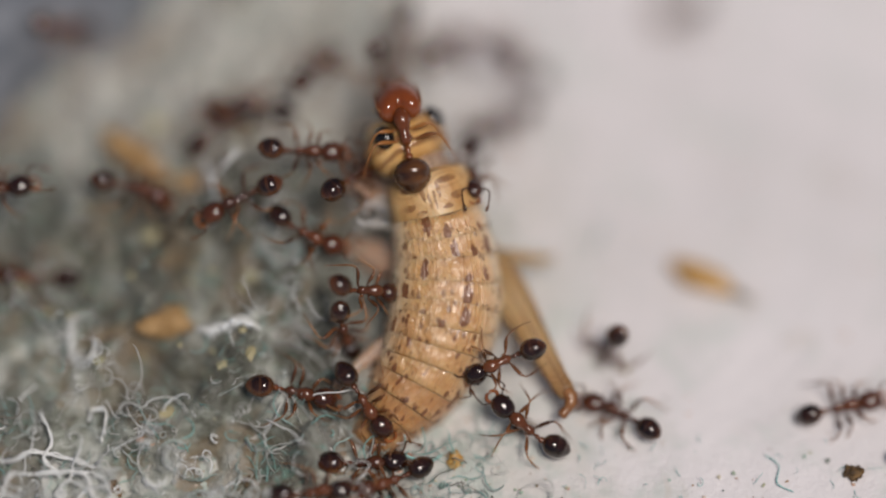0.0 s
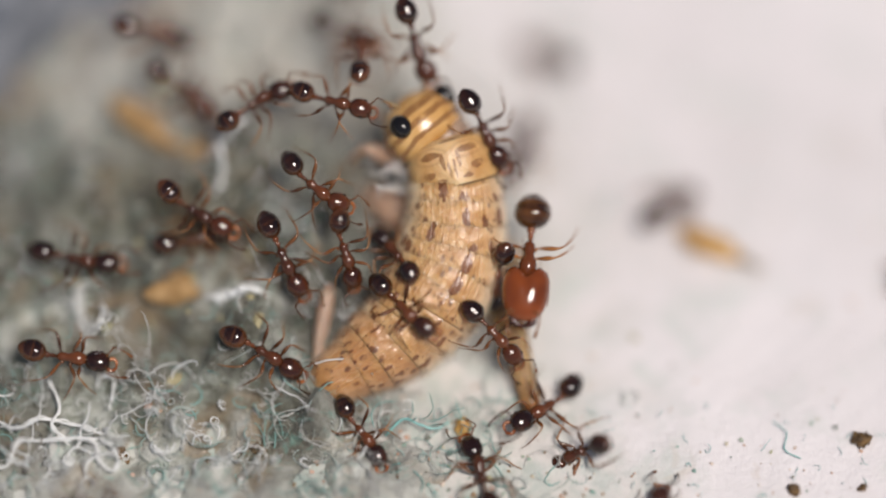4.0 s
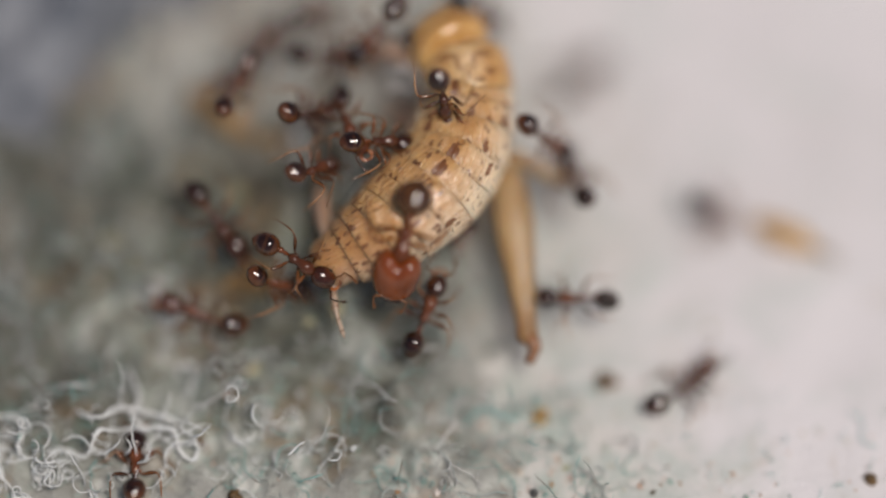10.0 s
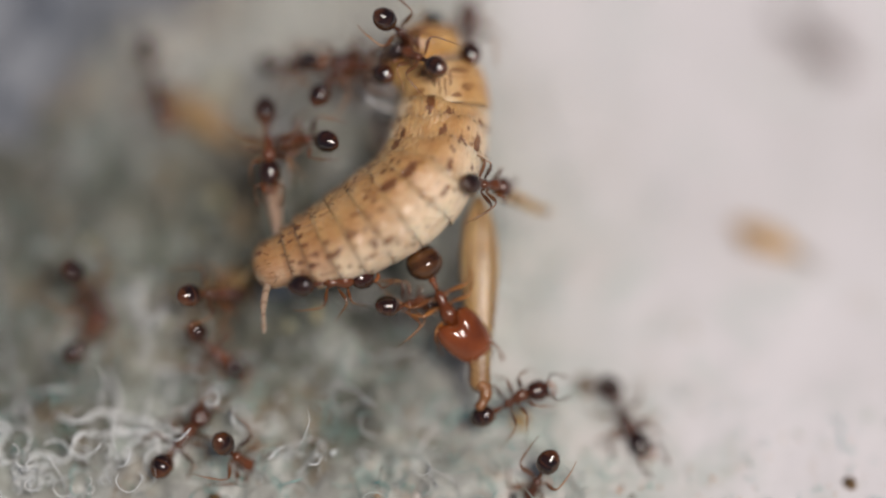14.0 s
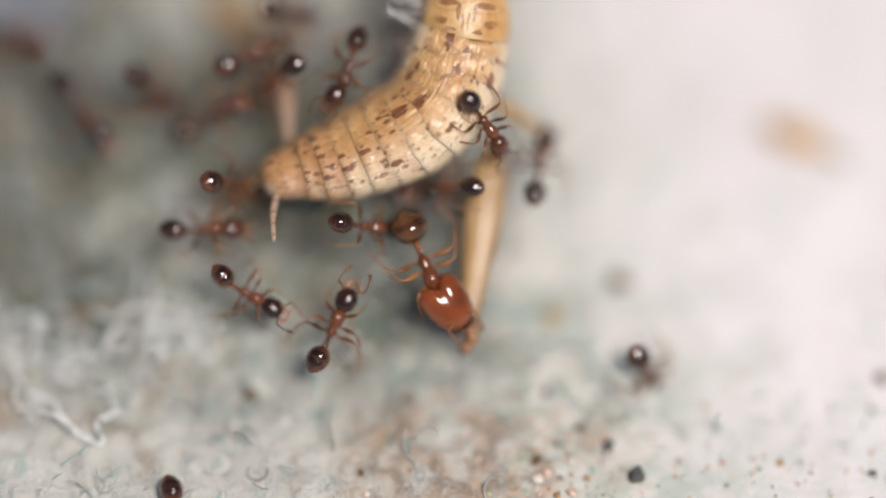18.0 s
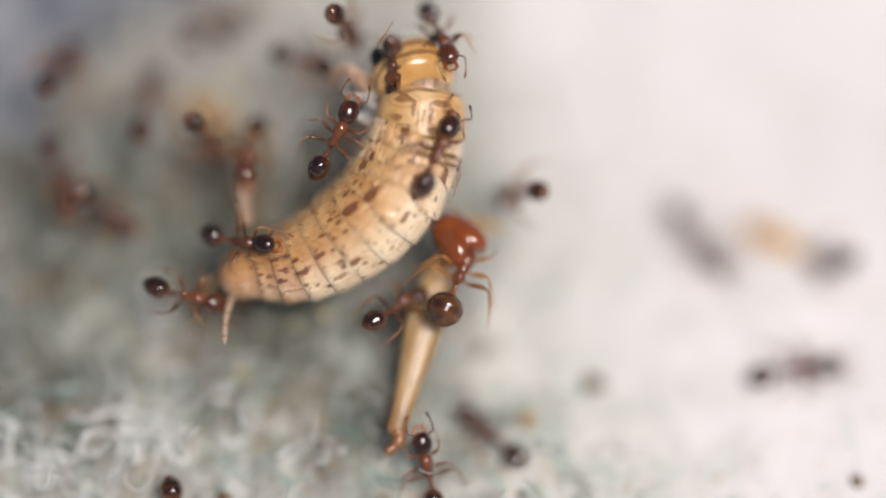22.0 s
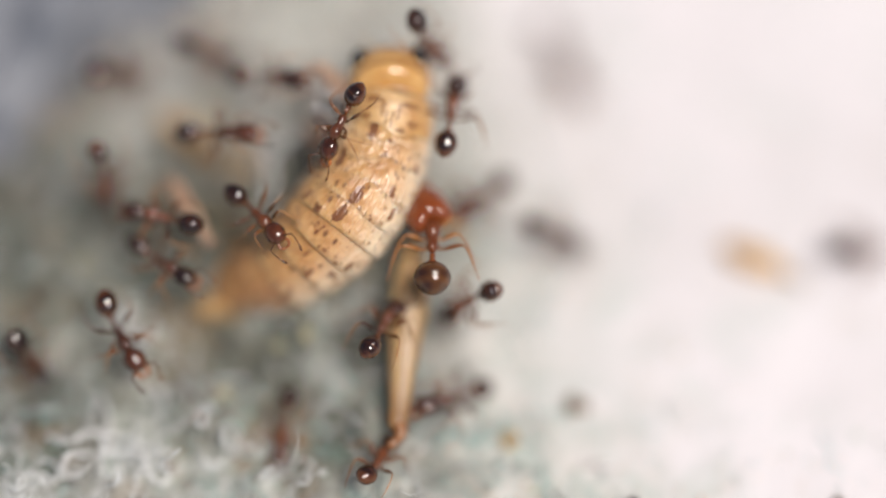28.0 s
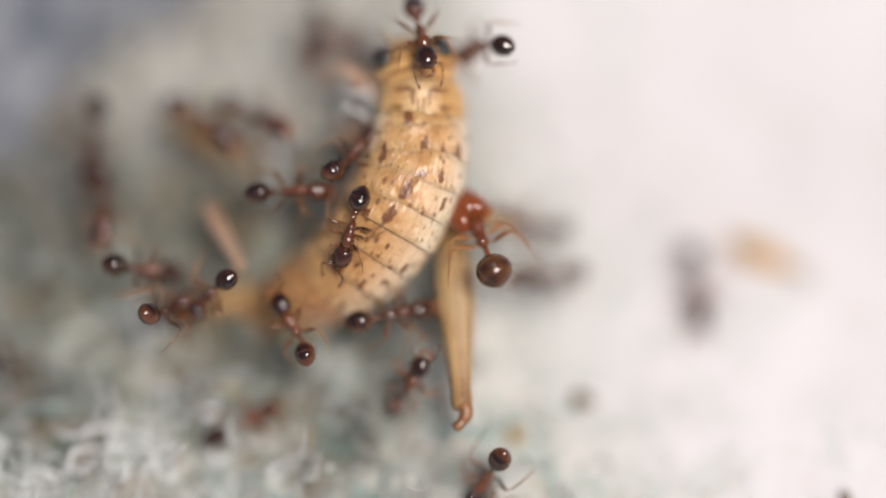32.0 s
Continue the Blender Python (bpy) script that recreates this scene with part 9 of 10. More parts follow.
    walk(ants[26], [(0, at(5.49, 7.22, -0.04, -12, 38, -177)), (1, at(4.03, 4.40, 0.05, -12, 57, -145)), (1.5, at(3.15, 6.35, 0.01, -21, 26, 160)), (2, at(2.28, 8.30, -0.02, 0, 0, 114)),
        (5, at(2.83, 4.18, -0.04, -11, 33, 159)), (5.5, at(3.29, 6.68, -0.03, -11, 15, 118)), (6, at(3.75, 9.18, -0.03, 0, 0, 80)), (7, at(3.65, 9.60, -0.03, 0, 0, 80)),
        (8, at(3.47, 9.72, -0.03, 0, 0, 80)), (9, at(3.26, 8.99, -0.02, 0, 0, 80)), (10, at(1.63, 9.43, -0.04, 0, 0, 80)), (11, at(1.89, 8.73, -0.05, 0, 0, 80)),
        (12, at(1.84, 8.68, -0.05, 0, 0, 80)), (13, at(1.70, 11.15, -0.03, 0, 0, 80)), (14, at(2.07, 9.54, -0.02, 0, 0, 80)), (15, at(2.26, 7.99, -0.03, 0, 0, 80)),
        (18, at(1.33, 7.00, -0.05, 0, 0, 80)), (19, at(1.16, 6.99, -0.06, 0, 0, 80)), (20, at(0.82, 6.93, -0.03, 0, 0, 80)), (20.33, at(1.57, 6.27, 0.03, 32, 16, 39)),
        (20.67, at(2.32, 5.62, 0.09, 49, 48, 5)), (21, at(3.07, 4.96, 0.16, 3, 79, -84)), (21.33, at(2.50, 6.58, 0.09, 132, 131, 4)), (21.67, at(1.92, 8.19, 0.03, -31, 17, 149)),
        (22, at(1.35, 9.80, -0.03, 0, 0, 110)), (23, at(1.90, 9.29, -0.04, 0, 0, 110)), (24, at(1.66, 9.34, -0.04, 0, 0, 110)), (25, at(1.54, 9.80, -0.02, 0, 0, 110)),
        (28, at(1.75, 10.33, -0.03, 0, 0, 110)), (29, at(1.74, 10.18, -0.02, 0, 0, 110)), (30, at(1.38, 10.43, -0.03, 0, 0, 110)), (30.5, at(1.01, 8.61, 0.01, 27, 25, 57)),
        (31, at(0.63, 6.78, 0.05, 17, 60, -8)), (31.5, at(1.66, 8.41, 0.01, 18, 28, 27)), (32, at(2.70, 10.04, -0.03, 0, 0, 58))])
    walk(ants[27], [(0, at(-8.27, 5.51, 2.17, 11, 39, 28)), (0.33, at(-9.33, 5.22, 2.14, 25, 24, 89)), (0.67, at(-10.39, 4.93, 2.11, 18, 6, 142)), (1, at(-11.45, 4.65, 2.07, 0, 0, -165)),
        (2, at(-11.33, 2.88, 1.54, 0, 0, -165)), (5, at(-10.97, 3.23, 1.68, 0, 0, -165)), (6, at(-10.91, 3.09, 1.41, 0, 0, -165)), (6.33, at(-9.99, 2.89, 1.53, -12, 16, -123)),
        (6.67, at(-9.06, 2.68, 1.66, -10, 35, -78)), (7, at(-8.14, 2.48, 1.78, 12, 46, -21)), (8, at(-4.52, -0.41, 1.50, 18, 40, 7)), (9, at(-4.91, -1.31, 1.19, 19, 43, 27)),
        (10, at(-5.42, -1.43, 1.65, 18, 39, 11)), (11, at(-6.04, -1.69, 1.28, 13, 26, 38)), (12, at(-6.22, -1.76, 1.28, 20, 46, 15)), (12.5, at(-6.26, -1.61, 1.10, 9, 11, -6)),
        (13, at(-6.30, -1.46, 0.91, 10, -24, -22)), (14, at(-6.26, -2.44, 0.84, 15, 37, -26)), (15, at(-4.03, -1.75, 2.89, 47, 1, -5)), (18, at(-6.19, -4.06, 1.60, 13, 13, -26)),
        (18.33, at(-6.31, -3.76, 1.72, 19, -3, 19)), (18.67, at(-6.43, -3.46, 1.85, 12, -20, 66)), (19, at(-6.54, -3.17, 1.97, -6, -25, 117)), (19.5, at(-5.61, -4.15, 1.24, -23, 2, 179)),
        (20, at(-4.68, -5.14, 0.51, -7, 30, -118)), (20.33, at(-4.75, -5.78, 0.37, -11, 24, -170)), (20.67, at(-4.82, -6.43, 0.23, -8, 17, 142)), (21, at(-4.89, -7.07, 0.10, -1, 14, 94)),
        (22, at(-1.73, -5.23, 0.54, -4, -34, 107)), (23, at(-2.10, -4.85, 0.59, -7, -45, 116)), (24, at(-1.95, -4.75, 1.24, -1, -40, 97)), (25, at(-2.32, -4.63, 0.94, 0, -58, 111)),
        (26.5, at(-2.38, -4.71, 0.79, 11, -19, 86)), (28, at(-2.44, -4.78, 0.64, 6, 21, 68)), (28.5, at(-2.52, -4.45, 0.72, 8, -20, 80)), (29, at(-2.60, -4.11, 0.80, -3, -60, 100)),
        (29.33, at(-3.06, -3.68, 0.75, 47, -31, 22)), (29.67, at(-3.53, -3.26, 0.71, 43, 13, -17)), (30, at(-4.00, -2.83, 0.66, 4, 40, -76)), (30.33, at(-4.62, -2.94, 0.53, -18, 29, -136)),
        (30.67, at(-5.24, -3.06, 0.39, -20, 8, 176)), (31, at(-5.86, -3.17, 0.26, -6, -8, 129)), (32, at(-4.24, -2.28, 2.12, -22, -8, 120))])
    walk(ants[28], [(0, at(-9.59, 1.55, 2.16, 0, 0, 0)), (1, at(-9.86, 2.27, 2.07, 0, 0, 0)), (2, at(-9.70, 0.18, 2.17, 0, 0, 0)), (5, at(-7.40, -0.48, 0.71, 10, 8, -43)),
        (5.5, at(-9.36, -0.67, 0.83, 2, 7, -109)), (6, at(-11.33, -0.86, 0.95, 0, 0, -174)), (7, at(-11.46, -0.31, 0.68, 0, 0, -174)), (8, at(-11.63, -0.15, 0.63, 0, 0, -174)),
        (9, at(-11.81, -0.90, 0.72, 0, 0, -174)), (10, at(-13.54, -0.48, 0.60, 0, 0, -174)), (11, at(-13.27, -1.06, 0.38, 0, 0, -174)), (12, at(-13.33, -1.09, 0.36, 0, 0, -174)),
        (13, at(-13.56, 1.01, 0.91, 0, 0, -174)), (14, at(-13.12, -0.40, 0.65, 0, 0, -174)), (14.33, at(-12.27, -0.31, 0.88, -22, 21, -137)), (14.67, at(-11.41, -0.21, 1.11, -26, 50, -98)),
        (15, at(-10.55, -0.12, 1.34, 22, 69, -13)), (18, at(-9.80, 0.10, 2.15, 5, 17, -56)), (19, at(-9.14, -1.75, 1.60, 12, 78, -63)), (19.33, at(-8.80, -2.01, 1.70, -49, 48, -155)),
        (19.67, at(-8.46, -2.27, 1.79, -38, 11, 175)), (20, at(-8.12, -2.54, 1.89, -10, -15, 138)), (20.5, at(-8.83, -2.77, 1.57, -16, 0, 174)), (21, at(-9.54, -3.01, 1.25, -12, 14, -151)),
        (22, at(-12.73, -4.44, -0.02, 0, 0, -156)), (22.5, at(-10.59, -3.77, 0.46, -11, 29, -97)), (23, at(-8.45, -3.10, 0.94, 19, 49, -16)), (23.5, at(-7.68, -2.35, 1.54, 19, 33, 26)),
        (24, at(-6.92, -1.59, 2.14, 8, 21, 62)), (24.5, at(-7.18, -1.43, 2.22, 18, 34, 34)), (25, at(-7.44, -1.26, 2.30, 21, 50, 2)), (28, at(-10.10, -2.07, 0.98, 25, 67, -24)),
        (28.5, at(-9.65, -2.84, 0.66, -33, 32, -124)), (29, at(-9.20, -3.61, 0.34, -14, -12, -173)), (29.5, at(-7.94, -2.93, 0.77, -24, -41, 130)), (30, at(-6.68, -2.24, 1.20, 17, -58, 36)),
        (30.5, at(-7.91, -2.33, 1.29, 14, -7, 41)), (31, at(-9.13, -2.42, 1.39, 16, 44, 45)), (32, at(-10.68, -2.43, 0.39, 12, 41, 26))])
    walk(ants[29], [(0, at(-10.88, -0.13, 0.50, 0, 0, 0)), (1, at(-11.14, 0.46, 0.64, 0, 0, 0)), (2, at(-10.97, -1.63, 0.73, 0, 0, 0)), (5, at(-6.12, -3.29, 0.46, 12, 3, -28)),
        (6, at(-5.02, -8.01, 0.12, 0, 0, -77)), (7, at(-5.14, -7.57, 0.04, 0, 0, -77)), (7.5, at(-6.21, -6.49, 0.13, 8, 34, -121)), (8, at(-7.29, -5.40, 0.22, -27, 59, 165)),
        (8.5, at(-6.72, -5.88, 0.11, 6, 32, -131)), (9, at(-6.15, -6.37, 0.00, -1, -3, -92)), (9.33, at(-6.84, -5.97, 0.02, 5, 0, -151)), (9.67, at(-7.54, -5.58, 0.04, 5, 6, 151)),
        (10, at(-8.24, -5.19, 0.07, 0, 10, 91)), (11, at(-9.83, -6.82, 0.03, -4, 16, 105)), (12, at(-6.55, -6.65, 0.08, -6, 18, 112)), (13, at(-8.34, -6.12, 0.07, 0, 0, 164)),
        (13.33, at(-7.50, -5.66, 0.16, -20, 18, -147)), (13.67, at(-6.66, -5.19, 0.24, -18, 44, -93)), (14, at(-5.81, -4.73, 0.32, 21, 53, -11)), (14.33, at(-4.96, -4.79, 0.23, -24, 45, -91)),
        (14.67, at(-4.11, -4.84, 0.14, -31, 16, -139)), (15, at(-3.26, -4.90, 0.06, -14, -9, 177)), (16.5, at(-3.77, -4.83, 0.69, -9, -22, 123)), (18, at(-4.28, -4.75, 1.33, 6, -25, 63)),
        (19, at(-0.24, -7.62, 0.01, 14, 4, 10)), (20, at(1.60, -10.48, -0.03, 0, 0, -57)), (21, at(2.08, -8.94, -0.03, 0, 0, -57)), (22, at(2.68, -7.98, -0.01, 0, 0, -57)),
        (23, at(3.23, -8.48, -0.03, 0, 0, -57)), (24, at(2.99, -8.43, -0.02, 0, 0, -57)), (25, at(2.87, -7.98, -0.02, 0, 0, -57)), (28, at(3.09, -7.45, -0.03, 0, 0, -57)),
        (29, at(3.07, -7.60, -0.04, 0, 0, -57)), (30, at(2.71, -7.37, -0.03, 0, 0, -57)), (31, at(2.88, -7.35, -0.03, 0, 0, -57)), (31.5, at(1.43, -6.11, 0.25, 6, 30, -92)),
        (32, at(-0.02, -4.88, 0.54, -17, 57, -145))])
    walk(ants[30], [(0, at(-11.48, -3.81, 0.22, 0, 0, 0)), (1, at(-11.74, -3.17, 0.26, 0, 0, 0)), (2, at(-11.60, -5.09, 0.07, 0, 0, 0)), (5, at(-11.24, -4.73, 0.16, 0, 0, 0)),
        (6, at(-11.15, -5.08, 0.31, 0, 0, 0)), (7, at(-11.28, -4.59, 0.13, 0, 0, 0)), (8, at(-11.45, -4.41, 0.04, 0, 0, 0)), (9, at(-11.63, -5.11, 0.06, 0, 0, 0)),
        (10, at(-13.37, -4.74, -0.03, 0, 0, 0)), (11, at(-13.08, -5.42, -0.02, 0, 0, 0)), (12, at(-13.13, -5.46, -0.03, 0, 0, 0)), (13, at(-13.36, -3.43, 0.59, 0, 0, 0)),
        (14, at(-8.87, -2.07, 0.50, 4, 13, 64)), (14.5, at(-9.17, -1.77, 0.57, 30, 41, 29)), (15, at(-9.47, -1.46, 0.63, 27, 76, -21)), (16.5, at(-8.28, -2.07, 1.26, 24, 36, -8)),
        (18, at(-7.09, -2.67, 1.88, 14, -3, 5)), (19, at(-6.31, -2.01, 2.36, 15, -21, -15)), (20, at(-6.70, -1.98, 2.50, 14, 1, -3)), (21, at(-6.81, -1.88, 2.59, 18, 37, 10)),
        (22, at(-6.91, -1.93, 2.16, 14, 5, -9)), (23, at(-6.86, -2.25, 1.95, 14, -2, 9)), (24, at(-5.32, -1.74, 2.21, 13, 12, -51)), (24.33, at(-5.00, -2.04, 2.19, 19, 28, -103)),
        (24.67, at(-4.69, -2.34, 2.17, 8, 42, -163)), (25, at(-4.37, -2.63, 2.15, -14, 40, 130)), (26.5, at(-4.39, -3.11, 1.17, 3, 29, -158)), (28, at(-4.42, -3.59, 0.18, -2, 12, -96)),
        (29, at(-7.00, -7.35, 0.02, 0, 0, -124)), (30, at(-7.37, -7.15, 0.09, 0, 0, -124)), (31, at(-7.20, -7.13, 0.09, 0, 0, -124)), (31.33, at(-6.62, -5.98, 0.16, 4, 3, -72)),
        (31.67, at(-6.05, -4.83, 0.22, 10, 2, -19)), (32, at(-5.47, -3.68, 0.29, 12, -3, 34))])
    walk(ants[31], [(0, at(-7.24, -6.87, 0.13, 0, 0, 0)), (1, at(-7.49, -6.21, 0.11, 0, 0, 0)), (2, at(-7.37, -8.21, 0.12, 0, 0, 0)), (3.5, at(-7.43, -6.64, 0.18, 15, 32, -20)),
        (5, at(-7.49, -5.07, 0.25, 18, 66, -43)), (5.5, at(-9.33, -4.94, 0.28, -21, 34, -133)), (6, at(-11.18, -4.80, 0.31, 0, 0, 176)), (7, at(-11.31, -4.30, 0.13, 0, 0, 176)),
        (7.5, at(-8.69, -3.35, 0.43, -15, 29, -145)), (8, at(-6.06, -2.39, 0.74, -1, 59, -92)), (8.5, at(-7.03, -2.68, 0.44, -20, 35, -141)), (9, at(-8.00, -2.96, 0.14, -14, 8, -173)),
        (10, at(-6.86, -1.83, 0.91, -13, -10, 160)), (10.5, at(-7.76, -1.58, 0.83, -8, -17, 124)), (11, at(-8.65, -1.33, 0.75, 1, -19, 88)), (11.5, at(-8.94, -2.91, 0.43, 13, -11, 26)),
        (12, at(-9.23, -4.50, 0.12, 12, 3, -33)), (12.5, at(-8.69, -3.83, 0.07, 1, 10, -103)), (13, at(-8.15, -3.16, 0.01, -9, 2, -173)), (13.5, at(-7.51, -3.80, 0.09, -3, -8, 119)),
        (14, at(-6.88, -4.43, 0.18, 9, -6, 51)), (14.5, at(-6.80, -6.16, 0.15, 6, 0, -18)), (15, at(-6.73, -7.88, 0.12, 0, 0, -87)), (18, at(-7.66, -8.87, 0.07, 0, 0, -87)),
        (19, at(-7.83, -8.86, 0.04, 0, 0, -87)), (20, at(-8.16, -8.90, 0.07, 0, 0, -87)), (21, at(-7.70, -7.40, 0.15, 0, 0, -87)), (22, at(-7.13, -6.41, 0.11, 0, 0, -87)),
        (23, at(-6.31, -4.60, -0.01, 11, 6, -40)), (23.5, at(-4.49, -4.02, 0.84, 5, 14, 1)), (24, at(-2.68, -3.44, 1.69, 5, 23, 44)), (25, at(-2.92, 0.18, 1.92, 0, 0, 94)),
        (26.5, at(-1.58, 0.60, 1.86, 6, -16, 157)), (28, at(-0.24, 1.02, 1.79, -8, -28, -134)), (29, at(0.20, 1.49, 1.70, -8, -22, -137)), (30, at(0.09, 1.66, 1.78, -8, -26, -135)),
        (30.5, at(0.10, 0.92, 2.04, -13, -38, -169)), (31, at(0.11, 0.17, 2.30, -8, -49, 151)), (32, at(0.53, 0.70, 1.20, -12, -37, -177))])
    walk(ants[32], [(0, at(-1.51, -3.96, 0.00, 0, 0, 0)), (1, at(-1.75, -3.33, 0.03, 0, 0, 0)), (1.5, at(-0.34, -3.73, -0.02, 0, -3, 51)), (2, at(1.06, -4.13, -0.07, -3, -4, 102)),
        (5, at(0.40, -5.56, -0.07, -3, -4, 104)), (5.33, at(-0.83, -5.82, -0.03, -1, -3, 161)), (5.67, at(-2.07, -6.08, 0.00, 1, -4, -142)), (6, at(-3.31, -6.34, 0.04, 1, -6, -85)),
        (6.5, at(-1.81, -6.01, 0.08, -1, 31, -65)), (7, at(-0.30, -5.68, 0.12, 23, 64, -26)), (8, at(0.68, -3.05, -0.07, 14, 1, -11)), (8.5, at(0.09, -1.17, 0.50, 7, -3, 48)),
        (9, at(-0.49, 0.71, 1.08, 0, 0, 107)), (10, at(-1.44, 0.54, 1.63, 0, 0, 107)), (11, at(1.00, -0.28, 1.81, -16, 32, 155)), (11.5, at(0.84, -0.08, 1.86, -2, 29, 107)),
        (12, at(0.69, 0.11, 1.92, 10, 35, 59)), (12.33, at(1.17, -0.55, 1.25, -4, 29, 4)), (12.67, at(1.66, -1.22, 0.58, -8, 16, -44)), (13, at(2.14, -1.89, -0.08, 0, 5, -89)),
        (14, at(2.72, -3.75, -0.08, 5, 4, -68)), (14.5, at(2.78, -2.52, -0.09, 7, 0, -2)), (15, at(2.84, -1.29, -0.09, 4, -4, 64)), (16.5, at(5.95, -2.29, -0.05, 3, -1, 23)),
        (18, at(9.06, -3.28, -0.02, 0, 0, -18)), (19, at(8.88, -3.28, -0.04, 0, 0, -18)), (20, at(4.39, -1.37, -0.09, 8, 3, -30)), (21, at(4.78, -1.19, -0.09, 2, 5, -77)),
        (22, at(4.21, 0.53, -0.08, 5, 3, -57)), (22.5, at(4.01, 1.10, -0.03, -1, 28, -22)), (23, at(3.82, 1.68, 0.01, 14, 51, 26)), (24, at(10.34, 3.46, -0.04, 0, 0, 15)),
        (25, at(10.23, 3.92, -0.03, 0, 0, 15)), (28, at(10.45, 4.45, -0.03, 0, 0, 15)), (29, at(10.44, 4.31, -0.04, 0, 0, 15)), (30, at(10.08, 4.54, -0.02, 0, 0, 15)),
        (31, at(10.26, 4.56, -0.02, 0, 0, 15)), (32, at(10.31, 4.34, -0.03, 0, 0, 15))])
    walk(ants[33], [(0, at(4.18, -6.89, -0.03, 0, 0, 0)), (1, at(3.94, -6.23, -0.04, 0, 0, 0)), (2, at(4.02, -8.23, -0.04, 0, 0, 0)), (3.5, at(4.52, -6.85, -0.06, -4, -6, 69)),
        (5, at(5.01, -5.46, -0.08, -10, -4, 138)), (5.33, at(5.27, -5.61, -0.04, -31, 17, -178)), (5.67, at(5.54, -5.76, 0.01, -31, 46, -131)), (6, at(5.80, -5.92, 0.05, 14, 59, -49)),
        (6.5, at(4.37, -6.50, 0.02, -12, 31, -114)), (7, at(2.93, -7.09, -0.02, 0, 0, -158)), (8, at(2.76, -6.94, -0.03, 0, 0, -158)), (9, at(2.54, -7.63, -0.04, 0, 0, -158)),
        (10, at(0.91, -7.41, 0.15, 0, 0, -158)), (11, at(1.18, -8.00, -0.04, 0, 0, -158)), (12, at(1.12, -8.04, -0.04, 0, 0, -158)), (13, at(0.99, -5.72, -0.03, 0, 0, -158)),
        (14, at(0.90, -5.15, 0.08, -15, 58, -136)), (14.5, at(2.22, -6.74, 0.01, 7, 31, -84)), (15, at(3.54, -8.32, -0.05, 0, 0, -50)), (18, at(2.31, -5.06, 0.11, 24, 65, -23)),
        (19, at(1.88, -6.88, -0.08, 8, 3, -56)), (20, at(0.89, -9.89, -0.03, 0, 0, -108)), (20.5, at(0.07, -7.98, 0.01, -1, 17, -151)), (21, at(-0.74, -6.08, 0.06, -15, 29, 160)),
        (22, at(-0.34, -4.19, -0.08, -11, -4, 140)), (22.5, at(-0.25, -3.53, 0.42, -30, 29, -167)), (23, at(-0.17, -2.87, 0.93, 1, 60, -86)), (23.33, at(-0.41, -3.27, 1.10, -22, 51, -152)),
        (23.67, at(-0.66, -3.66, 1.27, -22, 35, 163)), (24, at(-0.90, -4.06, 1.44, -9, 23, 123)), (24.5, at(-1.25, -3.82, 1.19, -4, -17, 148)), (25, at(-1.60, -3.57, 0.94, -23, -54, -175)),
        (28, at(-0.88, -3.11, 0.55, -14, -23, -148)), (28.5, at(-0.79, -3.46, 1.01, -4, 1, 172)), (29, at(-0.70, -3.82, 1.47, -11, 25, 133)), (30, at(-1.08, -3.18, 1.76, -18, 46, -169)),
        (30.33, at(-1.40, -2.66, 1.98, -36, 20, 139)), (30.67, at(-1.71, -2.14, 2.21, -26, -8, 98)), (31, at(-2.02, -1.63, 2.44, 1, -22, 48)), (32, at(-2.27, -1.93, 2.03, 13, 1, 16))])
    walk(ants[34], [(0, at(8.59, -7.15, -0.01, 0, 0, 0)), (1, at(8.36, -6.49, -0.03, 0, 0, 0)), (2, at(8.41, -8.49, -0.02, 0, 0, 0)), (5, at(8.79, -8.08, -0.02, 0, 0, 0)),
        (6, at(7.52, -5.36, 0.02, 20, 48, -3)), (7, at(9.23, -8.25, -0.03, 0, 0, -59)), (8, at(9.05, -8.12, -0.01, 0, 0, -59)), (9, at(8.82, -8.80, -0.03, 0, 0, -59)),
        (10, at(7.23, -8.49, -0.02, 0, 0, -59)), (11, at(7.48, -9.17, -0.02, 0, 0, -59)), (12, at(7.43, -9.21, -0.02, 0, 0, -59)), (13, at(7.34, -6.90, -0.01, 0, 0, -59)),
        (14, at(7.68, -8.38, -0.04, 0, 0, -59)), (14.5, at(6.76, -7.44, -0.06, 6, 1, -13)), (15, at(5.84, -6.50, -0.08, 12, -3, 34)), (18, at(9.45, -6.68, -0.02, 0, 0, -3)),
        (19, at(9.27, -6.69, -0.01, 0, 0, -3)), (20, at(8.93, -6.72, -0.01, 0, 0, -3)), (21, at(9.44, -5.16, -0.03, 0, 0, -3)), (22, at(10.06, -4.19, -0.03, 0, 0, -3)),
        (23, at(10.61, -4.69, -0.05, 0, 0, -3)), (24, at(10.36, -4.64, -0.04, 0, 0, -3)), (25, at(10.25, -4.19, -0.03, 0, 0, -3)), (28, at(10.47, -3.67, -0.03, 0, 0, -3)),
        (29, at(10.46, -3.81, -0.04, 0, 0, -3)), (30, at(10.10, -3.58, -0.04, 0, 0, -3)), (31, at(10.27, -3.56, -0.03, 0, 0, -3)), (32, at(10.33, -3.78, -0.04, 0, 0, -3))])
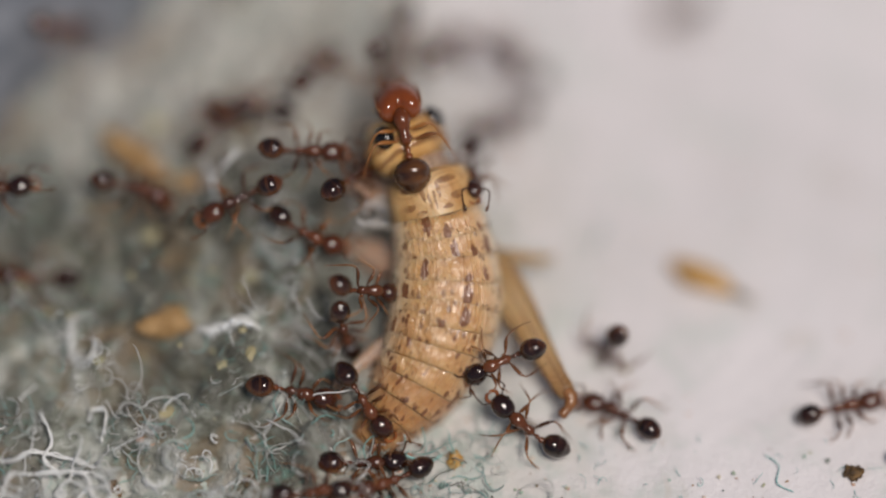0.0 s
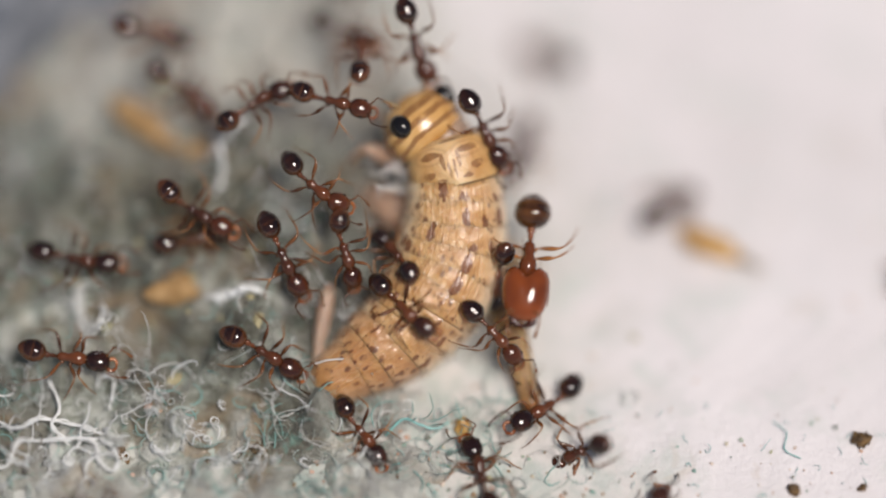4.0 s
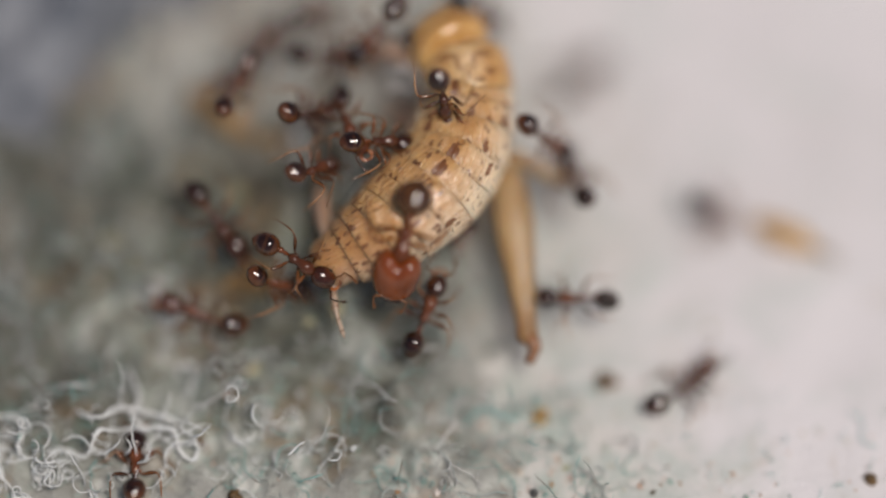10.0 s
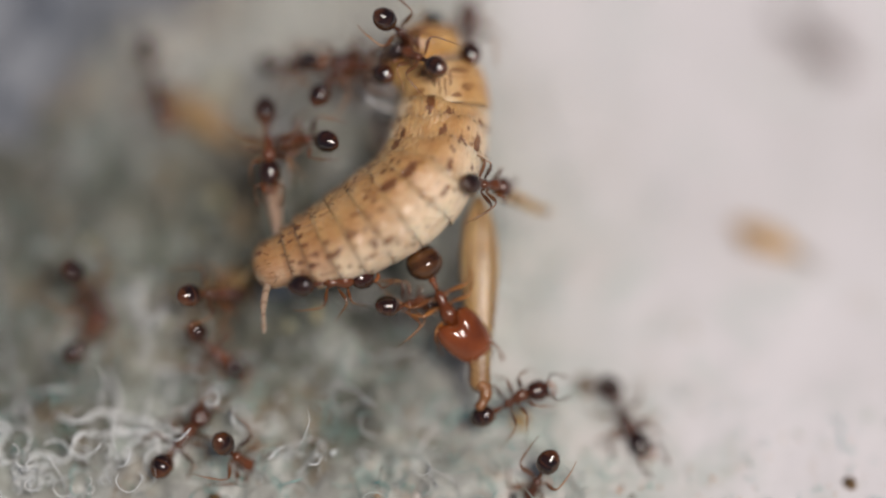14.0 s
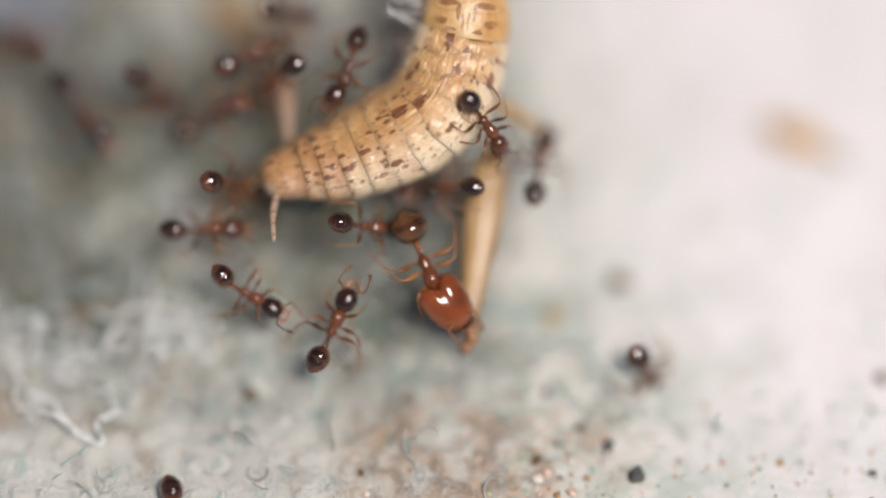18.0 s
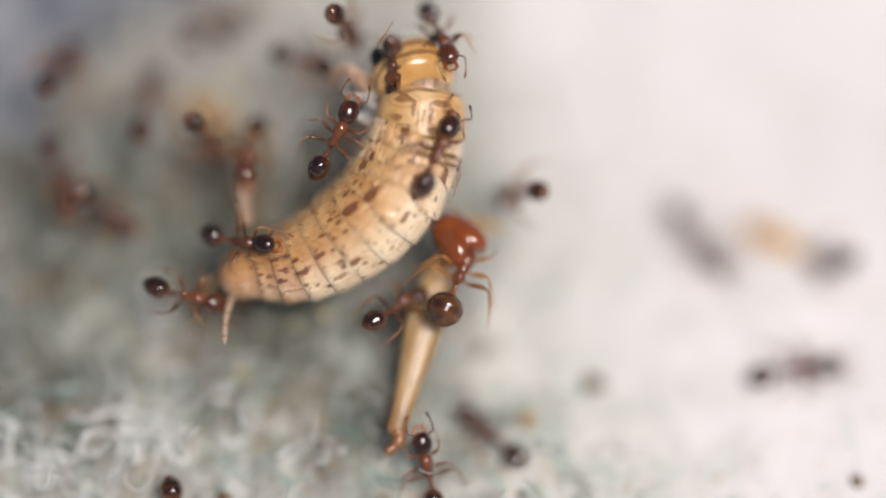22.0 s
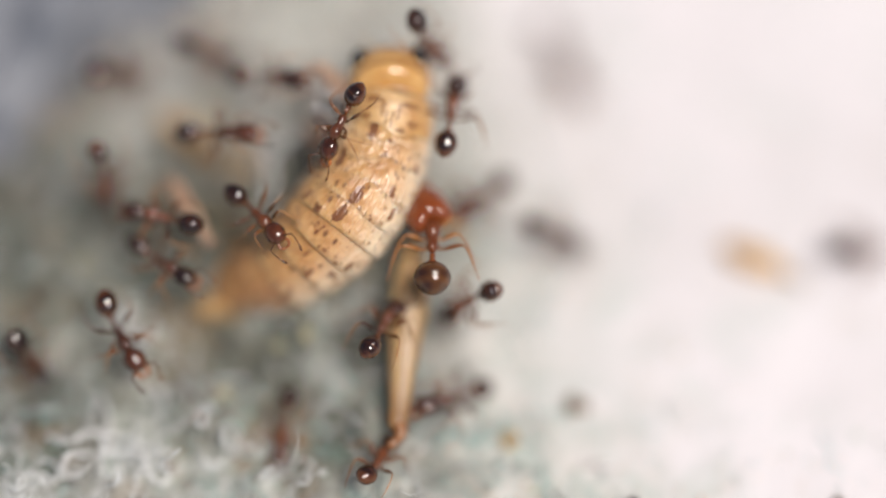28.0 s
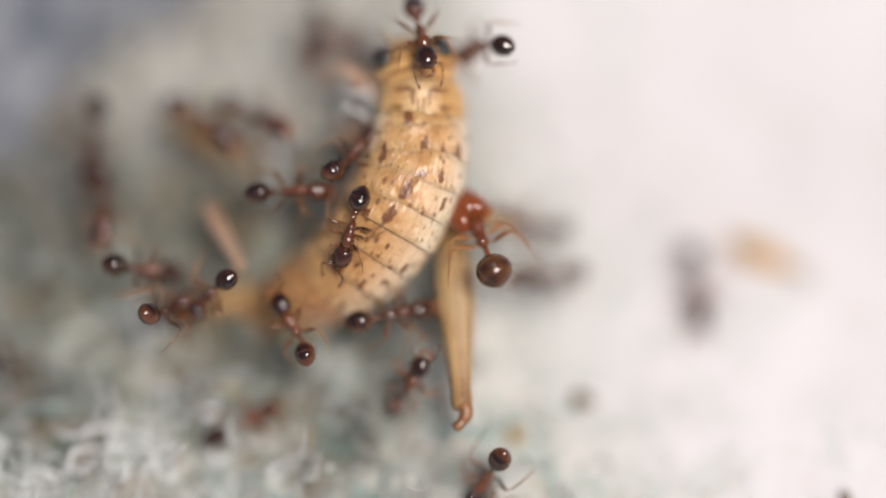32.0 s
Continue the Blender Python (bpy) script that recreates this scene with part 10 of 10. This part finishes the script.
    walk(ants[35], [(0, at(10.71, -3.83, -0.02, 0, 0, 0)), (1, at(10.48, -3.16, -0.04, 0, 0, 0)), (2, at(10.52, -5.18, -0.04, 0, 0, 0)), (5, at(10.90, -4.78, -0.01, 0, 0, 0)),
        (5.5, at(10.25, -4.76, -0.04, -2, -3, 56)), (6, at(9.59, -4.75, -0.07, -5, -4, 111)), (6.5, at(10.67, -4.79, -0.04, -1, -3, 54)), (7, at(11.75, -4.83, -0.01, 0, 0, -2)),
        (8, at(11.57, -4.69, -0.02, 0, 0, -2)), (9, at(11.33, -5.37, -0.04, 0, 0, -2)), (10, at(9.76, -5.05, -0.03, 0, 0, -2)), (11, at(10.01, -5.73, -0.02, 0, 0, -2)),
        (12, at(9.95, -5.78, -0.02, 0, 0, -2)), (13, at(9.89, -3.44, -0.01, 0, 0, -2)), (14, at(10.21, -4.95, -0.03, 0, 0, -2)), (15, at(10.38, -6.47, -0.03, 0, 0, -2)),
        (18, at(9.46, -7.48, -0.02, 0, 0, -2)), (19, at(4.00, -8.10, -0.07, 6, -4, 66)), (19.5, at(5.70, -9.18, -0.04, 4, -1, 17)), (20, at(7.40, -10.26, -0.01, 0, 0, -32)),
        (21, at(7.90, -8.71, -0.03, 0, 0, -32)), (22, at(8.51, -7.74, -0.04, 0, 0, -32)), (23, at(9.06, -8.25, -0.04, 0, 0, -32)), (24, at(8.82, -8.19, -0.04, 0, 0, -32)),
        (25, at(8.71, -7.74, -0.04, 0, 0, -32)), (28, at(8.92, -7.22, -0.05, 0, 0, -32)), (29, at(8.91, -7.37, -0.04, 0, 0, -32)), (30, at(8.55, -7.14, -0.03, 0, 0, -32)),
        (31, at(8.72, -7.12, -0.04, 0, 0, -32)), (32, at(8.78, -7.34, -0.05, 0, 0, -32))])
    walk(ants[36], [(0, at(12.06, 0.41, -0.02, 0, 0, 0)), (1, at(11.83, 1.07, -0.01, 0, 0, 0)), (2, at(11.87, -0.95, -0.04, 0, 0, 0)), (5, at(12.26, -0.53, -0.06, 0, 0, 0)),
        (6, at(12.32, -0.82, -0.05, 0, 0, 0)), (7, at(12.23, -0.41, -0.05, 0, 0, 0)), (8, at(12.04, -0.28, -0.04, 0, 0, 0)), (9, at(11.81, -0.99, -0.04, 0, 0, 0)),
        (10, at(10.24, -0.64, -0.02, 0, 0, 0)), (11, at(10.49, -1.33, -0.02, 0, 0, 0)), (12, at(10.43, -1.37, -0.03, 0, 0, 0)), (13, at(10.37, 1.03, -0.05, 0, 0, 0)),
        (14, at(10.69, -0.53, -0.03, 0, 0, 0)), (15, at(10.86, -2.06, -0.03, 0, 0, 0)), (18, at(9.94, -3.07, -0.02, 0, 0, 0)), (19, at(9.76, -3.07, -0.04, 0, 0, 0)),
        (20, at(9.41, -3.10, -0.04, 0, 0, 0)), (21, at(9.93, -1.53, -0.06, 0, 0, 0)), (22, at(10.54, -0.56, -0.03, 0, 0, 0)), (23, at(11.09, -1.08, -0.02, 0, 0, 0)),
        (24, at(10.84, -1.03, -0.00, 0, 0, 0)), (25, at(10.74, -0.57, -0.02, 0, 0, 0)), (28, at(10.95, -0.04, -0.03, 0, 0, 0)), (29, at(10.94, -0.18, -0.03, 0, 0, 0)),
        (30, at(10.59, 0.06, -0.04, 0, 0, 0)), (31, at(10.76, 0.08, -0.04, 0, 0, 0)), (32, at(10.82, -0.15, -0.04, 0, 0, 0))])
    walk(ants[37], [(0, at(12.56, 4.64, -0.03, 0, 0, 0)), (1, at(12.34, 5.32, -0.03, 0, 0, 0)), (2, at(12.37, 3.24, -0.01, 0, 0, 0)), (5, at(12.76, 3.68, -0.02, 0, 0, 0)),
        (6, at(12.82, 3.39, -0.03, 0, 0, 0)), (7, at(12.73, 3.80, -0.02, 0, 0, 0)), (8, at(12.55, 3.94, -0.03, 0, 0, 0)), (9, at(12.31, 3.21, -0.01, 0, 0, 0)),
        (10, at(10.74, 3.61, -0.02, 0, 0, 0)), (11, at(10.99, 2.91, -0.03, 0, 0, 0)), (12, at(10.93, 2.87, -0.03, 0, 0, 0)), (13, at(10.88, 5.29, -0.02, 0, 0, 0)),
        (14, at(11.19, 3.72, -0.02, 0, 0, 0)), (15, at(11.37, 2.19, -0.04, 0, 0, 0)), (18, at(10.44, 1.18, -0.04, 0, 0, 0)), (19, at(10.26, 1.17, -0.03, 0, 0, 0)),
        (20, at(9.92, 1.13, -0.03, 0, 0, 0)), (21, at(10.43, 2.70, -0.03, 0, 0, 0)), (22, at(11.05, 3.69, -0.02, 0, 0, 0)), (23, at(11.60, 3.19, -0.03, 0, 0, 0)),
        (24, at(11.35, 3.24, -0.04, 0, 0, 0)), (25, at(11.24, 3.69, -0.03, 0, 0, 0)), (28, at(11.46, 4.22, -0.03, 0, 0, 0)), (29, at(11.45, 4.08, -0.04, 0, 0, 0)),
        (30, at(11.09, 4.31, -0.02, 0, 0, 0)), (31, at(11.26, 4.33, -0.02, 0, 0, 0)), (32, at(11.32, 4.11, -0.03, 0, 0, 0))])
    walk(ants[38], [(0, at(7.96, 11.78, -0.03, 0, 0, 0)), (1, at(7.73, 12.46, -0.02, 0, 0, 0)), (2, at(7.79, 10.39, -0.05, 0, 0, 0)), (5, at(8.17, 10.83, -0.05, 0, 0, 0)),
        (6, at(8.23, 10.53, -0.05, 0, 0, 0)), (7, at(8.14, 10.94, -0.05, 0, 0, 0)), (8, at(7.95, 11.07, -0.04, 0, 0, 0)), (9, at(7.73, 10.34, -0.04, 0, 0, 0)),
        (10, at(6.13, 10.76, -0.02, 0, 0, 0)), (11, at(6.39, 10.05, -0.02, 0, 0, 0)), (12, at(6.33, 10.01, -0.02, 0, 0, 0)), (13, at(6.24, 12.49, -0.03, 0, 0, 0)),
        (14, at(6.58, 10.89, -0.03, 0, 0, 0)), (15, at(6.76, 9.32, -0.02, 0, 0, 0)), (18, at(5.83, 8.33, -0.03, 0, 0, 0)), (19, at(5.66, 8.31, -0.02, 0, 0, 0)),
        (20, at(5.32, 8.26, -0.03, 0, 0, 0)), (21, at(5.82, 9.87, -0.05, 0, 0, 0)), (22, at(6.42, 10.88, -0.04, 0, 0, 0)), (23, at(6.97, 10.35, -0.02, 0, 0, 0)),
        (24, at(6.73, 10.39, -0.01, 0, 0, 0)), (25, at(6.62, 10.88, -0.03, 0, 0, 0)), (28, at(6.83, 11.41, -0.04, 0, 0, 0)), (29, at(6.82, 11.26, -0.04, 0, 0, 0)),
        (30, at(6.46, 11.51, -0.05, 0, 0, 0)), (31, at(6.63, 11.53, -0.04, 0, 0, 0)), (32, at(6.69, 11.30, -0.05, 0, 0, 0))])
    walk(ants[39], [(0, at(3.35, 10.14, -0.02, 0, 0, 0)), (1, at(3.11, 10.82, -0.02, 0, 0, 0)), (2, at(3.19, 8.73, -0.02, 0, 0, 0)), (5, at(3.56, 9.17, -0.03, 0, 0, 0)),
        (6, at(3.63, 8.88, -0.03, 0, 0, 0)), (7, at(3.53, 9.30, -0.03, 0, 0, 0)), (8, at(3.35, 9.42, -0.03, 0, 0, 0)), (9, at(3.14, 8.69, -0.02, 0, 0, 0)),
        (10, at(1.51, 9.13, -0.04, 0, 0, 0)), (11, at(1.91, 5.28, 0.02, 13, 52, -19)), (12, at(2.55, 4.06, 0.06, 12, 56, -34)), (12.5, at(1.03, 4.28, 0.98, -29, 16, -99)),
        (13, at(-0.49, 4.50, 1.90, -19, -33, -140)), (13.5, at(-0.57, 3.97, 2.85, 8, -13, 150)), (14, at(-0.66, 3.45, 3.80, 0, 17, 90)), (14.33, at(-1.48, 2.11, 3.06, 6, 12, 140)),
        (14.67, at(-2.31, 0.78, 2.33, 6, 5, -171)), (15, at(-3.14, -0.56, 1.59, 0, 0, -122)), (16.5, at(-5.00, -0.37, 1.98, 17, -13, -58)), (18, at(-6.86, -0.17, 2.37, 11, -34, 11)),
        (19, at(-6.92, -0.31, 2.98, 16, 29, 20)), (20, at(-6.76, 0.02, 2.78, 14, 12, -5)), (21, at(-6.62, 0.58, 3.09, 24, 62, -17)), (22, at(-6.71, 1.62, 3.26, 28, 69, -21)),
        (22.5, at(-6.45, 1.26, 3.20, -2, 31, -66)), (23, at(-6.20, 0.89, 3.15, 1, -12, -85)), (24, at(-5.99, 1.22, 3.07, 1, 12, -96)), (25, at(-5.37, 2.20, 3.47, 12, -15, -39)),
        (28, at(-5.74, 1.91, 3.40, 14, -14, -10)), (29, at(-5.80, 1.71, 3.37, 15, -21, -5)), (30, at(-5.98, 2.53, 2.86, 9, 3, -13)), (31, at(-5.65, 2.53, 3.02, 9, 1, -1)),
        (32, at(-5.09, 2.34, 3.04, 8, -15, -34))])
    walk(ants[40], [(0, at(-3.50, 10.48, 0.83, 0, 0, 0)), (1, at(-3.76, 11.41, 0.40, 0, 0, 0)), (2, at(-3.64, 9.11, 0.75, 0, 0, 0)), (5, at(-1.50, 3.72, 2.99, 10, -24, -53)),
        (6, at(-1.87, 4.13, 2.95, 14, 7, -12)), (7, at(-2.20, 4.27, 3.27, 15, 45, -31)), (8, at(-2.39, 3.98, 3.25, 10, 14, -43)), (8.5, at(-3.10, 3.92, 3.13, 15, 44, -73)),
        (9, at(-3.81, 3.86, 3.00, -18, 69, -133)), (9.33, at(-4.08, 4.09, 2.91, 23, 63, -46)), (9.67, at(-4.34, 4.31, 2.81, 24, 45, 5)), (10, at(-4.61, 4.53, 2.72, 8, 33, 44)),
        (11, at(-5.34, 9.03, 0.78, 0, 0, 99)), (12, at(-5.39, 9.02, 0.71, 0, 0, 99)), (13, at(-5.60, 11.70, 0.38, 0, 0, 99)), (14, at(-5.18, 9.75, 0.96, 0, 0, 99)),
        (15, at(-4.96, 8.14, 1.05, 0, 0, 99)), (18, at(-5.89, 6.93, 1.40, 0, 0, 99)), (19, at(-6.07, 7.21, 0.91, 0, 0, 99)), (20, at(-6.39, 7.04, 1.12, 0, 0, 99)),
        (21, at(-5.93, 8.45, 1.44, 0, 0, 99)), (22, at(-5.36, 9.77, 0.90, 0, 0, 99)), (23, at(-4.80, 9.19, 1.03, 0, 0, 99)), (24, at(-5.04, 9.14, 1.18, 0, 0, 99)),
        (25, at(-5.17, 9.74, 0.96, 0, 0, 99)), (28, at(-4.96, 10.37, 0.79, 0, 0, 99)), (29, at(-4.98, 10.27, 0.71, 0, 0, 99)), (30, at(-5.34, 10.39, 0.92, 0, 0, 99)),
        (31, at(-5.17, 10.41, 0.93, 0, 0, 99)), (32, at(-5.11, 10.27, 0.77, 0, 0, 99))])
    walk(ants[41], [(0, at(-6.72, 8.84, 2.50, 0, 0, 0)), (1, at(-6.99, 9.59, 2.40, 0, 0, 0)), (2, at(-6.79, 6.94, 3.35, 0, 0, 0)), (5, at(-6.04, 4.30, 2.26, 11, 39, 33)),
        (5.33, at(-5.89, 4.38, 2.26, 19, 20, 81)), (5.67, at(-5.75, 4.46, 2.26, 10, 1, 123)), (6, at(-5.61, 4.54, 2.27, -9, -7, 168)), (6.5, at(-4.32, 4.64, 2.39, -21, 33, -179)),
        (7, at(-3.03, 4.73, 2.51, -26, 73, -166)), (8, at(-1.61, 4.38, 3.21, -29, 67, -171)), (9, at(-1.67, 4.13, 2.95, -9, 8, 179)), (10, at(-3.02, 3.77, 3.58, -11, 35, -137)),
        (10.5, at(-3.15, 3.17, 3.47, -12, 56, -100)), (11, at(-3.28, 2.57, 3.37, 25, 70, -30)), (12, at(-4.56, 1.39, 3.06, -3, 72, -88)), (12.5, at(-4.70, 1.21, 3.00, -2, 36, -85)),
        (13, at(-4.83, 1.02, 2.94, -2, 1, -84)), (14, at(-4.99, 1.30, 3.13, 0, 12, -84)), (15, at(-5.03, 1.26, 3.03, -3, 16, -80)), (16.5, at(-5.60, 1.08, 3.06, 5, 19, -21)),
        (18, at(-6.17, 0.91, 3.10, 12, 14, 37)), (19, at(-2.83, -0.68, 2.13, 0, 0, -25)), (20, at(-2.84, -0.54, 2.07, 0, 0, -25)), (20.5, at(-2.06, -0.14, 3.08, 16, -18, 29)),
        (21, at(-1.29, 0.25, 4.10, 9, -41, 90)), (22, at(-1.64, 0.33, 4.50, 32, -16, 66)), (23, at(-1.15, 0.71, 4.44, 16, -20, 69)), (24, at(-0.88, 1.39, 4.42, 0, -28, 90)),
        (25, at(-0.54, 1.85, 4.26, 3, -21, 77)), (28, at(-0.81, 2.09, 3.80, 2, -5, 82)), (29, at(-0.71, 2.79, 4.10, 1, -28, 85)), (30, at(-1.07, 3.02, 4.22, 1, -28, 87)),
        (31, at(-1.66, 3.30, 5.04, -21, -6, 131)), (31.33, at(-1.64, 3.27, 5.05, -14, 0, -178)), (31.67, at(-1.62, 3.23, 5.06, -5, -2, -128)), (32, at(-1.60, 3.19, 5.07, -1, -10, -77))])
    jaw = next(c for c in soldiers[0].children if c.name.startswith("head"))
    walk(jaw, [(t, at(0.6, 0, 0.5) @ pose(0, 0, 0, 0, tip, turn) @ at(-0.6, 0, -0.5)) for t, turn, tip in (
        (0, 0, 48), (1, 0, 20), (2, 0, 18), (5, 0, 0), (10, 0, 20), (11, 60, 10), (12, 22, 5), (13, 32, 5), (14, 18, 10), (15, 38, 15), (18, 14, 5), (19, 55, 30), (20, 8, 10), (21, 0, 18),
        (22, 58, 15), (23, 66, 10), (24, 34, 10), (28, 24, 8), (32, 24, 8))])
    stride()


motions()
